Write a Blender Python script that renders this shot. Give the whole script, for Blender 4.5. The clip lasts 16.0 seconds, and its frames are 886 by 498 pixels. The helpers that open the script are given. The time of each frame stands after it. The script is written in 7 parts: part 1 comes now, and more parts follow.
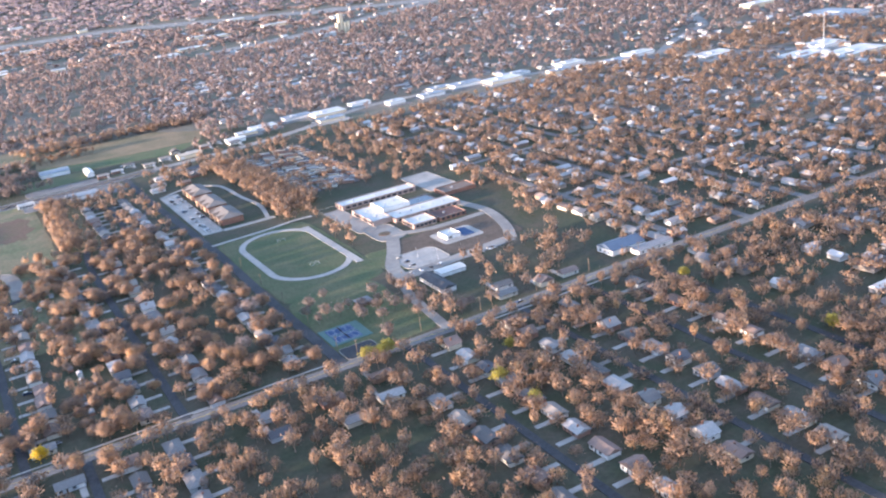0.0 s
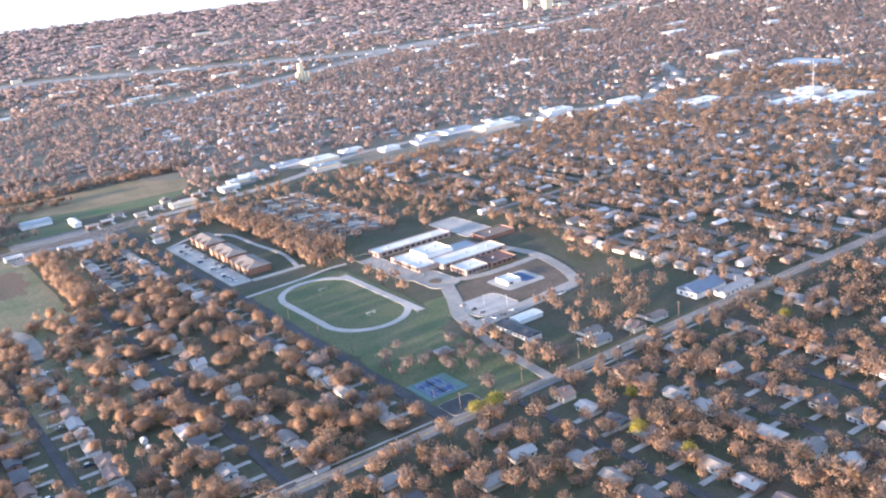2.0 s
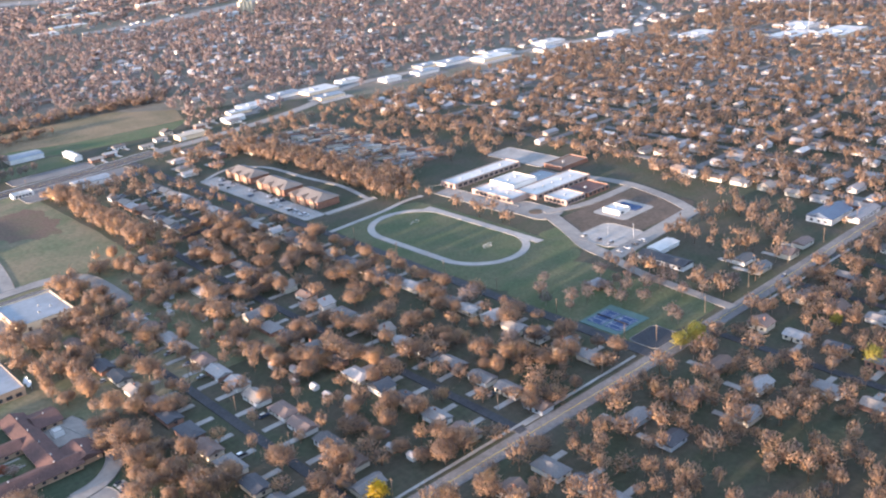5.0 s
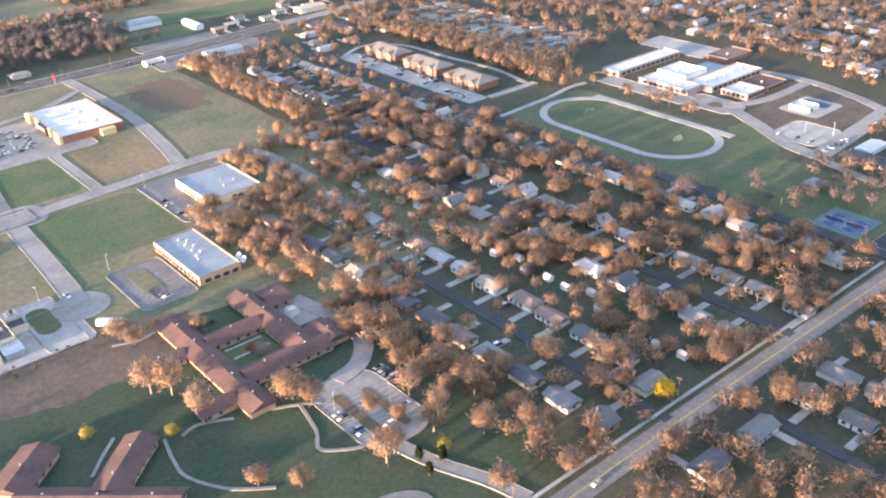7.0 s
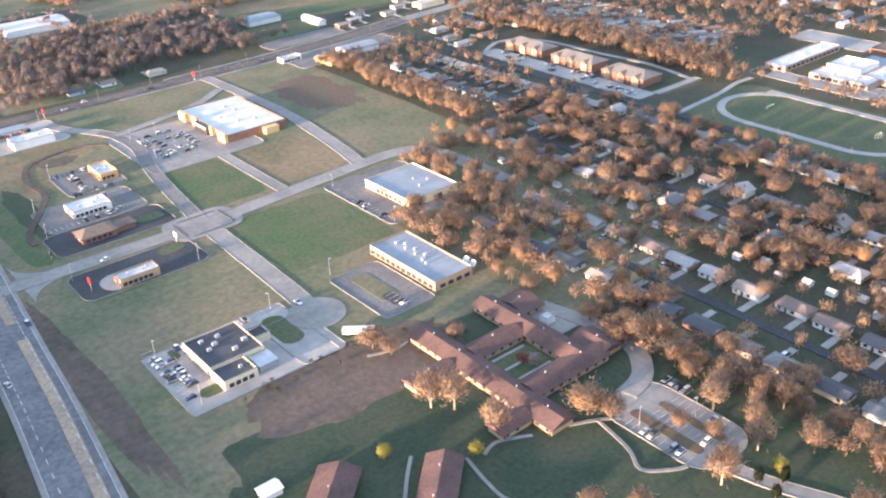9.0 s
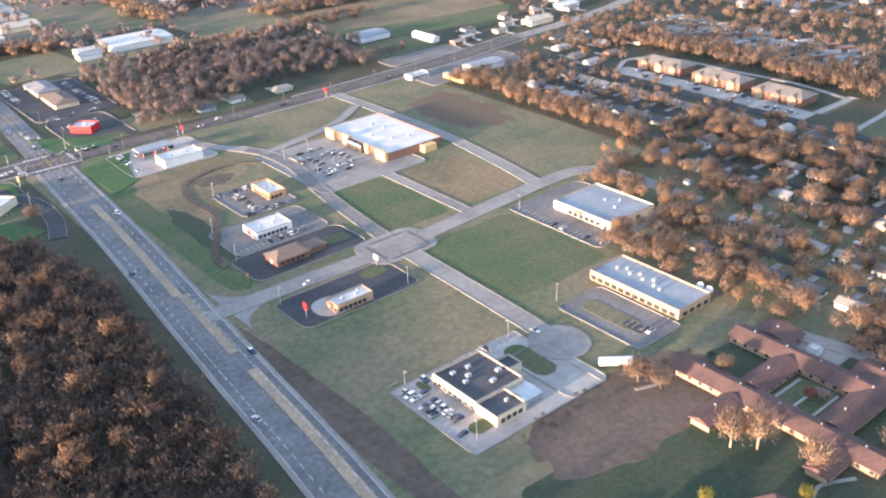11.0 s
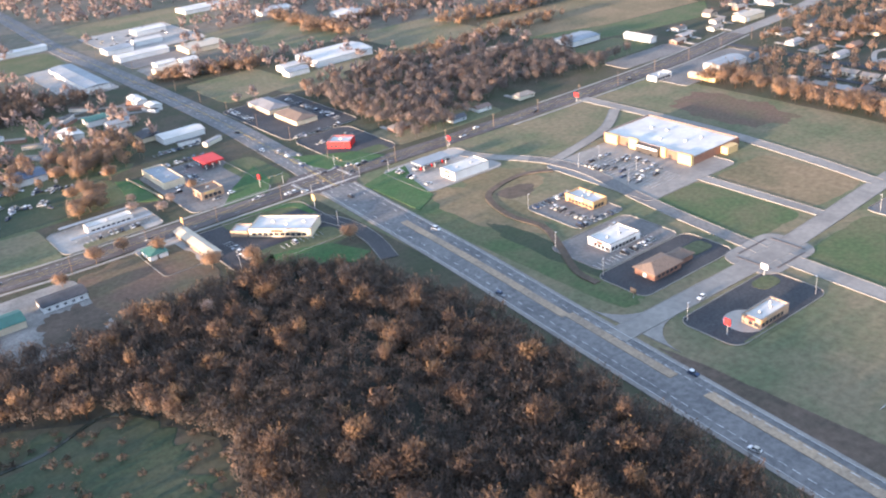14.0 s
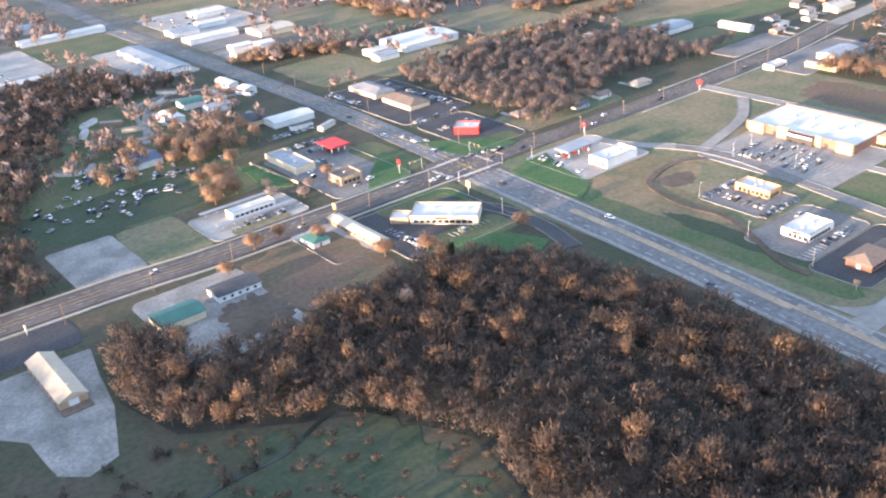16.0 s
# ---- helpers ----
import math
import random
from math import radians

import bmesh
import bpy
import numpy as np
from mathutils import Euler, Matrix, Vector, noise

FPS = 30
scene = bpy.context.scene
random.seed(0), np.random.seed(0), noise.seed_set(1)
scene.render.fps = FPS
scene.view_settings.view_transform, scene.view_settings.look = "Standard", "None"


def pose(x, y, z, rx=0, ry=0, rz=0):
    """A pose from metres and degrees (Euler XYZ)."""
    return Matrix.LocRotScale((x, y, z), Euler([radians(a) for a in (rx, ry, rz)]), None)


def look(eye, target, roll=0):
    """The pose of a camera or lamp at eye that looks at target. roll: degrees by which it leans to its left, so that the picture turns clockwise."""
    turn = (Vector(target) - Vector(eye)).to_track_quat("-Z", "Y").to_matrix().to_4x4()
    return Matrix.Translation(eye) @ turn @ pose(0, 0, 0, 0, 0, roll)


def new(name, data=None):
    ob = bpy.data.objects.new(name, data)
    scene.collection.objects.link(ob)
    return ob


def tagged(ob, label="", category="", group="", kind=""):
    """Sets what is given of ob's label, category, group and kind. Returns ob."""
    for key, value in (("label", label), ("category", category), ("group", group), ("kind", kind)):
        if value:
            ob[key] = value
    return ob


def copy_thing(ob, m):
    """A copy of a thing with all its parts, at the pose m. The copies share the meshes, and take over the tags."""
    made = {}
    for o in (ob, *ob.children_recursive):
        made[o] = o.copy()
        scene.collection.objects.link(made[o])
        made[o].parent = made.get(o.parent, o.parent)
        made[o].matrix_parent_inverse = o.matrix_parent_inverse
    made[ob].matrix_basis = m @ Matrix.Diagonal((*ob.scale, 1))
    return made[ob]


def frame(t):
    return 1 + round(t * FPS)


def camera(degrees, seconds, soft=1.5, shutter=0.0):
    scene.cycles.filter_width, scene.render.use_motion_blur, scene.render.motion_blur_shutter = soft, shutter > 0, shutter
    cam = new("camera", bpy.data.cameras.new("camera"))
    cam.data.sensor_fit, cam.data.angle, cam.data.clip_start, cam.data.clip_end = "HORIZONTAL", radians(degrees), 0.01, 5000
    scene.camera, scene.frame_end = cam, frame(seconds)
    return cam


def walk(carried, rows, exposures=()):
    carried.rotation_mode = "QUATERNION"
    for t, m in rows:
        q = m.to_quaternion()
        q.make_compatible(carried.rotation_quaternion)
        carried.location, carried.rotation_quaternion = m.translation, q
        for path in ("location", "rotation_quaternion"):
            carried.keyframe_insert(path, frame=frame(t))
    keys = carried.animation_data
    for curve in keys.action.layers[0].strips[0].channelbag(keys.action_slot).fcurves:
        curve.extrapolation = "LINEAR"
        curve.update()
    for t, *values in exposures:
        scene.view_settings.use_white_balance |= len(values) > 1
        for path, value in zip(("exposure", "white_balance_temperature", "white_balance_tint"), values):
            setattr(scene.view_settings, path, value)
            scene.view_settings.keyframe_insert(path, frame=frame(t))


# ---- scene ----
cam = camera(51.2, 16.0, 2.15)
EXPO, SKY = 2.30, 0.15
SCALE = 0.665        # the plan below is laid out at true size, then shrunk to this for the camera's pace
PATH = [
    (0, (2.028, -1.052, 166.436), (44.963, 82.420, 131.955), -7.40),
    (0.5, (-10.366, 14.157, 165.122), (33.764, 97.123, 130.930), -7.40),
    (1, (-22.679, 29.351, 163.844), (24.536, 111.412, 131.646), -8.28),
    (1.5, (-34.917, 44.528, 162.599), (15.618, 125.153, 131.845), -7.82),
    (2, (-47.083, 59.684, 161.386), (4.814, 139.744, 131.433), -6.41),
    (2.5, (-59.182, 74.817, 160.205), (0.397, 149.211, 129.942), -4.79),
    (3, (-71.219, 89.923, 159.055), (-5.849, 159.808, 130.024), -3.44),
    (3.5, (-83.198, 105.000, 157.933), (-15.047, 172.525, 129.723), -3.46),
    (4, (-95.124, 120.044, 156.839), (-30.934, 189.773, 124.941), -4.16),
    (4.5, (-107.001, 135.053, 155.772), (-43.334, 205.361, 124.099), -4.55),
    (5, (-118.834, 150.023, 154.731), (-58.425, 220.767, 118.043), -4.50),
    (5.2, (-123.556, 155.999, 154.322), (-64.602, 224.902, 112.170), -3.84),
    (7.3, (-172.824, 218.302, 150.241), (-117.407, 286.746, 102.867), -2.31),
    (7.5, (-177.494, 224.188, 149.871), (-122.269, 292.580, 102.198), -2.50),
    (8, (-189.156, 238.862, 148.960), (-134.799, 307.321, 100.394), -3.26),
    (8.5, (-200.806, 253.477, 148.067), (-146.484, 322.149, 99.761), -3.17),
    (9, (-212.447, 268.030, 147.190), (-157.816, 337.214, 99.978), -2.75),
    (9.2, (-217.103, 273.832, 146.844), (-162.470, 343.410, 100.216), -2.97),
    (11.3, (-266.022, 334.076, 143.337), (-210.305, 403.951, 98.470), -2.25),
    (11.5, (-270.692, 339.744, 143.014), (-215.155, 409.987, 98.498), -2.46),
    (12, (-282.379, 353.856, 142.212), (-228.505, 425.569, 97.998), -3.06),
    (12.5, (-294.091, 367.885, 141.419), (-241.093, 439.965, 96.745), -3.19),
    (13, (-305.830, 381.826, 140.633), (-253.093, 454.667, 96.894), -4.01),
    (13.5, (-317.602, 395.678, 139.854), (-264.615, 468.898, 97.061), -4.64),
    (14, (-329.411, 409.436, 139.079), (-276.763, 482.324, 95.312), -5.27),
    (14.5, (-341.261, 423.099, 138.308), (-288.223, 495.304, 93.886), -4.28),
    (15, (-353.158, 436.662, 137.541), (-299.443, 508.093, 92.682), -4.20),
    (15.5, (-365.105, 450.124, 136.774), (-311.184, 521.250, 91.679), -3.97),
    (16, (-377.107, 463.480, 136.009), (-322.087, 534.118, 91.477), -3.89),
]
walk(cam, [(t, look(eye, target, roll)) for t, eye, target, roll in PATH], [(0.0, EXPO, 5010.0, 10.5), (1.0, EXPO + 0.1, 5050.0, 10.5), (3.5, EXPO + 0.05, 5050.0, 11.5), (4.0, EXPO - 0.12, 5120.0, 11.5), (5.2, EXPO - 0.13, 5300.0, 11.0), (7.5, EXPO + 0.22, 5520.0, 10.5), (9.2, EXPO + 0.12, 5480.0, 10.5), (12.0, EXPO - 0.02, 5450.0, 10.0), (14.5, EXPO + 0.02, 5450.0, 10.5), (16.0, EXPO + 0.22, 5480.0, 11.0)])

# ---- light ----
SUN_AZ, SUN_EL = 182.0, 6.0          # degrees: the way to the sun from +x, turning left, and its height
sun = new("sun", bpy.data.lights.new("sun", "SUN"))
sun.data.energy, sun.data.angle, sun.data.color = 5.0, radians(3.0), (1.0, 0.65, 0.39)
sun_way = Vector((math.cos(radians(SUN_AZ)) * math.cos(radians(SUN_EL)), math.sin(radians(SUN_AZ)) * math.cos(radians(SUN_EL)), math.sin(radians(SUN_EL))))
sun.matrix_world = look((-300, 400, 900), Vector((-300, 400, 900)) - sun_way)
world = bpy.data.worlds.new("sky")
scene.world = world
world.use_nodes = True
wn = world.node_tree.nodes
sky = wn.new("ShaderNodeTexSky")
sky.sky_type, sky.sun_disc = "NISHITA", False
sky.sun_elevation, sky.sun_rotation = radians(SUN_EL), radians(90.0 - SUN_AZ)
sky.dust_density, sky.air_density, sky.ozone_density = 0.6, 1.0, 2.0
# thin evening haze evens the sky out towards white
veil = wn.new("ShaderNodeMix")
veil.data_type = "RGBA"
veil.inputs[0].default_value = 0.5
veil.inputs[7].default_value = (2.3, 2.35, 2.55, 1)
world.node_tree.links.new(sky.outputs[0], veil.inputs[6])
world.node_tree.links.new(veil.outputs[2], wn["Background"].inputs[0])
wn["Background"].inputs[1].default_value = SKY


# ---- materials ----
def mat(name, base, other=None, rough=0.85, scales=(0.6, 0.06), bump=0.0, metal=0.0, spread=0.25, random_by="", palette=()):
    """A surface of two tones mixed by noise at two scales in plan units; palette: tones picked for each object or
    island.
    """
    m = bpy.data.materials.new(name)
    m.use_nodes = True
    n, l = m.node_tree.nodes, m.node_tree.links
    bs = n["Principled BSDF"]
    bs.inputs["Roughness"].default_value, bs.inputs["Metallic"].default_value = rough, metal
    bs.inputs["Specular IOR Level"].default_value = 0.25
    geo = n.new("ShaderNodeNewGeometry")
    noises = []
    for k, s in enumerate(scales):
        t = n.new("ShaderNodeTexNoise")
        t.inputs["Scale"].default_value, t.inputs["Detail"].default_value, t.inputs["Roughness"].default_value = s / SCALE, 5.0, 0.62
        l.new(geo.outputs["Position"], t.inputs["Vector"])
        noises.append(t)
    mix = n.new("ShaderNodeMix")
    mix.data_type = "RGBA"
    other = other or tuple(c * 0.7 for c in base)
    mix.inputs[6].default_value, mix.inputs[7].default_value = (*base, 1), (*other, 1)
    ramp = n.new("ShaderNodeMapRange")
    ramp.inputs[1].default_value, ramp.inputs[2].default_value = 0.40, 0.62
    l.new(noises[-1].outputs["Fac"], ramp.inputs[0])
    l.new(ramp.outputs[0], mix.inputs[0])
    colour = mix.outputs[2]
    if palette:
        pick = n.new("ShaderNodeValToRGB")
        pick.color_ramp.interpolation = "CONSTANT"
        while len(pick.color_ramp.elements) < len(palette):
            pick.color_ramp.elements.new(0.5)
        for k, c in enumerate(palette):
            pick.color_ramp.elements[k].position = k / len(palette)
            pick.color_ramp.elements[k].color = (*c, 1)
        if random_by == "object":
            l.new(n.new("ShaderNodeObjectInfo").outputs["Random"], pick.inputs[0])
        elif random_by == "island":
            l.new(geo.outputs["Random Per Island"], pick.inputs[0])
        else:
            l.new(noises[-1].outputs["Fac"], pick.inputs[0])
        colour = pick.outputs[0]
    hsv = n.new("ShaderNodeHueSaturation")
    grain = n.new("ShaderNodeMapRange")
    grain.inputs[1].default_value, grain.inputs[2].default_value = 0.3, 0.7
    grain.inputs[3].default_value, grain.inputs[4].default_value = 1.0 - spread, 1.0 + spread
    l.new(noises[0].outputs["Fac"], grain.inputs[0])
    l.new(grain.outputs[0], hsv.inputs["Value"])
    l.new(colour, hsv.inputs["Color"])
    l.new(hsv.outputs[0], bs.inputs["Base Color"])
    if bump:
        b = n.new("ShaderNodeBump")
        b.inputs["Strength"].default_value, b.inputs["Distance"].default_value = 0.6, bump
        l.new(noises[0].outputs["Fac"], b.inputs["Height"])
        l.new(b.outputs[0], bs.inputs["Normal"])
    return m


def foliage(name, tones, spread=0.35, rough=0.8, through_light=0.6):
    """Twigs and young leaves: the tone drifts from tree to tree, and the value from twig to twig."""
    m = bpy.data.materials.new(name)
    m.use_nodes = True
    n, l = m.node_tree.nodes, m.node_tree.links
    bs = n["Principled BSDF"]
    bs.inputs["Roughness"].default_value, bs.inputs["Specular IOR Level"].default_value = rough, 0.1
    geo = n.new("ShaderNodeNewGeometry")
    t = n.new("ShaderNodeTexNoise")
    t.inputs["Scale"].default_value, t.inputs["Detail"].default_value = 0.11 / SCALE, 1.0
    l.new(geo.outputs["Position"], t.inputs["Vector"])
    pick = n.new("ShaderNodeValToRGB")
    while len(pick.color_ramp.elements) < len(tones):
        pick.color_ramp.elements.new(0.5)
    for k, c in enumerate(tones):
        pick.color_ramp.elements[k].position = 0.32 + 0.36 * k / (len(tones) - 1)
        pick.color_ramp.elements[k].color = (*c, 1)
    l.new(t.outputs["Fac"], pick.inputs[0])
    hsv = n.new("ShaderNodeHueSaturation")
    r = n.new("ShaderNodeMapRange")
    r.inputs[3].default_value, r.inputs[4].default_value = 1 - spread, 1 + spread
    l.new(geo.outputs["Random Per Island"], r.inputs[0])
    l.new(r.outputs[0], hsv.inputs["Value"])
    l.new(pick.outputs[0], hsv.inputs["Color"])
    l.new(hsv.outputs[0], bs.inputs["Base Color"])
    # thin buds and twigs let some light through
    thin, both = n.new("ShaderNodeBsdfTranslucent"), n.new("ShaderNodeMixShader")
    both.inputs[0].default_value = through_light
    l.new(hsv.outputs[0], thin.inputs["Color"])
    l.new(bs.outputs[0], both.inputs[1])
    l.new(thin.outputs[0], both.inputs[2])
    l.new(both.outputs[0], n["Material Output"].inputs["Surface"])
    return m


M_GROUND = mat("turf_and_litter", (0.05, 0.056, 0.033), (0.074, 0.064, 0.046), 0.95, (0.35, 0.03), 0.15)
# far lawns: dormant tan, paled further with the distance haze in the colour
M_HAZETURF = mat("hazed_dormant_lawns", (0.15, 0.13, 0.105), (0.105, 0.105, 0.075), 0.95, (0.12, 0.012), 0.15)
M_LAWN = mat("spring_lawn", (0.072, 0.09, 0.044), (0.105, 0.104, 0.058), 0.95, (0.5, 0.035), 0.1)
M_DRYGRASS = mat("dormant_grass", (0.165, 0.14, 0.088), (0.10, 0.112, 0.062), 0.95, (0.3, 0.022), 0.12)
M_TANGRASS = mat("tan_grass", (0.20, 0.15, 0.09), (0.13, 0.112, 0.064), 0.95, (0.3, 0.02), 0.12)
M_REDWEED = mat("red_brown_weeds", (0.125, 0.085, 0.062), (0.11, 0.092, 0.056), 0.95, (0.4, 0.03), 0.2)
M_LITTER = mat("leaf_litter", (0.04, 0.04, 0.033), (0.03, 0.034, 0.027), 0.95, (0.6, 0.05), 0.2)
M_EARTH = mat("bare_earth", (0.12, 0.09, 0.07), (0.07, 0.058, 0.044), 0.95, (0.3, 0.025), 0.25)
M_ASPHALT = mat("asphalt", (0.044, 0.045, 0.05), (0.062, 0.061, 0.064), 0.9, (0.8, 0.05), 0.01)
M_CROSSROAD = mat("brown_grey_asphalt", (0.088, 0.076, 0.074), (0.118, 0.103, 0.098), 0.9, (0.5, 0.04), 0.01)
M_MEADOW = mat("meadow_grass", (0.07, 0.098, 0.043), (0.105, 0.106, 0.057), 0.95, (0.4, 0.03), 0.12)
# deep green grass, darkened with the shade over clearing and care home lawn
M_DEEPSHADEGRASS = mat("deep_green_shaded_grass", (0.04, 0.056, 0.032), (0.056, 0.064, 0.04), 0.95, (0.5, 0.05), 0.15)
M_CORNER = mat("watered_grass", (0.045, 0.095, 0.034), (0.066, 0.104, 0.044), 0.95, (0.5, 0.05), 0.1)
M_OLDASPHALT = mat("worn_asphalt", (0.13, 0.124, 0.122), (0.175, 0.165, 0.155), 0.9, (0.5, 0.04), 0.01)
M_HIGHWAY = mat("highway_asphalt", (0.12, 0.118, 0.12), (0.165, 0.16, 0.158), 0.85, (0.4, 0.05), 0.01)
M_CONCRETE = mat("concrete_paving", (0.33, 0.31, 0.285), (0.25, 0.237, 0.22), 0.85, (0.3, 0.05), 0.01, spread=0.12)
M_STREET = mat("street_concrete", (0.25, 0.232, 0.21), (0.19, 0.177, 0.164), 0.85, (0.3, 0.04), 0.01, spread=0.14)
M_GRAVEL = mat("pale_gravel", (0.25, 0.24, 0.225), (0.16, 0.153, 0.142), 0.95, (0.7, 0.06), 0.05)
M_KERB = mat("kerb_concrete", (0.26, 0.245, 0.225), (0.20, 0.19, 0.175), 0.85, (0.8, 0.1), spread=0.12)
M_MEDIAN = mat("tan_median", (0.34, 0.26, 0.18), (0.25, 0.20, 0.15), 0.9, (0.6, 0.05), 0.02)
M_LINE = mat("white_road_paint", (0.48, 0.48, 0.47), (0.34, 0.34, 0.33), 0.7, (1.5, 0.3))
M_YELLOWLINE = mat("yellow_road_paint", (0.55, 0.40, 0.08), (0.38, 0.30, 0.12), 0.7, (1.5, 0.3))
M_TWIG = foliage("budding_twigs", [(0.24, 0.198, 0.17), (0.385, 0.272, 0.20), (0.49, 0.322, 0.20), (0.28, 0.223, 0.19), (0.435, 0.292, 0.20), (0.56, 0.375, 0.215)], 0.12)
M_WOODTWIG = foliage("bare_wood_twigs", [(0.115, 0.103, 0.094), (0.17, 0.132, 0.11), (0.135, 0.117, 0.106), (0.24, 0.168, 0.124)], 0.15)
# far trees: distance haze is put into these paler, mauver tones
M_HAZETWIG = foliage("hazed_far_woods", [(0.29, 0.24, 0.225), (0.35, 0.27, 0.24), (0.32, 0.265, 0.25), (0.41, 0.295, 0.24)], 0.2, through_light=0.55)
M_HAZEWOODS = foliage("haze_tinted_woods", [(0.35, 0.305, 0.32), (0.40, 0.33, 0.33), (0.38, 0.335, 0.355)], 0.12, through_light=0.6)
M_GROVE = foliage("grey_grove_twigs", [(0.23, 0.20, 0.185), (0.30, 0.235, 0.205), (0.25, 0.215, 0.20), (0.42, 0.285, 0.205)], 0.15)
M_YELLOWTREE = foliage("yellow_blossom", [(0.55, 0.42, 0.03), (0.62, 0.46, 0.05)], 0.25)
M_LIMETREE = foliage("lime_young_leaves", [(0.42, 0.38, 0.09), (0.48, 0.42, 0.11)], 0.2)
M_PALETREE = foliage("pale_blossom", [(0.40, 0.31, 0.27), (0.46, 0.38, 0.34)], 0.25)
M_REDTREE = foliage("red_buds", [(0.30, 0.11, 0.08), (0.34, 0.13, 0.08)], 0.3)
# the warm bright tones stand in for low sun on the tall crowns
M_SUNGOLDTWIG = foliage("sunlit_buds", [(0.12, 0.10, 0.092), (0.19, 0.135, 0.108), (0.30, 0.195, 0.125), (0.40, 0.26, 0.15)], 0.18)
M_EVERGREEN = foliage("evergreen_needles", [(0.03, 0.05, 0.025), (0.045, 0.06, 0.03)], 0.4)
M_BARK = mat("bark", (0.16, 0.12, 0.09), (0.10, 0.08, 0.06), 0.95, (3.0, 0.5), 0.03)
M_PALEBARK = mat("pale_sycamore_bark", (0.38, 0.31, 0.23), (0.26, 0.21, 0.16), 0.9, (2.0, 0.5), 0.03)
SHINGLES = [(0.12, 0.113, 0.11), (0.17, 0.162, 0.158), (0.22, 0.21, 0.205), (0.16, 0.12, 0.10), (0.25, 0.222, 0.195), (0.09, 0.09, 0.098), (0.32, 0.305, 0.295), (0.19, 0.142, 0.122)]
SIDINGS = [(0.62, 0.60, 0.55), (0.50, 0.45, 0.37), (0.68, 0.66, 0.62), (0.30, 0.17, 0.12), (0.42, 0.44, 0.46), (0.55, 0.50, 0.40), (0.26, 0.16, 0.12), (0.60, 0.56, 0.48)]
M_SHINGLE = mat("asphalt_shingles", (0.15, 0.14, 0.14), None, 0.9, (1.2, 0.2), spread=0.2, random_by="object", palette=SHINGLES)
M_SIDING = mat("house_siding", (0.6, 0.6, 0.6), None, 0.7, (0.8, 0.2), spread=0.1, random_by="object", palette=SIDINGS)
M_FARROOF = mat("far_roofs", (0.3, 0.3, 0.3), None, 0.85, (0.5, 0.1), spread=0.12, random_by="island", palette=[(0.16, 0.155, 0.16), (0.26, 0.25, 0.25), (0.36, 0.35, 0.35), (0.20, 0.16, 0.14), (0.30, 0.29, 0.285), (0.42, 0.42, 0.42)])
M_FARWALL = mat("far_walls", (0.6, 0.6, 0.6), None, 0.8, (0.5, 0.1), spread=0.1, random_by="island", palette=[(0.46, 0.44, 0.41), (0.34, 0.29, 0.24), (0.55, 0.53, 0.50), (0.24, 0.17, 0.13), (0.42, 0.37, 0.31), (0.28, 0.26, 0.25)])
M_CREAM = mat("cream_stucco", (0.66, 0.56, 0.40), (0.60, 0.50, 0.36), 0.8, (0.8, 0.2), spread=0.08)
M_WHITE = mat("white_paint", (0.68, 0.67, 0.645), (0.60, 0.59, 0.57), 0.6, (0.6, 0.15), spread=0.07)
M_TPO = mat("white_membrane_roof", (0.56, 0.54, 0.51), (0.45, 0.435, 0.41), 0.6, (0.3, 0.06), spread=0.08)
M_EPDM = mat("dark_membrane_roof", (0.055, 0.055, 0.062), (0.075, 0.075, 0.08), 0.8, (0.4, 0.12), spread=0.15)
M_GREYROOF = mat("grey_membrane_roof", (0.26, 0.28, 0.305), (0.21, 0.23, 0.25), 0.6, (0.3, 0.07), spread=0.1)
M_BRICK = mat("red_brown_brick", (0.25, 0.135, 0.095), (0.20, 0.11, 0.08), 0.9, (2.5, 0.3), spread=0.2)
M_TANBRICK = mat("tan_brick", (0.42, 0.29, 0.19), (0.36, 0.25, 0.17), 0.9, (2.0, 0.3), spread=0.15)
M_REDSHINGLE = mat("red_brown_shingles", (0.125, 0.074, 0.064), (0.09, 0.058, 0.052), 0.9, (1.0, 0.1), spread=0.22)
M_BROWNSHINGLE = mat("brown_shingles", (0.17, 0.13, 0.105), (0.135, 0.105, 0.088), 0.9, (1.0, 0.1), spread=0.2)
M_DUNSHINGLE = mat("grey_brown_shingles", (0.17, 0.155, 0.145), (0.13, 0.12, 0.113), 0.9, (1.0, 0.1), spread=0.2)
M_GREYSHINGLE = mat("grey_shingles", (0.22, 0.22, 0.23), (0.17, 0.17, 0.18), 0.9, (1.0, 0.1), spread=0.18)
M_REDROOF = mat("red_metal_roof", (0.50, 0.035, 0.03), (0.42, 0.03, 0.03), 0.5, (1.0, 0.2), spread=0.1)
M_GREENROOF = mat("green_metal_roof", (0.06, 0.15, 0.12), (0.05, 0.12, 0.10), 0.5, (0.8, 0.1), spread=0.12)
M_TANMETAL = mat("tan_metal_roof", (0.44, 0.37, 0.28), (0.38, 0.325, 0.25), 0.5, (0.7, 0.1), spread=0.08)
M_BLUEROOF = mat("blue_grey_metal_roof", (0.085, 0.115, 0.17), (0.07, 0.095, 0.145), 0.5, (0.7, 0.1), spread=0.1)
M_ORANGE = mat("orange_stucco", (0.55, 0.34, 0.16), (0.50, 0.30, 0.14), 0.8, (0.8, 0.2), spread=0.08)
M_YELLOW = mat("ochre_stucco", (0.58, 0.42, 0.20), (0.52, 0.37, 0.18), 0.8, (0.8, 0.2), spread=0.08)
M_RED = mat("red_sign_paint", (0.55, 0.03, 0.03), (0.48, 0.03, 0.03), 0.5, (1.0, 0.3), spread=0.06)
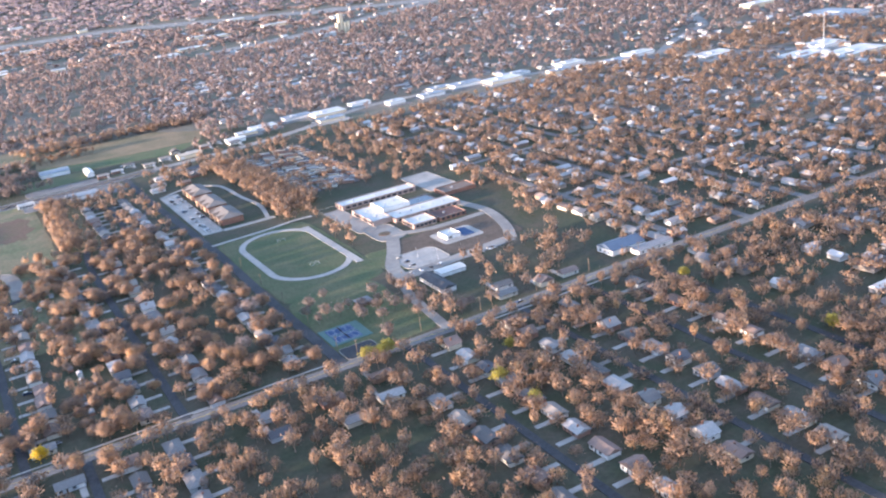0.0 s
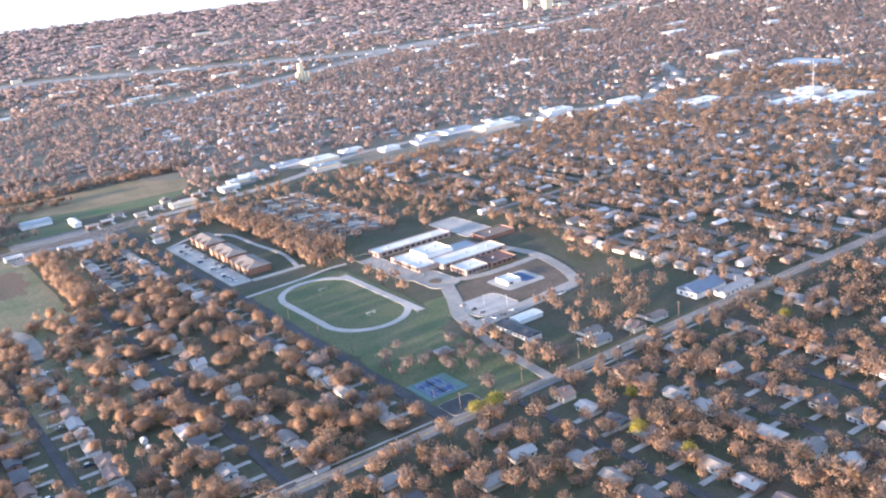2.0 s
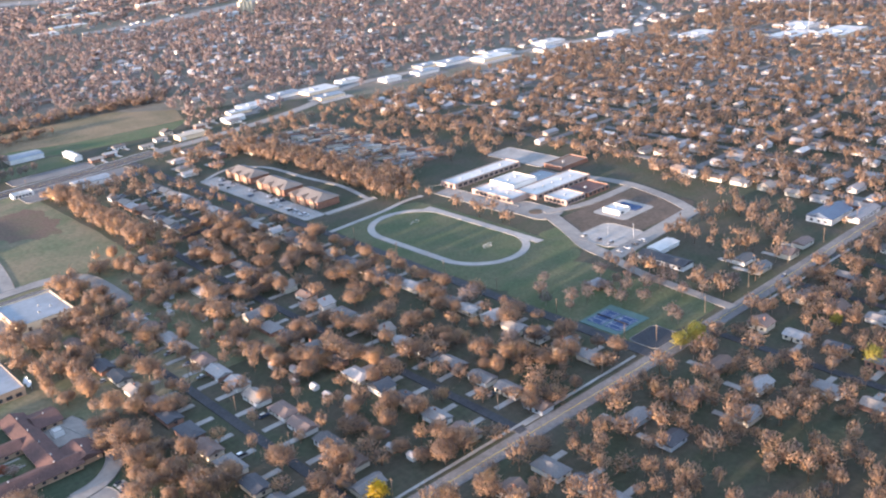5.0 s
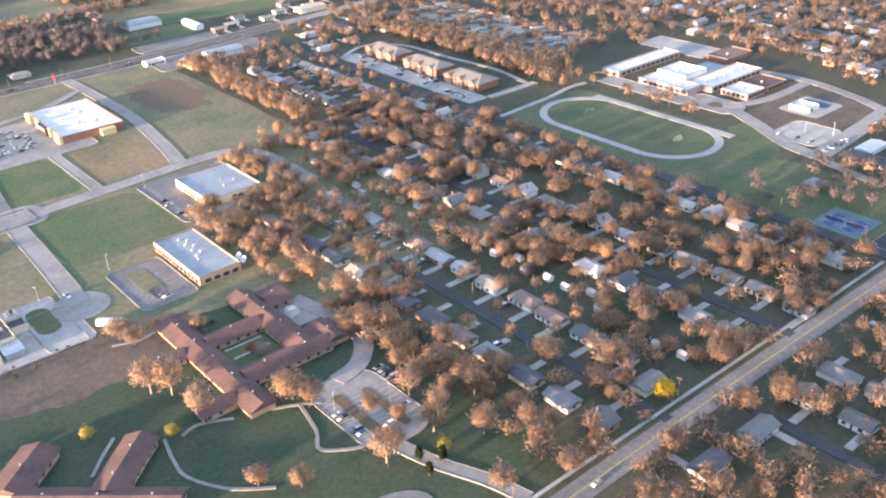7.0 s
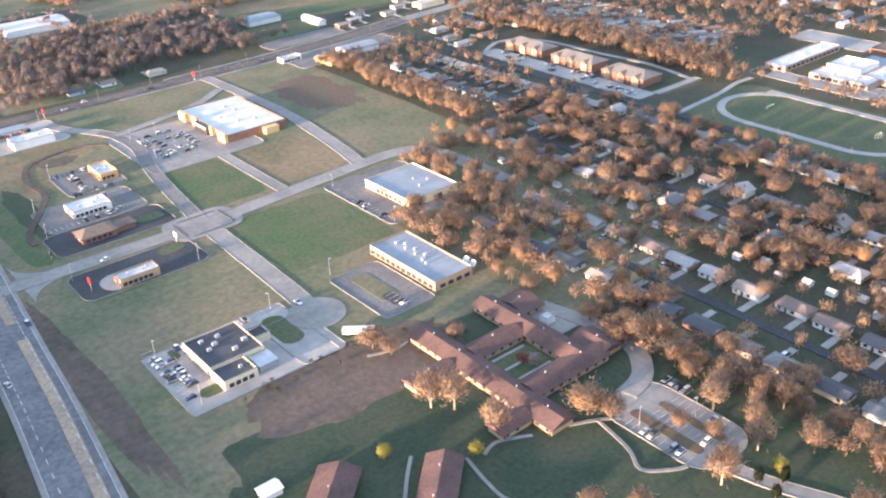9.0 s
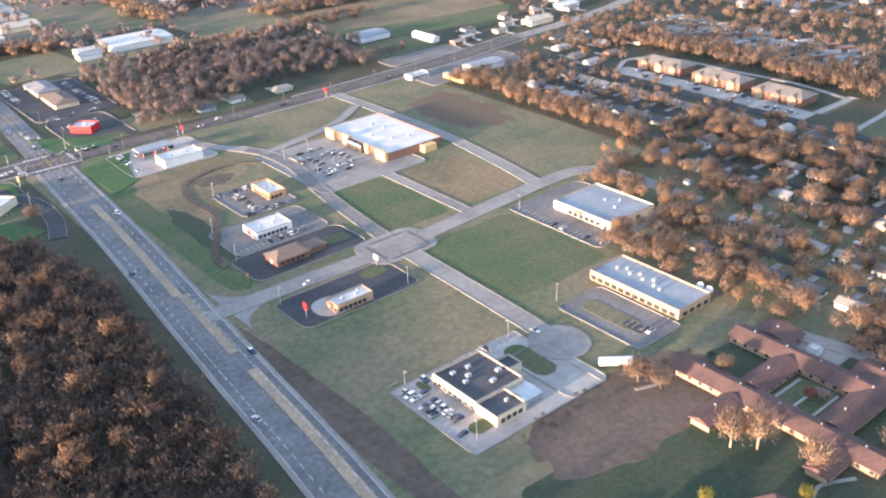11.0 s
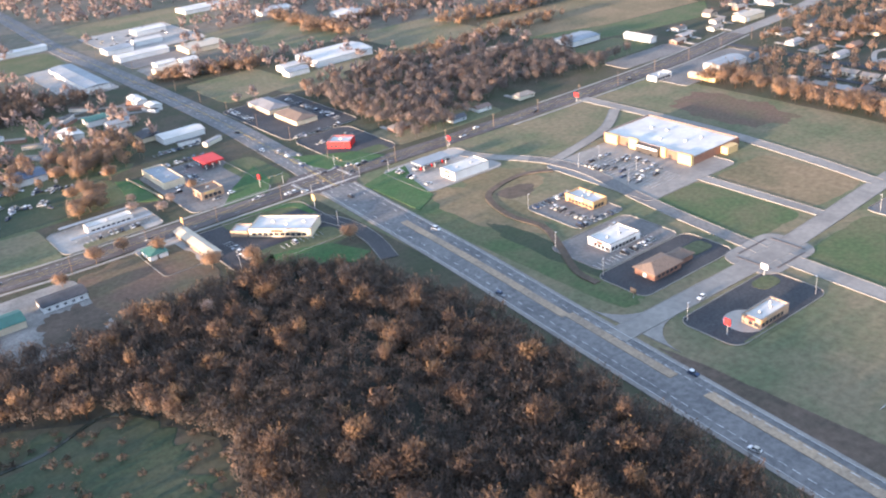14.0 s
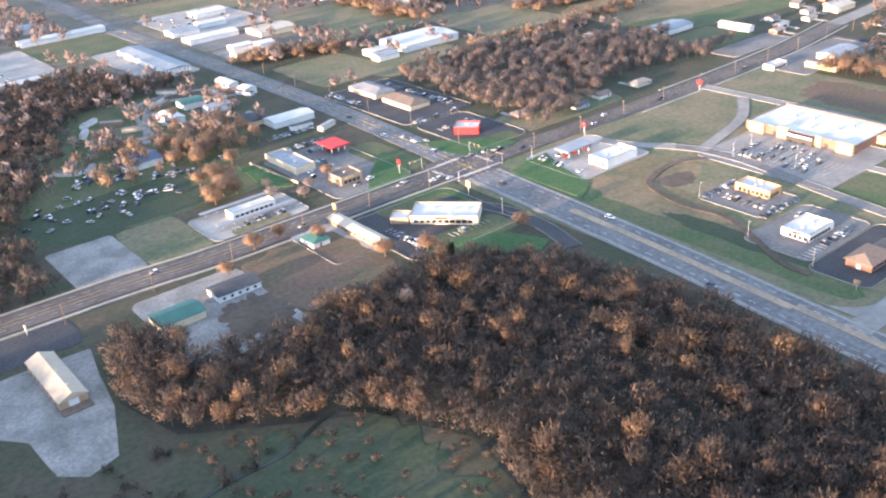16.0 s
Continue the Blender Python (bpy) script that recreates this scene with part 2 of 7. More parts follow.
M_METAL = mat("galvanised_steel", (0.50, 0.51, 0.52), (0.42, 0.43, 0.44), 0.45, (1.5, 0.3), metal=0.6, spread=0.1)
M_DARK = mat("dark_trim", (0.05, 0.045, 0.04), (0.07, 0.06, 0.055), 0.6, (1.5, 0.3))
M_GLASS = mat("window_glass", (0.035, 0.04, 0.05), (0.05, 0.055, 0.065), 0.12, (0.5, 0.1), spread=0.1)
M_COURT = mat("blue_court", (0.035, 0.058, 0.13), (0.04, 0.066, 0.14), 0.7, (0.8, 0.2), spread=0.08)
M_COURTGREEN = mat("green_court_apron", (0.08, 0.13, 0.12), (0.09, 0.14, 0.125), 0.7, (0.8, 0.2), spread=0.1)
M_TRACK = mat("pale_track", (0.33, 0.31, 0.285), (0.28, 0.262, 0.245), 0.9, (0.5, 0.06), spread=0.1)
M_CAR = mat("car_paint", (0.5, 0.5, 0.5), None, 0.3, (1.0, 0.2), spread=0.04, random_by="object", palette=[(0.65, 0.65, 0.65), (0.02, 0.02, 0.025), (0.32, 0.33, 0.35), (0.24, 0.24, 0.25), (0.70, 0.70, 0.69), (0.04, 0.06, 0.12), (0.10, 0.10, 0.11), (0.45, 0.42, 0.36)])
M_TYRE = mat("tyre_rubber", (0.02, 0.02, 0.02), (0.03, 0.03, 0.03), 0.9, (3.0, 0.5))
M_TIMBER = mat("weathered_pole_timber", (0.17, 0.13, 0.10), (0.12, 0.095, 0.075), 0.9, (2.0, 0.3))
M_WATER = mat("dark_water", (0.02, 0.025, 0.02), (0.03, 0.035, 0.028), 0.1, (0.5, 0.1))


# ---- building blocks ----
def box(bm, x0, y0, z0, x1, y1, z1, taper=0.0):
    v = [bm.verts.new((x, y, z)) for z, k in ((z0, 0), (z1, taper)) for x, y in ((x0 + k, y0 + k), (x1 - k, y0 + k), (x1 - k, y1 - k), (x0 + k, y1 - k))]
    for f in ((3, 2, 1, 0), (4, 5, 6, 7), (0, 1, 5, 4), (1, 2, 6, 5), (2, 3, 7, 6), (3, 0, 4, 7)):
        bm.faces.new([v[i] for i in f])
    return v


def prism(bm, pts, z0, z1, flare=0.0):
    """A slab with the outline pts, turning left, from z0 up to z1; flare: how far its foot slopes out."""
    cx, cy = sum(p[0] for p in pts) / len(pts), sum(p[1] for p in pts) / len(pts)
    k = [1 + flare / max(math.hypot(x - cx, y - cy), 1.0) for x, y in pts]
    low = [bm.verts.new((cx + (x - cx) * f, cy + (y - cy) * f, z0)) for (x, y), f in zip(pts, k)]
    top = [bm.verts.new((x, y, z1)) for x, y in pts]
    bm.faces.new(top)
    for i in range(len(pts)):
        j = (i + 1) % len(pts)
        bm.faces.new((low[i], low[j], top[j], top[i]))


def tube(bm, a, b, ra, rb, sides=6):
    a, b = Vector(a), Vector(b)
    turn = (b - a).to_track_quat("Z", "Y").to_matrix()
    rings = [[bm.verts.new(p + turn @ Vector((r * math.cos(i * 2 * math.pi / sides), r * math.sin(i * 2 * math.pi / sides), 0))) for i in range(sides)] for p, r in ((a, ra), (b, rb))]
    for i in range(sides):
        j = (i + 1) % sides
        bm.faces.new((rings[0][i], rings[0][j], rings[1][j], rings[1][i]))
    bm.faces.new(rings[1])
    bm.faces.new(list(reversed(rings[0])))


def mesh_of(name, bm, material):
    me = bpy.data.meshes.new(name)
    bm.to_mesh(me)
    bm.free()
    me.materials.append(material)
    return me


def part(name, bm, material, parent=None, label="", smooth=False):
    me = mesh_of(name, bm, material)
    if smooth:
        me.polygons.foreach_set("use_smooth", [True] * len(me.polygons))
    ob = new(name, me)
    ob.parent = parent
    return tagged(ob, label) if label else ob


def thing(name, label, category, m=None, group="", kind=""):
    ob = new(name)
    ob.matrix_basis = m or Matrix()
    return tagged(ob, label, category, group, kind)


def setting(name, bm, material, label, category):
    return tagged(part(name, bm, material), label, category, kind="structure")


def rounded(x0, x1, y0, y1, r=4.0, n=5):
    pts = []
    for cx, cy, a in ((x1 - r, y0 + r, -90), (x1 - r, y1 - r, 0), (x0 + r, y1 - r, 90), (x0 + r, y0 + r, 180)):
        pts += [(cx + r * math.cos(radians(a + 90 * i / n)), cy + r * math.sin(radians(a + 90 * i / n))) for i in range(n + 1)]
    return pts


def uneven(cx, cy, rx, ry, seed, wobble=0.14, power=3.0, n=56):
    """A rounded patch with a ragged rim."""
    pts = []
    for i in range(n):
        a = 2 * math.pi * i / n
        c, s = math.cos(a), math.sin(a)
        k = (abs(c) ** power + abs(s) ** power) ** (-1 / power)
        k *= 1 + wobble * noise.noise((3 * c + seed, 3 * s, seed * 1.7)) + 0.4 * wobble * noise.noise((11 * c, 11 * s + seed, seed))
        pts.append((cx + rx * k * c, cy + ry * k * s))
    return pts


LAYER, ROADS = [0], [0]


def slab(name, pts, z, material, label, category, base=-0.3):
    """A flat paved or grown piece of the ground; each lies a little above the one before."""
    if name == "road":
        ROADS[0] += 1
        top = 0.32 + ROADS[0] * 0.002
    else:
        LAYER[0] += 1
        top = (0.2 if z >= 0.15 else 0.04) + LAYER[0] * 0.002
    bm = bmesh.new()
    prism(bm, pts, base, top, 2.5 if name == "ground" and z < 0.15 else 0.0)
    return setting(name, bm, material, label, category)


def strip(bm, line, w0, w1, z0, z1):
    """A band along a line of points, from w0 to w1 beside it (left is plus)."""
    rows = []
    for i, p in enumerate(line):
        a, b = Vector(line[max(i - 1, 0)]), Vector(line[min(i + 1, len(line) - 1)])
        d = (b - a).normalized()
        side = Vector((-d.y, d.x))
        rows.append([bm.verts.new((*(Vector(p) + side * w), z)) for w, z in ((w0, z0), (w0, z1), (w1, z1), (w1, z0))])
    for r, s in zip(rows, rows[1:]):
        for i in range(4):
            j = (i + 1) % 4
            bm.faces.new((r[i], r[j], s[j], s[i]))
    bm.faces.new(list(reversed(rows[0])))
    bm.faces.new(rows[-1])


def smooth_line(pts, n=6):
    """A Catmull-Rom curve through the points."""
    out = []
    for i in range(len(pts) - 1):
        p = [Vector(pts[min(max(i + k, 0), len(pts) - 1)]) for k in (-1, 0, 1, 2)]
        for j in range(n):
            t = j / n
            out.append(0.5 * (2 * p[1] + (p[2] - p[0]) * t + (2 * p[0] - 5 * p[1] + 4 * p[2] - p[3]) * t * t + (3 * p[1] - p[0] - 3 * p[2] + p[3]) * t ** 3))
    return [tuple(v) for v in out] + [tuple(pts[-1])]


def road(pts, width, material, label, z=0.07, kerb=False, name="road", curve=True):
    line = smooth_line(pts) if curve and len(pts) > 2 else pts
    ROADS[0] += 1
    z = 0.32 + ROADS[0] * 0.002
    bm = bmesh.new()
    strip(bm, line, width / 2, -width / 2, -0.3, z)
    ob = setting(name, bm, material, label, "road")
    if kerb:
        for s in (1, -1):
            bm = bmesh.new()
            a, b = s * (width / 2 + 0.3), s * width / 2
            strip(bm, line, max(a, b), min(a, b), -0.2, z + 0.13)
            setting("kerb", bm, M_KERB, "raised pale concrete kerb beside the street", "kerb")
    return ob


def fillet(x, y, r, sx, sy, z, material, n=8):
    """The paved corner between two roads: (x, y) the sharp corner, the arc r away towards (sx, sy)."""
    pts = [(x, y)] + [(x + sx * r * (1 - math.sin(math.pi / 2 * i / n)), y + sy * r * (1 - math.cos(math.pi / 2 * i / n))) for i in range(n + 1)]
    area = sum(a[0] * b[1] - b[0] * a[1] for a, b in zip(pts, pts[1:] + pts[:1]))
    if area < 0:
        pts.reverse()
    slab("road", pts, z, material, "paved flare where two roads meet", "road")


RISE_AT, RISE_TO, RISE = 2500.0, 4450.0, 128.0
MID = (-280.0, 350.0)


def height(x, y):
    r = np.hypot(np.asarray(x, float) - MID[0], np.asarray(y, float) - MID[1])
    return RISE * np.clip((r - RISE_AT) / (RISE_TO - RISE_AT), 0, 1) ** 2


def mesh_tris(name, tris, material, normals=None):
    """One mesh from an array of loose triangles (n, 3, 3); normals: one way out of the crown for each, so that it shades as a soft whole."""
    n = len(tris)
    me = bpy.data.meshes.new(name)
    me.vertices.add(3 * n)
    me.vertices.foreach_set("co", np.ascontiguousarray(tris, np.float32).ravel())
    me.loops.add(3 * n)
    me.loops.foreach_set("vertex_index", np.arange(3 * n, dtype=np.int32))
    me.polygons.add(n)
    me.polygons.foreach_set("loop_start", np.arange(0, 3 * n, 3, dtype=np.int32))
    me.update(calc_edges=True)
    if normals is not None:
        layer = me.attributes.new("custom_normal", "FLOAT_VECTOR", "CORNER")
        layer.data.foreach_set("vector", np.repeat(np.ascontiguousarray(normals, np.float32), 3, axis=0).ravel())
    me.materials.append(material)
    return me


# ---- ground ----
def make_ground():
    rings = [0, 60, 150, 300, 500, 800, 1100, 1500, 2000] + list(np.linspace(2400, RISE_TO, 28))
    n = 96
    verts = [(MID[0], MID[1], 0.0)]
    for r in rings[1:]:
        for i in range(n):
            x, y = MID[0] + r * math.cos(2 * math.pi * i / n), MID[1] + r * math.sin(2 * math.pi * i / n)
            verts.append((x, y, float(height(x, y))))
    faces = [(0, 1 + i, 1 + (i + 1) % n) for i in range(n)]
    for k in range(len(rings) - 2):
        a, b = 1 + k * n, 1 + (k + 1) * n
        faces += [(a + i, b + i, b + (i + 1) % n, a + (i + 1) % n) for i in range(n)]
    me = bpy.data.meshes.new("ground")
    me.from_pydata(verts, [], faces)
    me.polygons.foreach_set("use_smooth", [True] * len(me.polygons))
    me.materials.append(M_GROUND)
    me.materials.append(M_HAZETURF)
    # beyond 1250 units the ground takes the haze-paled turf
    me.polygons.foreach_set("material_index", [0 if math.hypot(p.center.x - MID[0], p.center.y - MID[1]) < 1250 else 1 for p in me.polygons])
    tagged(new("ground", me), "broad spring turf and leaf litter between woods and houses", "ground", kind="structure")


make_ground()
rng = np.random.default_rng(7)
# rectangles (x0, x1, y0, y1) kept clear of scattered trees and houses
CLEAR = []


def keep(x0, x1, y0, y1):
    CLEAR.append((x0, x1, y0, y1))


def clear_of(x, y, margin=0.0):
    x, y = np.asarray(x), np.asarray(y)
    ok = np.ones(x.shape, bool)
    for a, b, c, d in CLEAR:
        ok &= ~((x > a - margin) & (x < b + margin) & (y > c - margin) & (y < d + margin))
    return ok


def within(poly, x, y):
    x, y = np.asarray(x), np.asarray(y)
    ins = np.zeros(x.shape, bool)
    for (xa, ya), (xb, yb) in zip(poly, poly[1:] + poly[:1]):
        ins ^= ((ya > y) != (yb > y)) & (x < (xb - xa) * (y - ya) / (yb - ya + 1e-9) + xa)
    return ins


def lot(x0, x1, y0, y1, material, label, r=3.0, z=0.06, clear=True, category="car park", name="pavement"):
    outline = rounded(x0, x1, y0, y1, r)
    slab(name, outline, z, material, label, category)
    if material is not M_GRAVEL and r > 1.5:
        bm = bmesh.new()
        strip(bm, outline + outline[:1], 0.14, -0.14, -0.2, z + 0.42)
        setting("kerb", bm, M_KERB, "raised pale concrete kerb round the paving", "kerb")
    if clear:
        keep(x0, x1, y0, y1)


def field(x0, x1, y0, y1, material, label, seed, z=0.03, wobble=0.05, power=9.0, clear=True):
    slab("ground", uneven((x0 + x1) / 2, (y0 + y1) / 2, (x1 - x0) / 2, (y1 - y0) / 2, seed, wobble, power), z, material, label, "ground")
    if clear:
        keep(x0, x1, y0, y1)


# ---- roads ----
HWY = [(-430, -260), (-380, 20), (-330, 300), (-300, 480), (-278, 600), (-264, 715), (-258, 785), (-252, 853), (-243, 952), (-235, 1080)]
HWY_N = [(-235, 1080), (-228, 1180), (-223, 1300), (-223, 1500), (-226, 1680), (-214, 1930), (-200, 2300), (-190, 2700)]
XROAD = [(-1000, 1116), (-505, 1106), (-390, 1099), (-235, 1098), (-130, 1094), (0, 1093), (110, 1098), (204, 1110)]
XROAD_E = [(204, 1110), (300, 1118), (403, 1141), (509, 1190), (607, 1190), (794, 1155), (895, 1135), (978, 1093), (1065, 947), (1150, 800), (1300, 600)]
road(HWY, 25.0, M_HIGHWAY, "wide grey divided highway with worn lanes", 0.06)
road(HWY_N, 19.0, M_HIGHWAY, "grey highway running on past the crossroads", 0.065)
road(XROAD, 17.0, M_CROSSROAD, "worn dark cross road with many lanes", 0.07)
road(XROAD_E, 15.0, M_STREET, "pale main road curving towards the far shops", 0.07)
slab("road", rounded(-254, -215, 1081, 1117, 9), 0.08, M_CROSSROAD, "patched asphalt in the middle of the crossroads", "road")
for sx, sy in ((1, -1), (-1, -1), (1, 1), (-1, 1)):
    fillet(-235 + sx * 13.0, 1098 + sy * 8.5, 14.0, sx, sy, 0.075, M_CROSSROAD)


def painted(line, offset, width, z, material, dash=0.0, gap=0.0, label="worn white lane line"):
    """A line of paint beside a road's middle; dash and gap in plan units."""
    z += 0.45
    pts = [Vector(p) for p in smooth_line(line, 12)]
    bm = bmesh.new()
    if not dash:
        strip(bm, [tuple(p) for p in pts], offset + width / 2, offset - width / 2, z - 0.03, z)
    else:
        for a, b in zip(pts, pts[1:]):
            d, length = (b - a).normalized(), (b - a).length
            s = 0.0
            while s < length - dash:
                p, q = a + d * s, a + d * (s + dash)
                strip(bm, [tuple(p), tuple(q)], offset + width / 2, offset - width / 2, z - 0.03, z)
                s += dash + gap
    setting("road_marking", bm, material, label, "road marking")


for side in (-1, 1):
    painted(HWY, side * 6.6, 0.35, 0.075, M_LINE, 3.5, 8.0, "dashed white lane line on the highway")
    painted(HWY, side * 10.4, 0.3, 0.075, M_LINE, label="white edge line on the highway")
    painted(HWY_N, side * 4.0, 0.35, 0.08, M_LINE, 3.5, 8.0, "dashed white lane line on the highway")
    painted(HWY_N, side * 0.5, 0.16, 0.08, M_YELLOWLINE, label="yellow centre line on the highway")
    painted(XROAD, side * 1.7, 0.18, 0.085, M_YELLOWLINE, label="yellow turning lane line")
    painted(XROAD, side * 5.0, 0.2, 0.085, M_LINE, 3.5, 8.0, "dashed white lane line on the cross road")
    bm = bmesh.new()
    strip(bm, smooth_line(HWY), max(side * 10.6, side * 12.4), min(side * 10.6, side * 12.4), 0.0, 0.3333)
    setting("road", bm, M_STREET, "pale paved shoulder beside the highway", "road")
# the tan raised median, broken where the side street comes in
for a, b, w0, w1 in ((0.0, 0.675, -2.6, -7.4), (0.705, 0.80, -1.6, -6.0), (0.80, 0.93, 0.4, -4.0)):
    pts = smooth_line(HWY, 20)
    seg = pts[int(a * len(pts)):int(b * len(pts)) + 1]
    bm = bmesh.new()
    strip(bm, seg, w0, w1, 0.0, 0.5)
    setting("trim", bm, M_MEDIAN, "long tan concrete highway median", "median")
for i in range(4):
    bm = bmesh.new()
    for k in range(9):
        if i < 2:
            y = 1098 + (-12.5 if i else 12.5)
            box(bm, -245 + k * 2.3, y - 1.2, 0.0, -244 + k * 2.3, y + 1.2, 0.5)
        else:
            x = -235 + (-17 if i == 2 else 17)
            box(bm, x - 1.2, 1090.5 + k * 1.8, 0.0, x + 1.2, 1091.3 + k * 1.8, 0.5)
    setting("road_marking", bm, M_LINE, "white crosswalk bars at the crossroads", "road marking")
for w0, w1, a, b in ((-11.0, -12.6, 0, 20), (10.6, 12.0, 2, 20), (-10.8, -12.2, 26, 44), (10.8, 12.2, 28, 44)):
    bm = bmesh.new()
    strip(bm, smooth_line(XROAD)[a:b], max(w0, w1), min(w0, w1), -0.2, 0.46)
    setting("pavement", bm, M_CONCRETE, "pale concrete footway beside the cross road", "pavement")
keep(-262, -200, 1085, 3000)
keep(-1000, 260, 1085, 1111)
for y in range(300, 1090, 20):
    x = float(np.interp(y, [p[1] for p in HWY], [p[0] for p in HWY]))
    keep(x - 15, x + 16, y, y + 20)
for a, b in zip(XROAD_E, XROAD_E[1:]):
    for k in range(6):
        x, y = a[0] + (b[0] - a[0]) * k / 6, a[1] + (b[1] - a[1]) * k / 6
        keep(x - 14, x + 14, y - 11, y + 11)

# business park streets
STREET_A = [(-246, 843), (-200, 842), (-141, 841), (-85, 844), (-29, 848), (0, 847), (14, 836), (18, 815), (18, 768)]
road(STREET_A, 11.0, M_STREET, "pale concrete street with a kerb", 0.08, True)
road([(-139, 846), (-133, 900), (-127, 940), (-119, 978), (-121, 1010), (-130, 1030)], 8.5, M_OLDASPHALT, "grey access street past the shops", 0.085, True)
road([(-139, 836), (-141, 780), (-143, 738), (-145, 722)], 10.5, M_STREET, "pale concrete street to the turning circle", 0.085, True)
road([(-16, 1086), (-14, 1020), (-14, 960), (-22, 890), (-29, 850)], 9.0, M_STREET, "pale street behind the grocery store", 0.085, True)
road([(-84, 925), (-84, 850)], 7.0, M_STREET, "pale drive between two grass plots", 0.08, True)
road([(-121, 1010), (-60, 1025), (-20, 1050)], 7.0, M_STREET, "pale drive behind the grocery store", 0.075, True)
slab("road", [(-144 + 13.5 * math.cos(i * math.pi / 20), 720 + 13.5 * math.sin(i * math.pi / 20)) for i in range(40)], 0.09, M_STREET, "round concrete turning circle", "road")
slab("road", rounded(-160, -119, 827, 857, 9), 0.095, M_STREET, "broad street junction with brick-edged crossings", "road")
for x0, x1, y0, y1 in ((-150, -128, 851.5, 852.6), (-150, -128, 830, 831.1), (-153.5, -152.4, 832, 851), (-126, -124.9, 832, 851)):
    bm = bmesh.new()
    box(bm, x0, y0, 0, x1, y1, 0.5)
    setting("road_marking", bm, M_CROSSROAD, "dark brick crossing band set in the street", "road marking")
for sy in (-1, 1):
    fillet(-237, 842 + sy * 5.5, 20, 1, sy, 0.088, M_STREET)
keep(-255, 25, 833, 853)
keep(-150, -112, 850, 1035)
keep(-155, -133, 690, 850)
keep(-35, -5, 845, 1090)
keep(10, 27, 765, 850)

# residential and school streets
road([(-1300, 455), (-420, 468), (-180, 473), (0, 475), (250, 474), (500, 478), (800, 476), (1400, 480)], 10.0, M_OLDASPHALT, "worn grey two-lane avenue past the school", 0.07)
painted([(-420, 468), (-180, 473), (0, 475), (250, 474), (500, 478)], 0.0, 0.3, 0.085, M_YELLOWLINE, label="faded yellow centre line")
road([(172, 478), (172, 620), (173, 765), (168, 960), (168, 1092)], 7.5, M_ASPHALT, "dark narrow street beside the school field", 0.075)
road([(-9, 478), (-9, 620), (-8, 740), (18, 765)], 5.2, M_ASPHALT, "dark grey residential street between small houses", 0.075)
road([(76, 478), (76, 640), (78, 800), (85, 860)], 5.2, M_ASPHALT, "dark grey residential street between small houses", 0.075)
road([(125, 840), (126, 900), (130, 985)], 5.2, M_ASPHALT, "dark grey residential street between small houses", 0.075)
road([(85, 850), (170, 852)], 7.0, M_ASPHALT, "dark short street between houses", 0.07)
road([(245, 476), (252, 540), (262, 575), (268, 590)], 7.0, M_STREET, "pale school drive", 0.075)
for x in (20, 213, 296, 348, 400):
    road([(x, 470), (x, 250), (x + 4, 60)], 5.0, M_ASPHALT, "dark residential street under trees", 0.075)
    keep(x - 5, x + 5, 60, 470)
for y in (180,):
    road([(20, y), (700, y)], 7.5, M_OLDASPHALT, "dark residential cross street", 0.07)
    keep(20, 700, y - 5, y + 5)
NE_STREETS = [455, 517, 580, 641, 704, 768, 830, 892, 956, 1020, 1084, 1150, 1222]
for x in NE_STREETS:
    road([(x, 482), (x + 3, 800), (x, 1090 if x < 800 else 1000)], 7.5, M_OLDASPHALT, "grey residential street among trees", 0.075)
    keep(x - 5, x + 5, 480, 1090)
for y in (640, 800, 960):
    road([(455, y), (1300, y)], 7.5, M_OLDASPHALT, "grey residential cross street", 0.07)
    keep(455, 1300, y - 5, y + 5)
keep(-420, 1400, 466, 484)
keep(166, 179, 478, 1092)
keep(-15, -3, 478, 740)
keep(70, 83, 478, 850)
for k in range(2):
    bm = bmesh.new()
    box(bm, -120, 482.5 - 19 * k, 0, 165, 484 - 19 * k, 0.4) if k == 0 else box(bm, 260, 465.5, 0, 420, 467, 0.4)
    setting("pavement", bm, M_CONCRETE, "pale concrete footpath beside the avenue", "pavement")

# ---- grass plots of the business park ----
slab("ground", rounded(-254, 60, 640, 1086, 10), 0.01, M_DRYGRASS, "rough mown grass of the business park", "ground")
slab("ground", uneven(-150, 580, 92, 90, 41.0, 0.10, 6.0), 0.02, M_DEEPSHADEGRASS, "deep green lawn round the care home", "ground")
field(-133, -89, 856, 924, M_MEADOW, "flat mown plot of dull green grass", 1.1)
field(-80, -30, 855, 921, M_TANGRASS, "flat mown plot of tan grass", 2.3)
field(-134, -68, 758, 832, M_MEADOW, "flat mown plot of dull green grass", 3.7)
field(-6, 62, 858, 1076, M_DRYGRASS, "broad vacant field of dull grass", 4.9)
slab("ground", uneven(27, 988, 26, 44, 5.2, 0.35, 2.2), 0.05, M_REDWEED, "reddish brown weeds across the vacant field", "ground")
field(-128, -24, 1040, 1080, M_DRYGRASS, "mown verge plot beside the cross road", 6.1)
field(-212, -152, 752, 828, M_DRYGRASS, "mown plot between the diner and the clinic", 7.4)
field(-250, -222, 640, 826, M_DRYGRASS, "sloping grass verge beside the highway", 8.8, z=0.02)
slab("ground", uneven(-243, 742, 7, 80, 6.6, 0.3, 2.5), 0.035, M_EARTH, "bare brown ditch line along the highway verge", "ground")
field(-228, -204, 855, 1066, M_MEADOW, "green grass verge beside the highway", 9.3, z=0.02)
slab("ground", uneven(-196, 985, 17, 45, 3.3, 0.25, 2.4), 0.035, M_TANGRASS, "tan dormant grass round the drainage basin", "ground")
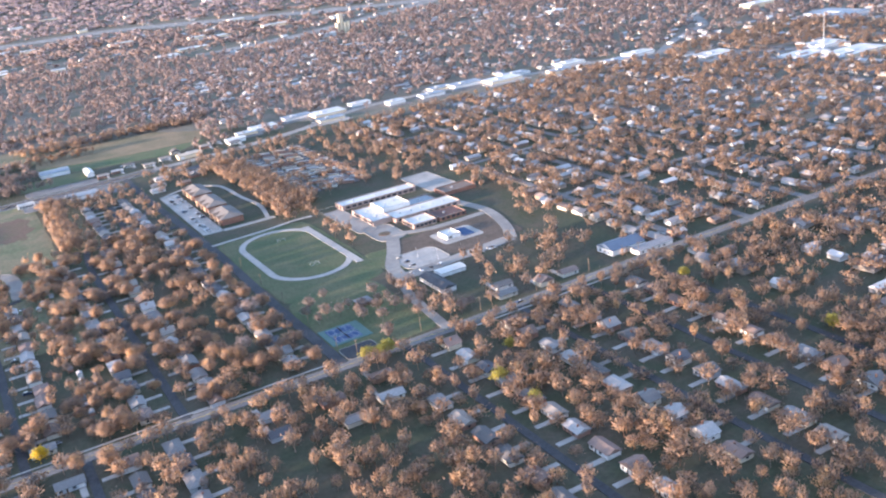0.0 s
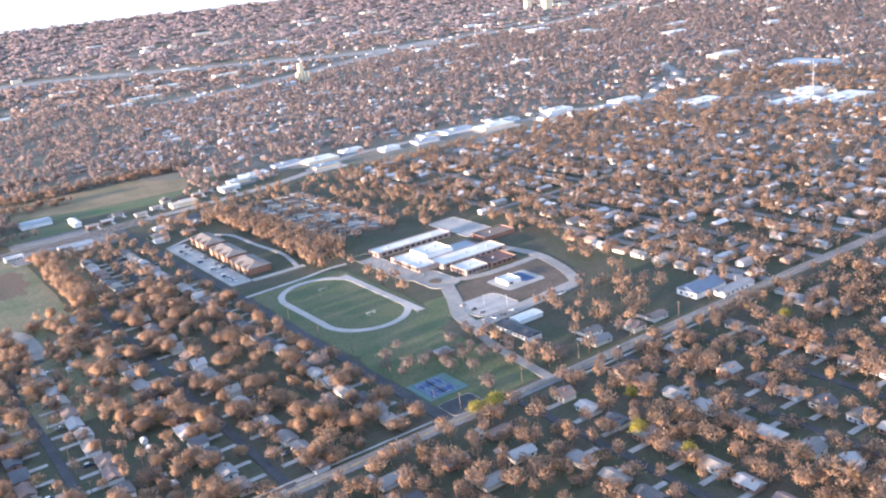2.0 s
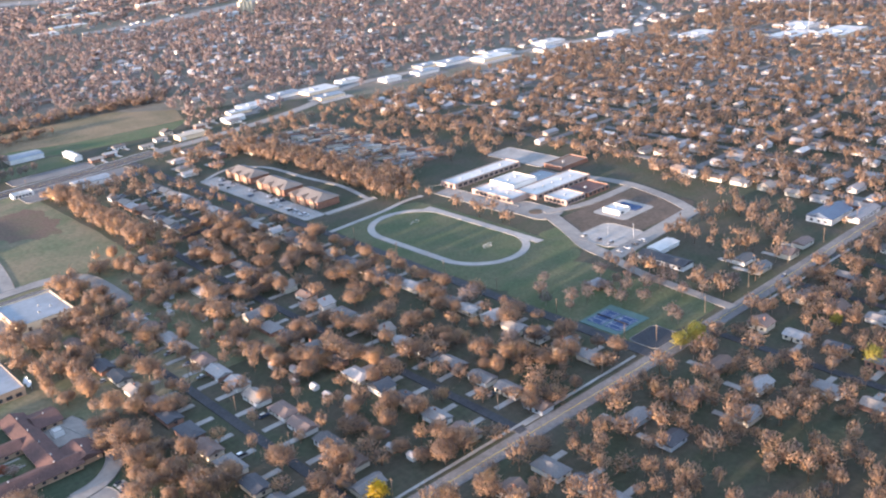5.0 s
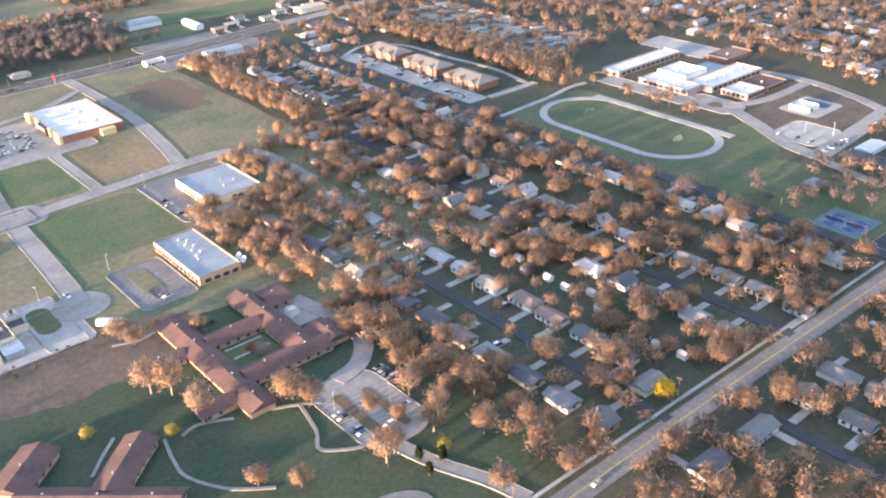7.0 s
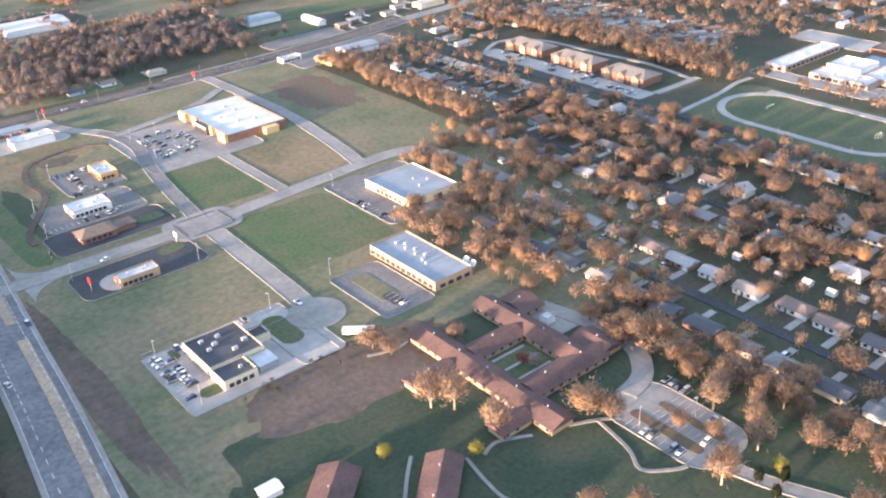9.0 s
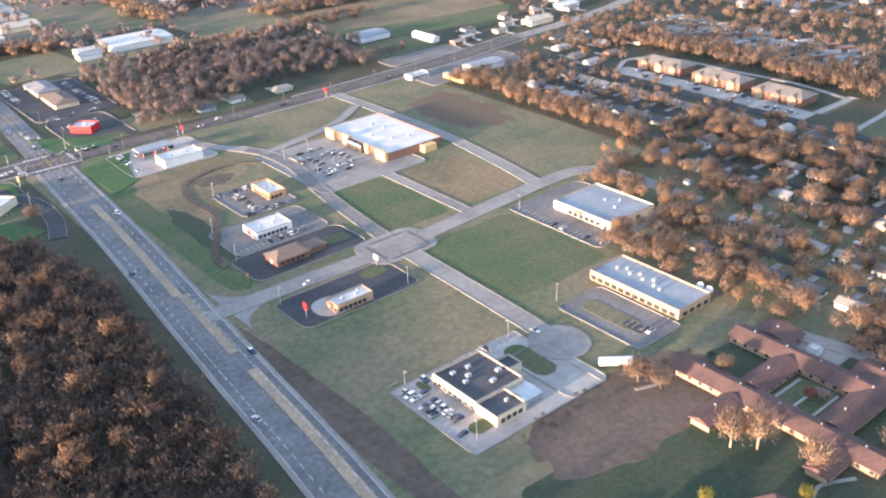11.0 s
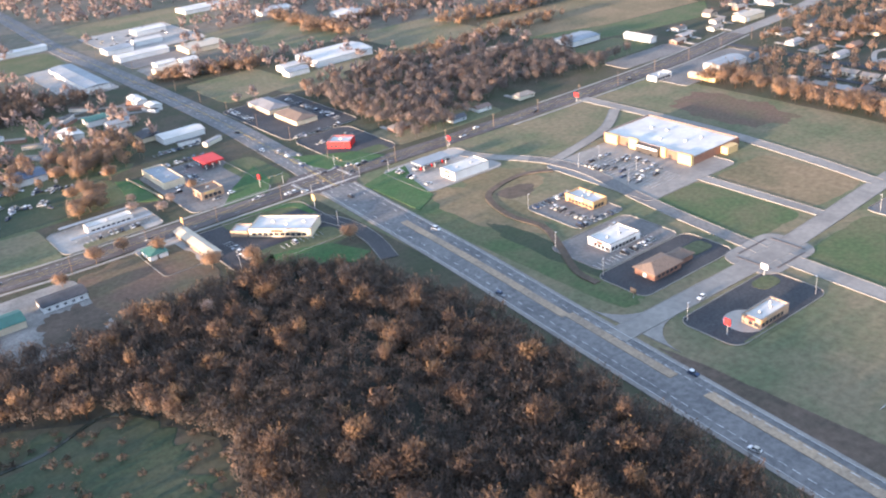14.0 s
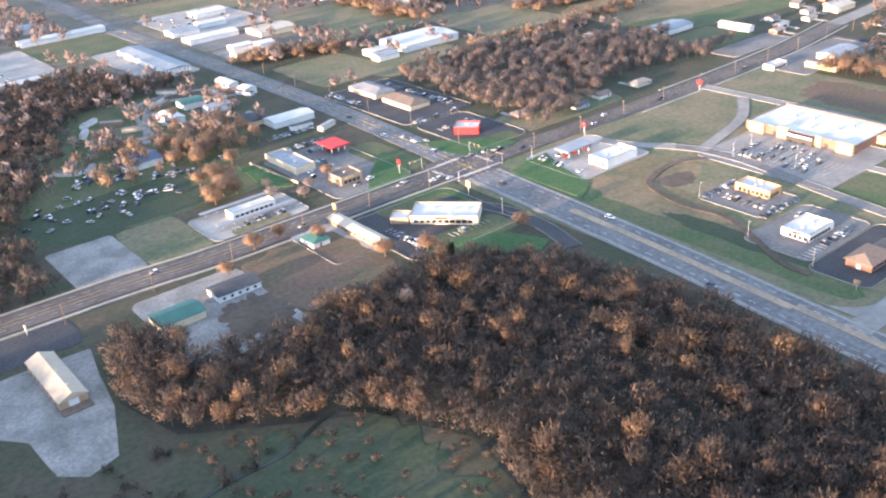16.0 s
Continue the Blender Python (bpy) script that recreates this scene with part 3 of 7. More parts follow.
field(-205, -112, 648, 690, M_EARTH, "rough brown bare ground with weeds", 10.2, wobble=0.2, power=3.0)
field(-185, -142, 985, 1030, M_TANGRASS, "tan grass slope round the basin", 11.5, wobble=0.2, power=3.5)
slab("ground", uneven(-168, 992, 13, 8, 12.1, 0.25, 2.2), 0.055, M_EARTH, "bare brown drainage basin", "ground")
field(-157, -110, 530, 596, M_DEEPSHADEGRASS, "deep green lawn behind the care home", 13.4, wobble=0.12, power=4.0, clear=False)
# dark earth berm that winds round the basin
bm = bmesh.new()
strip(bm, smooth_line([(-217, 881), (-215, 897), (-200, 924), (-191, 945), (-193, 969), (-185, 996), (-169, 1006), (-146, 1008), (-131, 999)], 8), 1.9, -1.9, -0.3, 0.6)
setting("ground", bm, M_EARTH, "winding bank of bare brown earth", "ground")
slab("ground", uneven(-207, 922, 7, 44, 43.0, 0.3, 2.4), 0.05, M_DEEPSHADEGRASS, "dark green ditch below the shops", "ground")
slab("ground", uneven(-183, 975, 6, 26, 44.0, 0.3, 2.4), 0.05, M_TANGRASS, "tan grass inside the winding bank", "ground")

# ---- car parks ----
lot(-220, -152, 688, 740, M_CONCRETE, "pale concrete clinic car park", 2.0)
lot(-170, -148, 688, 726, M_CONCRETE, "pale concrete clinic yard", 4.0, 0.065)
slab("ground", rounded(-168, -157, 706, 732, 5), 0.2, M_LAWN, "kerbed grass island", "ground")
slab("ground", rounded(-212, -202, 696, 703, 3), 0.2, M_LAWN, "kerbed grass island", "ground")
slab("ground", rounded(-209, -205, 730, 738, 2), 0.2, M_LAWN, "kerbed grass island", "ground")
lot(-66, -8, 767, 836, M_OLDASPHALT, "worn mauve-grey car park beside the store", 4.0)
lot(-124, -95, 693, 741, M_OLDASPHALT, "worn grey office car park", 3.0)
slab("ground", rounded(-116, -106, 706, 735, 3), 0.2, M_DRYGRASS, "kerbed grass island in the car park", "ground")
slab("pavement", rounded(-114, -108, 700, 712, 2), 0.22, M_ASPHALT, "dark patched asphalt", "pavement")
lot(-219, -154, 802, 833, M_ASPHALT, "fresh black asphalt round the diner", 6.0)
slab("ground", rounded(-172, -158, 822, 831, 4), 0.25, M_LAWN, "kerbed grass island", "ground")
slab("ground", rounded(-214, -192, 800, 803.5, 1.5), 0.2, M_DRYGRASS, "grass strip", "ground")
slab("pavement", rounded(-208, -190, 804, 822, 8), 0.075, M_CONCRETE, "rounded concrete apron before the diner", "pavement")
lot(-203, -143, 1029, 1080, M_CONCRETE, "pale concrete petrol station forecourt", 6.0)
road([(-148, 1066), (-140, 1045), (-126, 1025)], 8.0, M_STREET, "pale drive from the petrol station", 0.09, True)
lot(-181, -145, 928, 970, M_OLDASPHALT, "grey car park round the restaurant", 5.0)
lot(-207, -150, 887, 924, M_OLDASPHALT, "grey car park round the fast-food shop", 5.0)
lot(-213, -147, 856, 886, M_ASPHALT, "black asphalt round the small bank", 5.0)
slab("ground", rounded(-165, -150, 866, 876, 3), 0.2, M_LAWN, "kerbed grass island", "ground")
lot(-130, -52, 924, 1008, M_STREET, "pale grocery store car park", 5.0)
keep(-80, -20, 920, 1020)
# west of the highway
lot(-333, -262, 1018, 1082, M_ASPHALT, "black asphalt round the pharmacy", 7.0)
slab("ground", rounded(-318, -268, 1014, 1036, 6), 0.1, M_LAWN, "green lawn behind the pharmacy", "ground")
slab("ground", rounded(-312, -256, 1070, 1086, 5), 0.12, M_LAWN, "green lawn on the corner", "ground")
road([(-284, 1066), (-268, 1050), (-261, 1028), (-262, 1002), (-269, 976)], 9.0, M_ASPHALT, "black asphalt drive between pharmacy and highway", 0.07, True)
lot(-362, -328, 1045, 1090, M_CONCRETE, "pale concrete round the old motel", 3.0, 0.05)
lot(-392, -333, 1113, 1150, M_CONCRETE, "pale drive-in car park", 5.0)
slab("ground", rounded(-380, -345, 1113, 1121, 3), 0.15, M_DRYGRASS, "grass strip before the drive-in", "ground")
lot(-316, -262, 1112, 1200, M_OLDASPHALT, "worn grey petrol station forecourt", 5.0)
slab("ground", rounded(-268, -244, 1118, 1178, 8), 0.1, M_LAWN, "green corner lawn", "ground")
keep(-268, -244, 1112, 1180)
lot(-464, -428, 1115, 1166, M_GRAVEL, "pale empty gravel lot", 3.0)
field(-427, -393, 1112, 1165, M_DRYGRASS, "rough green and tan vacant lot", 15.0)
field(-420, -330, 1165, 1215, M_LAWN, "green yards behind the drive-in", 16.2, clear=False)
field(-520, -300, 1215, 1330, M_LAWN, "green yards round trailers", 17.2, wobble=0.15, power=4, clear=False)
lot(-453, -398, 1008, 1082, M_GRAVEL, "broken pale gravel yard", 6.0, 0.05)
slab("ground", uneven(-412, 1032, 16, 20, 4.4, 0.4, 2.2), 0.07, M_EARTH, "brown weeds over broken paving", "ground")
field(-398, -340, 1012, 1082, M_REDWEED, "brown overgrown plot behind the motel", 18.4, wobble=0.12, power=5)
slab("ground", [(-540, 1025), (-528, 1020), (-520, 1010), (-519, 984), (-511, 976), (-499, 980), (-495, 992), (-489, 1010), (-485, 1035), (-480, 1058), (-510, 1060), (-540, 1058)], 0.05, M_GRAVEL, "pale gravel yard round the metal barn", "ground")
keep(-528, -480, 975, 1068)
slab("pavement", rounded(-545, -478, 1066, 1092, 5), 0.06, M_ASPHALT, "dark asphalt apron by the road", "pavement")
slab("ground", uneven(-455, 900, 46, 42, 21.3, 0.42, 2.2, 90), 0.05, M_DEEPSHADEGRASS, "green grass clearing below the woods", "ground")
bm = bmesh.new()
strip(bm, smooth_line([(-520, 930), (-480, 938), (-455, 938), (-430, 946), (-415, 930)], 8), 0.9, -0.9, -0.3, 0.35)
setting("water", bm, M_WATER, "narrow dark creek beside the clearing", "creek")
lot(-210, -165, 1112, 1180, M_ASPHALT, "black asphalt round the red-roofed diner", 8.0)
slab("ground", rounded(-214, -172, 1112, 1126, 4), 0.12, M_LAWN, "green corner verge", "ground")
lot(-212, -150, 1184, 1290, M_ASPHALT, "dark office car park", 6.0)
field(-165, -70, 1112, 1150, M_DRYGRASS, "roadside grass under trees", 22.1, clear=False)
field(-150, -50, 1290, 1345, M_DRYGRASS, "green field behind the houses", 23.5)
field(-5, 92, 1290, 1420, M_DRYGRASS, "broad green pasture", 24.5, clear=True)
field(-190, -40, 1640, 1770, M_DRYGRASS, "broad far pasture", 25.5)
slab("ground", [(90, 1262), (170, 1232), (292, 1222), (312, 1280), (255, 1347), (127, 1350), (98, 1338)], 0.05, M_TANGRASS, "long tan hay field", "ground")
slab("ground", [(97, 1248), (126, 1198), (200, 1182), (250, 1176), (298, 1218), (170, 1230), (90, 1260)], 0.05, M_MEADOW, "green strip below the hay field", "ground")
keep(92, 300, 1180, 1345)
field(60, 135, 1142, 1192, M_LAWN, "green paddock beside the main road", 27.5)
lot(-195, -95, 1562, 1690, M_CONCRETE, "pale crowded industrial yard", 6.0)
lot(-286, -238, 1440, 1575, M_CONCRETE, "pale warehouse yard", 6.0)
lot(-205, -145, 1495, 1560, M_OLDASPHALT, "grey industrial yard", 6.0)
lot(-102, -70, 1490, 1540, M_GRAVEL, "pinkish gravel yard", 8.0)
lot(-400, -325, 1505, 1660, M_CONCRETE, "pale trucking yard", 8.0)
lot(-205, -150, 1440, 1490, M_GRAVEL, "gravel yard with small sheds", 6.0)
field(-198, -128, 1308, 1392, M_DRYGRASS, "dull green field behind a brush line", 28.5)
field(-100, -5, 1420, 1575, M_DRYGRASS, "broad dull green field", 29.5)
field(-325, -240, 1580, 1660, M_LAWN, "green meadow beside the highway", 30.5)
field(-390, -298, 1300, 1402, M_LAWN, "green yards round mobile homes", 36.5, wobble=0.15, power=4, clear=False)
field(-470, -360, 1170, 1225, M_DEEPSHADEGRASS, "green rough yards", 37.5, wobble=0.2, power=4, clear=False)
bm = bmesh.new()
strip(bm, smooth_line([(-352, 1290), (-330, 1345), (-312, 1375), (-290, 1372), (-262, 1352), (-238, 1345)]), 2.6, -2.6, 0, 0.4)
setting("road", bm, M_GRAVEL, "pale winding gravel lane between trailers", "road")
lot(62, 142, 1112, 1138, M_OLDASPHALT, "grey roadside car park", 5.0)
lot(52, 160, 1045, 1086, M_OLDASPHALT, "grey workshop yard", 5.0)

# ---- school grounds ----
field(177, 262, 590, 770, M_LAWN, "green school playing field", 31.0)
field(177, 245, 484, 592, M_LAWN, "green park with scattered trees", 32.0, clear=False)
field(262, 300, 590, 640, M_LAWN, "green lawn before the school", 33.0)


def oval(cx, cy, rx, ry, straight, n=40):
    """A running track's outline, with straights along y."""
    pts = []
    for i in range(n):
        a = 2 * math.pi * i / n
        y = ry * math.sin(a) + (straight if math.sin(a) > 0 else -straight)
        pts.append((cx + rx * math.cos(a), cy + y))
    return pts


bm = bmesh.new()
strip(bm, (lambda o: o + o[:1])(oval(223, 692, 32.0, 33.4, 33.5)), 2.7, -2.7, 0.0, 0.5)
setting("running_track", bm, M_TRACK, "pale oval running track round the field", "running track")
bm = bmesh.new()
box(bm, 251.5, 630, 0, 257.8, 748, 0.52)
setting("running_track", bm, M_TRACK, "straight pale sprint lane beside the oval", "running track")
bm = bmesh.new()
strip(bm, smooth_line([(175, 766), (200, 768), (228, 770), (255, 775), (272, 774)]), 2, -2, 0, 0.5)
setting("pavement", bm, M_CONCRETE, "pale path along the school field", "pavement")
lot(282, 300, 690, 785, M_STREET, "pale drive round the school", 5.0, 0.06)
lot(286, 312, 655, 700, M_STREET, "pale turning place before the school", 9.0, 0.07)
slab("ground", [(298 + 5.5 * math.cos(i * math.pi / 12), 674 + 5.5 * math.sin(i * math.pi / 12)) for i in range(24)], 0.25, M_REDWEED, "round planted island in the school drive", "ground")
road([(298, 660), (284, 630), (268, 600), (263, 575)], 11.0, M_STREET, "pale school drive", 0.08)
road([(262, 575), (300, 578), (366, 584)], 13.0, M_STREET, "pale strip of school parking", 0.075)
road([(366, 584), (380, 615), (390, 660), (384, 700)], 9.0, M_STREET, "pale drive round the school", 0.08)
road([(300, 668), (335, 655), (384, 655)], 8.0, M_STREET, "pale drive across the school front", 0.07)
field(285, 385, 590, 650, M_EARTH, "dull brown grass inside the school drive", 34.0)
lot(274, 312, 583, 618, M_CONCRETE, "pale school car park", 8.0, 0.07)
lot(384, 416, 748, 815, M_CONCRETE, "pale school back car park", 4.0)
keep(280, 420, 650, 800)
keep(246, 400, 575, 660)
keep(262, 308, 520, 575)
bm = bmesh.new()
box(bm, 177, 503.5, 0, 205, 530.5, 0.5)
setting("tennis_court", bm, M_COURTGREEN, "green apron of the tennis courts", "tennis court")
for y in (506.0, 517.8):
    bm = bmesh.new()
    box(bm, 181, y, 0, 199, y + 10.5, 0.56)
    court = tagged(part("tennis_court", bm, M_COURT), "blue hard tennis court with white lines", "tennis court", kind="structure")
    bm = bmesh.new()
    for k in (0.4, 2.0, 8.3, 9.9):
        box(bm, 182, y + k, 0.5, 198, y + k + 0.18, 0.60)
    for x in (182, 186, 194, 198):
        box(bm, x, y + 0.4, 0.5, x + 0.18, y + 9.9, 0.59)
    part("line", bm, M_LINE, court)
    net = thing("tennis_net", "dark tennis net between two posts", "tennis net", pose(190, y, 0.5), "tennis nets")
    bm = bmesh.new()
    box(bm, -0.04, 0.3, 0.09, 0.04, 10.2, 0.95)
    part("net", bm, M_DARK, net)
    for k in (0.2, 10.3):
        bm = bmesh.new()
        tube(bm, (0, k, 0.06), (0, k, 1.1), 0.05, 0.05)
        part("post", bm, M_METAL, net)
keep(174, 206, 498, 535)
lot(177, 200, 479, 497, M_ASPHALT, "small dark car park by the courts", 3.0)
for y, s in ((652, 1), (728, -1)):
    goal = thing("football_goal", "white metal football goal on the school field", "goal", pose(225, y, 0.3), "football goals")
    for x in (-3.6, 3.6):
        bm = bmesh.new()
        tube(bm, (x, 0, 0), (x, 0, 2.4), 0.08, 0.08)
        part("post", bm, M_WHITE, goal)
    bm = bmesh.new()
    tube(bm, (-3.6, 0, 2.4), (3.6, 0, 2.4), 0.08, 0.08)
    part("crossbar", bm, M_WHITE, goal)
    bm = bmesh.new()
    for k in range(13):
        tube(bm, (-3.6 + 0.6 * k, 0, 2.4), (-3.6 + 0.6 * k, -1.6 * s, 0), 0.02, 0.02, 3)
    part("net", bm, M_WHITE, goal)

# apartments' ground
lot(178, 197, 802, 972, M_CONCRETE, "pale apartment car park", 3.0)
lot(197, 246, 798, 806, M_CONCRETE, "pale apartment drive", 2.0)
road([(240, 803), (248, 850), (244, 900), (240, 960), (215, 985), (185, 972)], 4.0, M_CONCRETE, "pale loop path round the apartments", 0.07)
keep(178, 250, 798, 985)
field(184, 300, 770, 800, M_GROUND, "rough grass strip", 35.0, clear=False)
# care home's drive
road([(-66, 655), (-60, 625), (-62, 604), (-74, 590), (-88, 586)], 8.0, M_STREET, "pale winding drive of the care home", 0.075, True)
lot(-104, -73, 537, 589, M_STREET, "pale care home car park", 11.0, 0.065)
slab("ground", rounded(-97, -92, 546, 578, 2.2), 0.25, M_REDWEED, "planted brown island in the car park", "ground")
slab("ground", rounded(-85, -81, 544, 574, 1.8), 0.25, M_REDWEED, "planted brown island in the car park", "ground")
road([(-95, 540), (-90, 520), (-82, 500), (-78, 484)], 6.0, M_STREET, "pale drive of the care home", 0.072, True)
lot(-84, -62, 632, 652, M_STREET, "pale service yard of the care home", 3.0, 0.066)
keep(-108, -72, 530, 592)
slab("pavement", [(-122 + 20 * math.cos(i * math.pi / 16), 508 + 12 * math.sin(i * math.pi / 16)) for i in range(32)], 0.06, M_OLDASPHALT, "grey rounded car park by the road", "car park")
for pts in ([(-152, 597), (-144, 599), (-132, 593)], [(-147, 676), (-135, 672), (-128, 673)], [(-172, 614), (-180, 606), (-187, 598)], [(-158, 600), (-161, 585), (-161, 574), (-153, 559), (-140, 548)], [(-118, 588), (-108, 583), (-101, 578)], [(-108, 583), (-112, 565), (-117, 555), (-110, 548), (-104, 545)]):
    bm = bmesh.new()
    strip(bm, smooth_line(pts), 0.7, -0.7, 0, 0.5)
    setting("pavement", bm, M_STREET, "pale garden path of the care home", "pavement")


# green corners and concrete islands at the crossing
def corner(pts, material, label):
    turn = sum(a[0] * b[1] - b[0] * a[1] for a, b in zip(pts, pts[1:] + pts[:1]))
    slab("ground" if material is M_CORNER else "traffic_island", pts if turn > 0 else pts[::-1], 0.22, material, label, "ground" if material is M_CORNER else "traffic island")


corner([(-253, 1157), (-257, 1126), (-268, 1108), (-299, 1107), (-280, 1132)], M_CORNER, "deep green mown corner by the petrol station")
corner([(-227, 1153), (-212, 1140), (-193, 1127), (-183, 1103), (-200, 1103), (-222, 1110), (-227, 1125)], M_CORNER, "deep green mown corner by the red-roofed diner")
corner([(-222, 1070), (-204, 1076), (-186, 1077), (-197, 1052), (-203, 1025), (-222, 1013)], M_CORNER, "deep green mown corner by the highway")
corner([(-322, 1026), (-302, 1024), (-281, 1015), (-271, 990), (-282, 985), (-306, 1002)], M_CORNER, "deep green lawn below the pharmacy")
corner([(-300, 1085), (-272, 1084), (-263, 1076), (-266, 1040), (-269, 1074), (-276, 1079)], M_CORNER, "narrow green verge round the pharmacy")
corner([(-330, 1205), (-336, 1160), (-322, 1150), (-317, 1195)], M_CORNER, "deep green yard beside the petrol station")
road([(-342, 1303), (-338, 1334), (-330, 1365), (-316, 1386), (-293, 1391), (-261, 1380), (-267, 1349), (-280, 1316)], 4.0, M_GRAVEL, "pale gravel loop among trailers", 0.07)
road([(-261, 1380), (-240, 1390)], 5.0, M_GRAVEL, "pale gravel entrance to the trailers", 0.07)


# ---- buildings ----
def side_box(bm, side, x0, x1, y0, y1, u0, u1, z0, z1, d0, d1):
    """A box on a wall of the block: u along the wall in plan units, d how far it stands out."""
    if side == "w":
        box(bm, x0 - d1, y0 + u0, z0, x0 - d0, y0 + u1, z1)
    elif side == "e":
        box(bm, x1 + d0, y0 + u0, z0, x1 + d1, y0 + u1, z1)
    elif side == "s":
        box(bm, x0 + u0, y0 - d1, z0, x0 + u1, y0 - d0, z1)
    else:
        box(bm, x0 + u0, y1 + d0, z0, x0 + u1, y1 + d1, z1)


def flat_block(name, label, category, x0, x1, y0, y1, h, wall, roof, units=(), windows=(), doors=(), signs=(), cap=None, parapet=0.7, group="", turn=0.0):
    """A flat-roofed building: walls with a parapet, a roof inside it, roof units, windows, doors and signs."""
    cx, cy = (x0 + x1) / 2, (y0 + y1) / 2
    ob = thing(name, label, category, pose(cx, cy, 0, 0, 0, turn), group)
    x0, x1, y0, y1 = x0 - cx, x1 - cx, y0 - cy, y1 - cy
    t = 0.35
    for a in ((x0, y0, x1, y0 + t), (x0, y1 - t, x1, y1), (x0, y0 + t, x0 + t, y1 - t), (x1 - t, y0 + t, x1, y1 - t)):
        bm = bmesh.new()
        box(bm, a[0], a[1], -0.2, a[2], a[3], h)
        part("wall", bm, wall, ob)
        bm = bmesh.new()
        box(bm, a[0] - 0.08, a[1] - 0.08, h, a[2] + 0.08, a[3] + 0.08, h + 0.14)
        part("coping", bm, cap or M_KERB, ob)
    bm = bmesh.new()
    box(bm, x0 + t, y0 + t, h - parapet - 0.3, x1 - t, y1 - t, h - parapet)
    part("roof", bm, roof, ob)
    for u, v, w in units:
        bm = bmesh.new()
        px, py = x0 + u * (x1 - x0), y0 + v * (y1 - y0)
        box(bm, px - w / 2, py - w * 0.4, h - parapet, px + w / 2, py + w * 0.4, h - parapet + 1.1, 0.06)
        tube(bm, (px - w * 0.2, py, h - parapet + 1.1), (px - w * 0.2, py, h - parapet + 1.3), 0.35, 0.35, 10)
        part("roof_unit", bm, M_METAL, ob, "grey metal roof air unit")
    for s, u0, u1, z0, z1 in windows:
        bm = bmesh.new()
        side_box(bm, s, x0, x1, y0, y1, u0, u1, z0, z1, -0.1, 0.05)
        w = part("window", bm, M_GLASS, ob)
        bm = bmesh.new()
        for a in ((u0 - 0.1, u0 + 0.05, z0, z1), (u1 - 0.05, u1 + 0.1, z0, z1), (u0, u1, z0 - 0.12, z0 + 0.04), (u0, u1, z1 - 0.04, z1 + 0.12)):
            side_box(bm, s, x0, x1, y0, y1, *a, 0.0, 0.09)
        part("frame", bm, M_DARK, w)
    for s, u0, u1, z1 in doors:
        bm = bmesh.new()
        side_box(bm, s, x0, x1, y0, y1, u0, u1, 0.05, z1, -0.1, 0.06)
        part("door", bm, M_DARK, ob)
    for s, u0, u1, z0, z1, m in signs:
        bm = bmesh.new()
        side_box(bm, s, x0, x1, y0, y1, u0, u1, z0, z1, 0.01, 0.25)
        part("fascia", bm, m, ob)
    return ob


def pitched(bm, x0, x1, y0, y1, e, r, along="y", over=0.5, hip=0.0, t=0.18):
    """A gable or hip roof with thickness; e the eaves' height, r the ridge's, along which axis the ridge runs."""
    x0, x1, y0, y1 = x0 - over, x1 + over, y0 - over, y1 + over
    if along == "y":
        m = (x0 + x1) / 2
        low, ridge = [(x0, y0), (x1, y0), (x1, y1), (x0, y1)], [(m, y0 + hip), (m, y1 - hip)]
        quads, ends = ((1, 2, 5, 4), (3, 0, 4, 5)), ((0, 1, 4), (2, 3, 5))
    else:
        m = (y0 + y1) / 2
        low, ridge = [(x0, y0), (x1, y0), (x1, y1), (x0, y1)], [(x0 + hip, m), (x1 - hip, m)]
        quads, ends = ((0, 1, 5, 4), (2, 3, 4, 5)), ((1, 2, 5), (3, 0, 4))
    v = [bm.verts.new((*p, e)) for p in low] + [bm.verts.new((*p, r)) for p in ridge]
    w = [bm.verts.new((*p, e - t)) for p in low]
    for f in (*quads, *ends):
        bm.faces.new([v[i] for i in f])
    for i in range(4):
        bm.faces.new((w[i], w[(i + 1) % 4], v[(i + 1) % 4], v[i]))
    bm.faces.new(list(reversed(w)))


def gabled(name, label, category, x0, x1, y0, y1, e, r, along, wall, roof, hip=0.0, over=0.5, windows=(), doors=(), chimney=None, group="", vents=0):
    cx, cy = (x0 + x1) / 2, (y0 + y1) / 2
    ob = thing(name, label, category, pose(cx, cy, 0), group)
    x0, x1, y0, y1 = x0 - cx, x1 - cx, y0 - cy, y1 - cy
    fill_house(ob, x0, x1, y0, y1, e, r, along, wall, roof, hip, over, windows, doors, chimney, vents)
    return ob


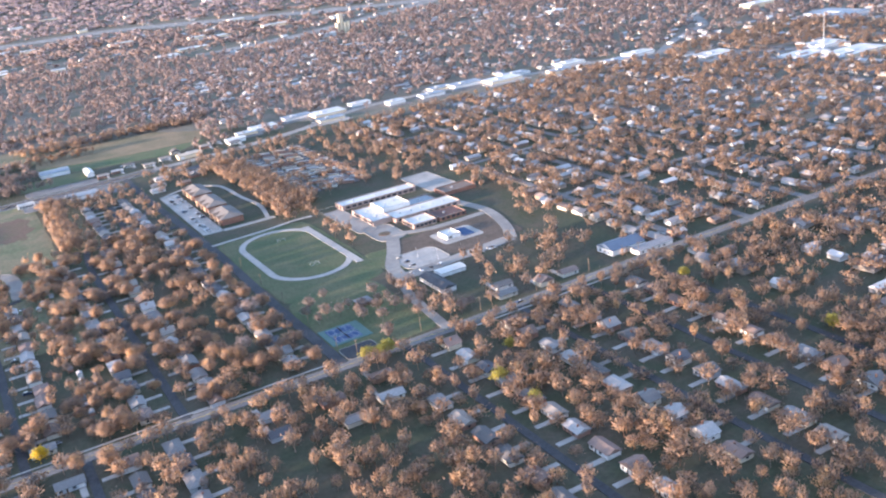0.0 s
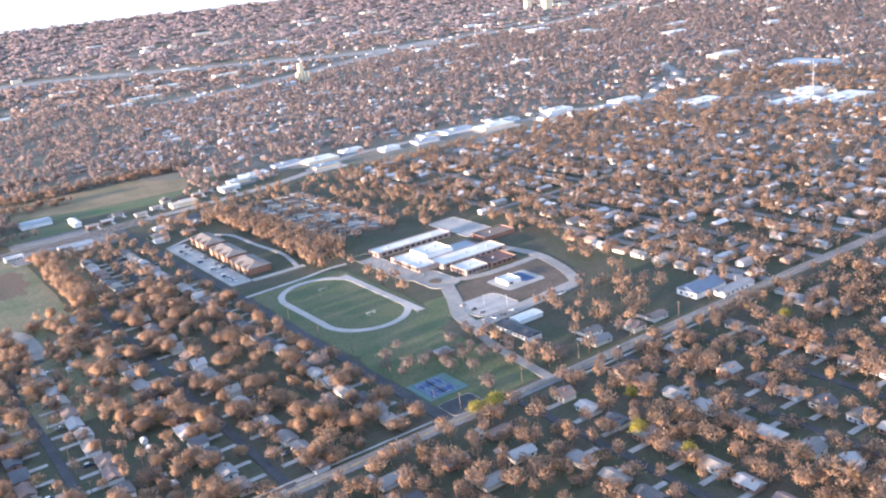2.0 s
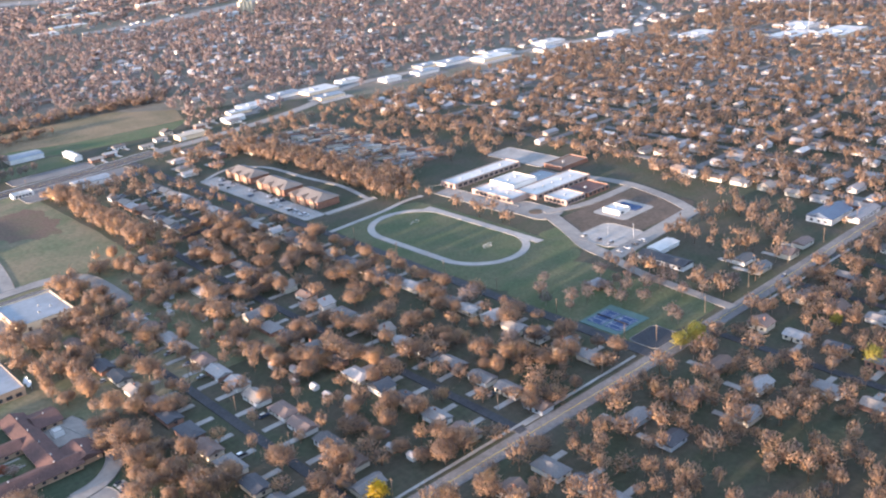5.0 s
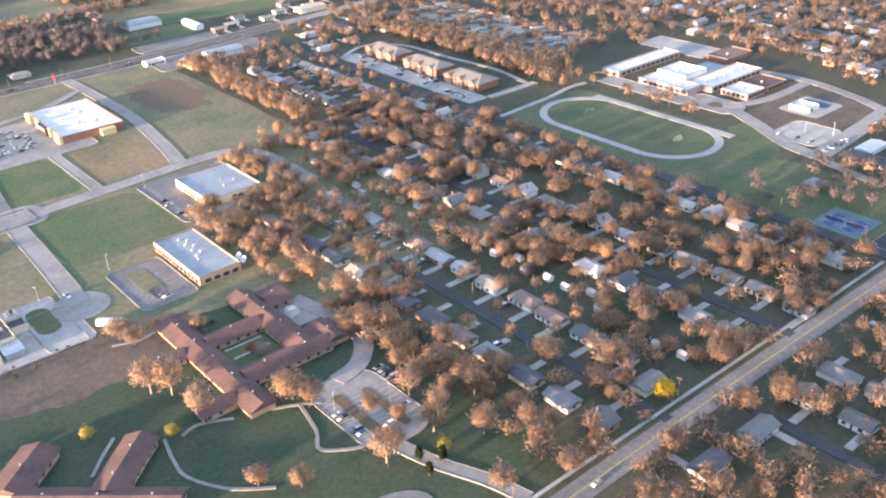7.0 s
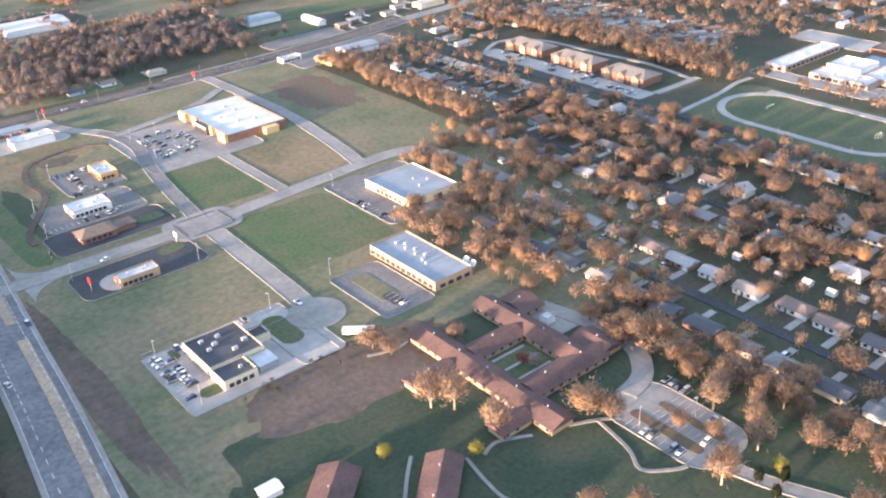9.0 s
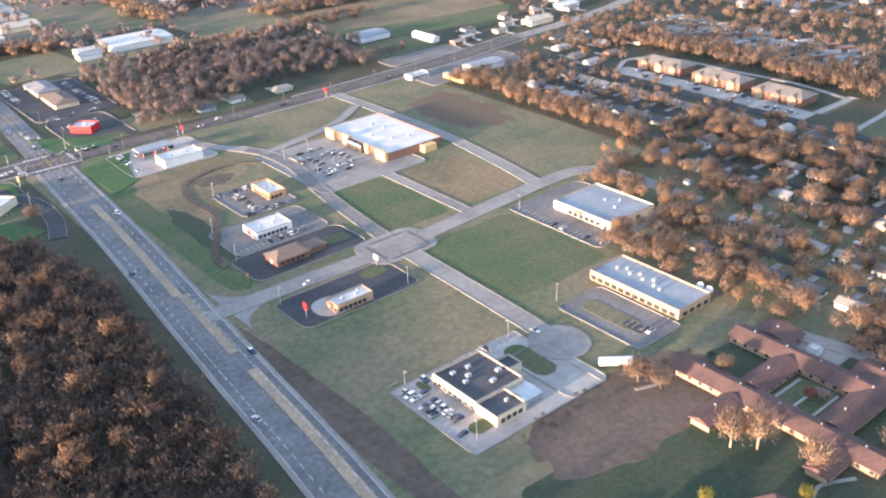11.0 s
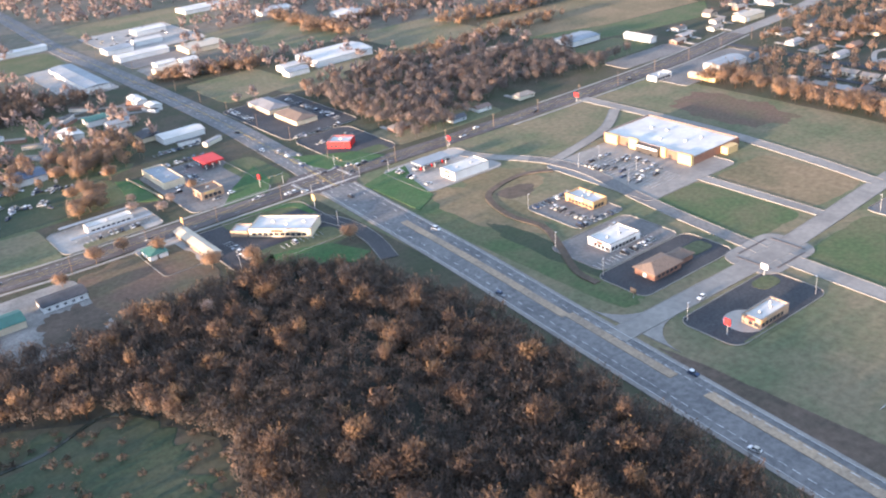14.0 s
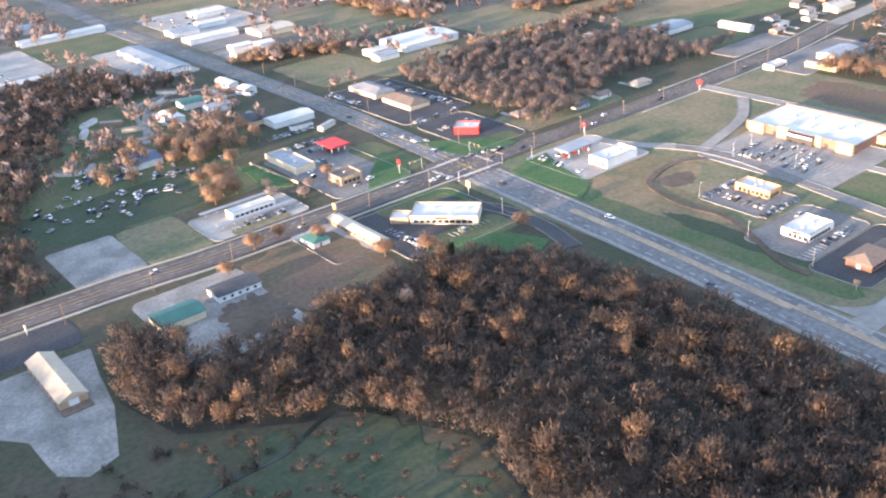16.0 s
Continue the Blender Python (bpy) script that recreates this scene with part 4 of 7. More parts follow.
def fill_house(ob, x0, x1, y0, y1, e, r, along, wall, roof, hip=0.0, over=0.5, windows=(), doors=(), chimney=None, vents=0):
    bm = bmesh.new()
    box(bm, x0, y0, -0.2, x1, y1, e)
    if not hip:
        if along == "y":
            for y in (y0, y1):
                bm.faces.new([bm.verts.new(p) for p in ((x0, y, e), (x1, y, e), ((x0 + x1) / 2, y, r - 0.12))])
        else:
            for x in (x0, x1):
                bm.faces.new([bm.verts.new(p) for p in ((x, y0, e), (x, y1, e), (x, (y0 + y1) / 2, r - 0.12))])
    part("wall", bm, wall, ob)
    bm = bmesh.new()
    pitched(bm, x0, x1, y0, y1, e + 0.1, r, along, over, hip)
    part("roof", bm, roof, ob)
    for s, u0, u1, z0, z1 in windows:
        bm = bmesh.new()
        side_box(bm, s, x0, x1, y0, y1, u0, u1, z0, z1, -0.1, 0.05)
        part("window", bm, M_GLASS, ob)
    for s, u0, u1, z1 in doors:
        bm = bmesh.new()
        side_box(bm, s, x0, x1, y0, y1, u0, u1, 0.05, z1, -0.1, 0.05)
        part("door", bm, M_WHITE if u1 - u0 > 1.5 else M_DARK, ob)
    if chimney:
        bm = bmesh.new()
        box(bm, chimney[0] - 0.4, chimney[1] - 0.4, e, chimney[0] + 0.4, chimney[1] + 0.4, r + 0.7)
        part("chimney", bm, M_BRICK, ob)
    for k in range(vents):
        bm = bmesh.new()
        f = (k + 0.5) / vents
        p = ((x0 + x1) / 2 + 0.8, y0 + f * (y1 - y0)) if along == "y" else (x0 + f * (x1 - x0), (y0 + y1) / 2 + 0.8)
        tube(bm, (*p, r - 0.6), (*p, r + 0.4), 0.35, 0.35, 8)
        part("vent", bm, M_METAL, ob)


# grocery store
store = flat_block("grocery_store", "white-roofed grocery store with ochre and brick walls", "store", -71, -27, 941, 1013, 5.4, M_BRICK, M_TPO,
                   [(0.6, 0.75, 2.4), (0.65, 0.6, 2.4), (0.3, 0.5, 2.2), (0.45, 0.3, 2.2), (0.7, 0.25, 2.2)],
                   [("w", 28 + 4 * k, 31 + 4 * k, 0.5, 3.2) for k in range(5)], [("w", 50, 53, 2.6), ("w", 16, 19, 2.6)])
for y0, y1, d, h, m in ((-36, -26, 2.5, 6.4, M_YELLOW), (-16, -12, 1.5, 6.2, M_YELLOW), (-12, 6, 3.5, 5.2, M_DARK), (6, 13, 2.0, 7.0, M_YELLOW), (22, 32, 3.0, 6.2, M_YELLOW)):
    bm = bmesh.new()
    box(bm, -22 - d, y0, -0.1, -22.03, y1, h)
    part("facade", bm, m, store, "ochre stucco entrance front" if m is M_YELLOW else "dark glazed entrance porch")
bm = bmesh.new()
box(bm, -25.8, -11, 3.6, -25.52, 5, 4.8)
part("fascia", bm, M_WHITE, store)
bm = bmesh.new()
box(bm, 4, -41, -0.1, 14, -36.03, 4.5)
part("loading_dock", bm, M_YELLOW, store)
# clinic
clinic = flat_block("clinic", "cream clinic with a black flat roof", "clinic", -203, -178, 707, 733, 5.0, M_CREAM, M_EPDM,
                    [(0.25, 0.8, 2.2), (0.4, 0.6, 2.2), (0.55, 0.78, 2.2), (0.25, 0.5, 2.0), (0.6, 0.25, 2.4), (0.85, 0.4, 2.4)],
                    [("w", 1.5 + 3.2 * k, 3.6 + 3.2 * k, 0.8, 2.8) for k in range(7)], [("w", 23.5, 25, 2.4), ("s", 4, 6, 2.4)])
bm = bmesh.new()
box(bm, -13.6, -12, 3.2, -12.53, 13, 3.5)
part("canopy", bm, M_CREAM, clinic)
flat_block("clinic_wing", "cream clinic wing with a black flat roof", "clinic", -203, -188, 695, 706.9, 4.6, M_CREAM, M_EPDM, [(0.7, 0.5, 1.6)], [("s", 2 + 3 * k, 4 + 3 * k, 0.8, 2.6) for k in range(4)], group="clinic wings")
flat_block("clinic_wing", "small cream clinic wing beside the yard", "clinic", -177.9, -170, 716, 724, 4.0, M_CREAM, M_EPDM, [], [("e", 2, 4, 0.8, 2.4)], group="clinic wings")
gabled("storage_shed", "pale metal lean-to behind the clinic", "shed", -186, -178, 697, 706, 3.0, 3.7, "x", M_METAL, M_METAL)
# stores beside the estate
b = flat_block("store", "cream-walled store with a grey flat roof", "store", -47, -12, 776, 818, 5.2, M_CREAM, M_GREYROOF, [(0.5, 0.3, 1.4), (0.6, 0.55, 1.2), (0.75, 0.4, 1.2)],
               [("w", 8 + 4 * k, 11 + 4 * k, 0.6, 2.8) for k in range(6)], [("w", 3, 5, 2.4), ("s", 6, 8, 2.4), ("s", 20, 23, 3.2)], [("w", 20, 27, 3.4, 4.6, M_RED)])
b = flat_block("office_building", "brick office with a grey flat roof and many vents", "office", -93, -70, 697, 749, 5.2, M_TANBRICK, M_GREYROOF,
               [(0.5 + 0.12 * (k % 2), 0.86 - 0.075 * k, 1.9) for k in range(5)] + [(0.45, 0.42, 2.0), (0.62, 0.48, 2.0), (0.4, 0.34, 1.8)],
               [("w", 2 + 4.2 * k, 5 + 4.2 * k, 0.8, 2.7) for k in range(12)] + [("s", 3 + 5 * k, 6 + 5 * k, 0.8, 2.7) for k in range(4)], [("w", 25, 26.4, 2.4)])
for y in (700.5, 705.5):
    dish = thing("satellite_dish", "white satellite dish beside the office", "satellite dish", pose(-66, y, 0), "satellite dishes")
    bm = bmesh.new()
    tube(bm, (0, 0, 0), (0, 0, 3.2), 0.15, 0.15)
    part("mast", bm, M_METAL, dish)
    bm = bmesh.new()
    tube(bm, (-0.2, 0, 3.4), (-0.9, -0.2, 4.0), 0.2, 1.9, 14)
    part("bowl", bm, M_WHITE, dish)
# restaurants by the highway
def diner(x0, x1, y0, y1, h, wall, trim, label, signs=(), windows_on="ws"):
    w = [(s, 1.2 + 2.6 * k, 3.0 + 2.6 * k, 0.8, 2.5) for s in windows_on for k in range(int(((y1 - y0) if s in "we" else (x1 - x0)) / 2.6) - 1)]
    return flat_block("restaurant", label, "restaurant", x0, x1, y0, y1, h, wall, M_TPO, [(0.3, 0.5, 1.6), (0.65, 0.45, 1.6), (0.8, 0.7, 1.2)], w, [("w", 0.2, 1.1, 2.3)], signs, trim)


diner(-201, -181, 804.5, 813.5, 4.6, M_TANBRICK, M_KERB, "tan brick diner with a white flat roof", [("w", 2.5, 6.5, 3.0, 4.2, M_RED), ("s", 0.5, 4, 3.0, 4.2, M_ORANGE)])
diner(-158, -147, 940, 961, 4.6, M_ORANGE, M_ORANGE, "orange stucco restaurant with a white flat roof", [("w", 8, 13, 3.0, 4.3, M_WHITE)])
diner(-190, -168, 898, 913, 4.4, M_WHITE, M_KERB, "white fast-food shop with a flat roof", [("w", 5, 9, 2.9, 4.1, M_RED)])
gabled("bank_building", "brown brick bank with a hipped brown roof", "bank", -198, -179, 863, 875, 3.6, 6.4, "x", M_BRICK, M_BROWNSHINGLE, 5.5, 1.0, [("s", 2 + 3 * k, 4 + 3 * k, 0.8, 2.4) for k in range(5)], [("w", 5, 7, 2.4)])
gabled("drive_through_canopy", "brown-roofed drive-through canopy beside the bank", "canopy", -178.5, -168, 865, 873, 3.2, 5.2, "x", M_BRICK, M_BROWNSHINGLE, 3.5, 0.8)
gas = flat_block("petrol_station", "white petrol station shop with a red sign", "shop", -181, -154, 1032, 1046, 5.4, M_WHITE, M_TPO, [(0.3, 0.5, 1.8), (0.7, 0.5, 1.8)], [("n", 3 + 3 * k, 5.4 + 3 * k, 0.6, 2.8) for k in range(7)] + [("w", 2 + 3 * k, 4 + 3 * k, 0.8, 2.6) for k in range(3)], [("n", 12, 14, 2.5)], [("n", 8, 18, 3.6, 5.0, M_RED), ("w", 4, 10, 3.8, 5.0, M_RED)])


def fuel_canopy(x, y, w, d, top, label):
    ob = thing("fuel_canopy", label, "canopy", pose(x, y, 0), "fuel canopies")
    bm = bmesh.new()
    box(bm, -w / 2, -d / 2, 4.6, w / 2, d / 2, 5.5)
    part("roof", bm, top, ob)
    for sx in (-1, 0, 1):
        for sy in (-1, 1):
            bm = bmesh.new()
            box(bm, sx * w * 0.36 - 0.2, sy * d * 0.3 - 0.2, 0.05, sx * w * 0.36 + 0.2, sy * d * 0.3 + 0.2, 4.6)
            part("column", bm, M_WHITE, ob)
        bm = bmesh.new()
        box(bm, sx * w * 0.36 - 0.4, -0.5, 0.05, sx * w * 0.36 + 0.4, 0.5, 1.9)
        part("pump", bm, M_RED, ob)
    return ob


fuel_canopy(-175, 1063, 24, 11, M_GREYROOF, "grey flat canopy over the fuel pumps")
fuel_canopy(-272, 1183, 14, 18, M_REDROOF, "bright red canopy over the fuel pumps")
# west side
flat_block("pharmacy", "cream pharmacy with a long white roof", "pharmacy", -307, -271, 1040, 1058, 5.0, M_CREAM, M_TPO, [(0.3, 0.6, 1.6), (0.55, 0.4, 1.6), (0.8, 0.6, 1.6)], [("s", 2 + 3.2 * k, 4.4 + 3.2 * k, 1.0, 2.6) for k in range(10)] + [("w", 2 + 3.2 * k, 4.4 + 3.2 * k, 1.0, 2.6) for k in range(5)], [("w", 0.3, 1.6, 2.4)], [("s", 13, 20, 3.2, 4.3, M_RED)], turn=-48)
flat_block("pharmacy_porch", "low tan pharmacy drive-through with a white roof", "pharmacy", -313, -303, 1059, 1069, 3.6, M_TANBRICK, M_TPO, [], [("w", 2 + 3 * k, 4 + 3 * k, 0.8, 2.6) for k in range(2)], turn=-48)
gabled("motel", "long old motel with a pale metal roof", "motel", -337, -330, 1046, 1090, 3.0, 4.6, "y", M_TANBRICK, M_TANMETAL, 0, 0.8, [("w", 2 + 4 * k, 3.6 + 4 * k, 0.9, 2.2) for k in range(10)], [("w", 4 + 8 * k, 4.9 + 8 * k, 2.1) for k in range(5)])
gabled("motel_office", "small motel office with a green roof", "motel", -360, -350, 1069, 1081, 3.0, 4.8, "y", M_WHITE, M_GREENROOF, 3, 0.6, [("w", 2, 4, 0.9, 2.2)], [("s", 4, 5, 2.1)])
drivein = flat_block("drive_in_restaurant", "low drive-in restaurant with a pale roof", "restaurant", -372, -345, 1132, 1140, 4.4, M_WHITE, M_TPO, [(0.5, 0.5, 1.6)], [("s", 2 + 3 * k, 4 + 3 * k, 0.9, 2.4) for k in range(8)])
for y in (1126, 1147):
    ob = thing("drive_in_canopy", "long grey canopy over drive-in bays", "canopy", pose(-360, y, 0), "drive-in canopies")
    bm = bmesh.new()
    box(bm, -24, -1.6, 2.9, 24, 1.6, 3.2)
    part("roof", bm, M_GREYROOF, ob)
    for k in range(7):
        bm = bmesh.new()
        tube(bm, (-21 + 7 * k, 0, 0.05), (-21 + 7 * k, 0, 2.9), 0.12, 0.12)
        part("post", bm, M_METAL, ob)
flat_block("shop", "cream roadside shop with a grey roof", "shop", -312, -298, 1164, 1201, 4.6, M_CREAM, M_GREYROOF, [(0.5, 0.3, 1.8), (0.5, 0.7, 1.8)], [("e", 2 + 3.5 * k, 4.8 + 3.5 * k, 0.7, 2.7) for k in range(9)], [], [("e", 12, 20, 3.2, 4.2, M_RED)], group="roadside shops")
flat_block("shop", "tan roadside restaurant with a dark roof", "shop", -303, -288, 1128, 1142, 5.0, M_TANBRICK, M_BROWNSHINGLE, [(0.5, 0.5, 1.6)], [("s", 2 + 3 * k, 4 + 3 * k, 0.8, 2.6) for k in range(4)], [], [("s", 3, 9, 3.4, 4.6, M_YELLOW)], group="roadside shops")
gabled("warehouse", "long white metal warehouse", "warehouse", -276, -244, 1250, 1266, 4.2, 5.8, "x", M_WHITE, M_TPO, group="warehouses")
gabled("shop", "low cream workshop with a dark roof", "shop", -285, -270, 1268, 1285, 3.4, 5.0, "y", M_CREAM, M_EPDM, group="roadside shops")
red = flat_block("restaurant", "red-fronted restaurant with a red roof band", "restaurant", -199, -183, 1138, 1151, 5.0, M_RED, M_TPO, [(0.5, 0.5, 1.8)], [("s", 2 + 3 * k, 4 + 3 * k, 0.8, 2.6) for k in range(4)] + [("w", 2 + 3 * k, 4 + 3 * k, 0.8, 2.6) for k in range(3)], turn=-48)
for y0, y1, m in ((1250, 1285, M_BLUEROOF), (1208, 1242, M_BROWNSHINGLE)):
    gabled("office_building", "low office with a hipped metal roof" if m is M_BLUEROOF else "low office with a hipped grey roof", "office", -190, -172, y0, y1, 3.6, 6.4, "y", M_CREAM, M_GREYSHINGLE if m is M_BLUEROOF else m, 7, 0.8, [("w", 3 + 4 * k, 5 + 4 * k, 0.8, 2.2) for k in range(7)], group="hip-roofed offices")
gabled("warehouse", "very long white metal warehouse", "warehouse", -92, -32, 1340, 1380, 6.0, 8.0, "x", M_WHITE, M_TPO, group="warehouses")
for x0, x1, y0, y1, m in ((-320, -234, 1668, 1684, M_TPO), (-266, -244, 1448, 1556, M_GREYROOF), (-201, -173, 1575, 1597, M_GREYROOF), (-204, -152, 1532, 1550, M_TPO), (-144, -104, 1502, 1534, M_TANMETAL), (-165, -135, 1590, 1604, M_TPO),
                          (-200, -172, 1446, 1460, M_TANMETAL), (-168, -152, 1462, 1476, M_TPO), (-190, -170, 1472, 1484, M_TPO), (-145, -110, 1640, 1660, M_TPO), (-390, -345, 1512, 1526, M_TPO), (-120, -95, 1352, 1366, M_TPO), (-125, -104, 1334, 1346, M_GREYROOF),
                          (36, 66, 1490, 1525, M_TPO), (-10, 30, 1600, 1625, M_TPO), (-60, 20, 1700, 1730, M_TPO), (88, 122, 1198, 1222, M_GREYROOF), (135, 143, 1150, 1181, M_TPO), (-330, -280, 1730, 1760, M_GREYROOF),
                          (97, 130, 1048, 1064, M_GREYROOF), (240, 270, 1128, 1142, M_TANMETAL), (310, 335, 1154, 1168, M_TPO), (-385, -360, 1248, 1268, M_BLUEROOF), (-326, -312, 1316, 1338, M_TPO), (-300, -283, 1342, 1358, M_GREENROOF), (-252, -243, 1364, 1386, M_TPO), (-250, -240, 1340, 1352, M_TPO), (-292, -274, 1318, 1330, M_GREYROOF)):
    if y0 > 1085 and y0 < 1092:
        continue
    gabled("warehouse", "pale metal industrial shed", "warehouse", x0, x1, y0, y1, 4.6, 6.2, "x" if x1 - x0 > y1 - y0 else "y", M_CREAM if m is M_TANMETAL else M_WHITE, m, group="warehouses", doors=[("s", 3, 7, 3.6)], windows=[("w", 2 + 3 * k, 3.5 + 3 * k, 1, 2.2) for k in range(3)])
flat_block("roadside_shop", "small white roadside shop", "shop", 48, 66, 1070, 1079, 4.0, M_WHITE, M_TPO, [(0.5, 0.5, 1.5)], [("s", 2 + 3 * k, 4 + 3 * k, 0.8, 2.6) for k in range(5)])
gabled("roadside_shop", "long ochre fruit stand beside the main road", "shop", 72, 78, 1034, 1059, 3.0, 4.2, "y", M_YELLOW, M_TANMETAL)
gabled("metal_shed", "green-roofed metal shed in a gravel yard", "shed", -452, -431, 1046, 1060, 3.8, 5.8, "x", M_CREAM, M_GREENROOF, doors=[("e", 3, 7, 3.2)])
gabled("long_shed", "white shed with a black roof in a gravel yard", "shed", -421, -399, 1053, 1065, 3.4, 5.2, "x", M_WHITE, M_EPDM, windows=[("s", 2 + 4 * k, 3.4 + 4 * k, 1, 2.2) for k in range(5)])
barn = gabled("metal_barn", "tan metal barn with a ridged roof on gravel", "barn", -505, -494, 1021, 1060, 4.0, 6.6, "y", M_TANBRICK, M_TANMETAL, 0, 0.5, [("w", 4 + 5 * k, 5.5 + 5 * k, 1, 2.4) for k in range(6)], [("s", 3.5, 7.5, 3.4), ("w", 34, 35, 2.2)], vents=3)
bm = bmesh.new()
box(bm, -6, -24.5, 0.05, 6, -19.6, 0.6)
part("porch", bm, M_TIMBER, barn)
bm = bmesh.new()
for k in range(38):
    for s in (-1, 1):
        tube(bm, (s * 0.1, -19.4 + k * 1.03, 6.62), (s * 5.9, -19.4 + k * 1.03, 4.17), 0.05, 0.05, 4)
part("roof_rib", bm, M_TANMETAL, barn)

# school
M_SCHOOLWALL = mat("rosy_brick", (0.40, 0.30, 0.25), (0.34, 0.25, 0.21), 0.9, (2.0, 0.3), spread=0.15)
flat_block("school_wing", "long white-roofed school gymnasium wing", "school", 299, 376, 764, 781, 4.6, M_SCHOOLWALL, M_TPO, [(0.2, 0.5, 2), (0.5, 0.5, 2), (0.8, 0.5, 2)], [("s", 4 + 6 * k, 8 + 6 * k, 1.2, 3.2) for k in range(12)] + [("w", 3, 6, 1, 3), ("w", 9, 12, 1, 3)], group="school wings")
flat_block("school_wing", "tall white-roofed school hall", "school", 318, 345, 716, 742, 7.6, M_WHITE, M_TPO, [(0.3, 0.5, 2), (0.7, 0.6, 2)], [], group="school wings")
flat_block("school_wing", "broad white-roofed school main block", "school", 300, 317.9, 700, 745, 4.4, M_SCHOOLWALL, M_TPO, [(0.5, 0.3, 2), (0.5, 0.7, 2)], [("w", 2 + 5 * k, 6 + 5 * k, 1, 3.2) for k in range(8)], [("w", 18, 21, 2.6)], group="school wings")
flat_block("school_wing", "white-roofed school classroom block", "school", 318, 383, 692, 714.9, 4.2, M_SCHOOLWALL, M_TPO, [(0.15 + 0.17 * k, 0.5, 1.8) for k in range(5)], [("s", 3 + 6 * k, 7 + 6 * k, 1, 3) for k in range(10)], group="school wings")
flat_block("school_wing", "brick school block with a pale roof", "school", 345.1, 372, 715, 735, 3.9, M_BRICK, M_GREYROOF, [(0.5, 0.5, 1.8)], [], group="school wings")
flat_block("school_wing", "white-roofed school front wing", "school", 321, 343, 664, 686, 4.4, M_SCHOOLWALL, M_TPO, [(0.5, 0.5, 2)], [("w", 2 + 4 * k, 5 + 4 * k, 1, 3.4) for k in range(5)] + [("s", 2 + 4 * k, 5 + 4 * k, 1, 3.4) for k in range(5)], group="school wings")
flat_block("school_wing", "red brick school back wing", "school", 346, 372, 664, 686, 3.8, M_BRICK, M_REDSHINGLE, [(0.4, 0.5, 1.8)], [("s", 2 + 5 * k, 5 + 5 * k, 1, 3) for k in range(5)], group="school wings")
flat_block("school_wing", "brick school annexe with a dark roof", "school", 386, 420, 725, 745, 3.8, M_BRICK, M_BROWNSHINGLE, [(0.4, 0.5, 1.8)], [], group="school wings")
pool = flat_block("pool_house", "low white and blue pool house", "pool house", 327, 340, 619, 634, 3.6, M_WHITE, M_TPO, [(0.5, 0.5, 1.4)], [("s", 2, 5, 1, 2.4)])
bm = bmesh.new()
prism(bm, rounded(341.5, 352, 616, 636, 2), 0.0, 0.75)
setting("water", bm, M_COURT, "blue swimming pool beside the pool house", "swimming pool")
slab("pavement", rounded(321, 358, 610, 640, 4), 0.09, M_CONCRETE, "pale pool deck", "pavement")
gabled("long_hall", "white hall with a long dark roof", "hall", 270, 281, 526, 560, 3.4, 5.6, "y", M_WHITE, M_EPDM, windows=[("w", 2 + 4 * k, 3.6 + 4 * k, 1, 2.4) for k in range(8)])
gabled("garage_row", "pale roofed open garage row", "garage", 284, 305, 553, 563, 3.0, 4.0, "x", M_WHITE, M_TPO)
gabled("park_shelter", "grey-roofed park picnic shelter", "shelter", 216, 226, 548, 557, 2.8, 5.0, "x", M_TIMBER, M_GREYSHINGLE, 3.5, 0.8)
gabled("church", "blue-roofed church hall with white gable", "church", 394, 424, 494, 512, 4.2, 7.6, "x", M_WHITE, M_BLUEROOF, windows=[("w", 3 + 5 * k, 5 + 5 * k, 1, 2.6) for k in range(3)])
gabled("church_hall", "white church hall with a grey roof", "church", 408, 440, 482, 491, 3.4, 5.2, "x", M_WHITE, M_GREYSHINGLE, windows=[("s", 3 + 5 * k, 5 + 5 * k, 1, 2.2) for k in range(5)])

# apartments
def apartment(x0, x1, y0, y1, label):
    ob = gabled("apartment_building", label, "apartment building", x0, x1, y0, y1, 6.0, 10.0, "y", M_BRICK, M_DUNSHINGLE, 8.0, 0.9,
                [(s, 2.5 + 4.6 * k, 4.2 + 4.6 * k, z, z + 1.4) for s in "we" for k in range(int((y1 - y0) / 4.6)) for z in (0.9, 3.8)], [("w", (y1 - y0) / 2, (y1 - y0) / 2 + 1.2, 2.2)], group="apartment buildings")
    for k in range(3):
        y = -(y1 - y0) / 2 + (k + 0.5) * (y1 - y0) / 3
        bm = bmesh.new()
        w = (x1 - x0) / 2
        box(bm, -w - 1.5, y - 3, -0.1, -w - 0.02, y + 3, 6.0)
        part("bay", bm, M_TANBRICK, ob)
        bm = bmesh.new()
        pitched(bm, -w - 1.5, -1, y - 3, y + 3, 6.1, 8.6, "x", 0.5)
        part("dormer_roof", bm, M_BROWNSHINGLE, ob)


apartment(203, 222, 924, 966, "grey-brown roofed two-storey apartment building with brick walls")
apartment(202, 221, 869, 912, "grey-brown roofed two-storey apartment building with brick walls")
apartment(200, 221, 817, 857, "grey-brown roofed two-storey apartment building with brick walls")

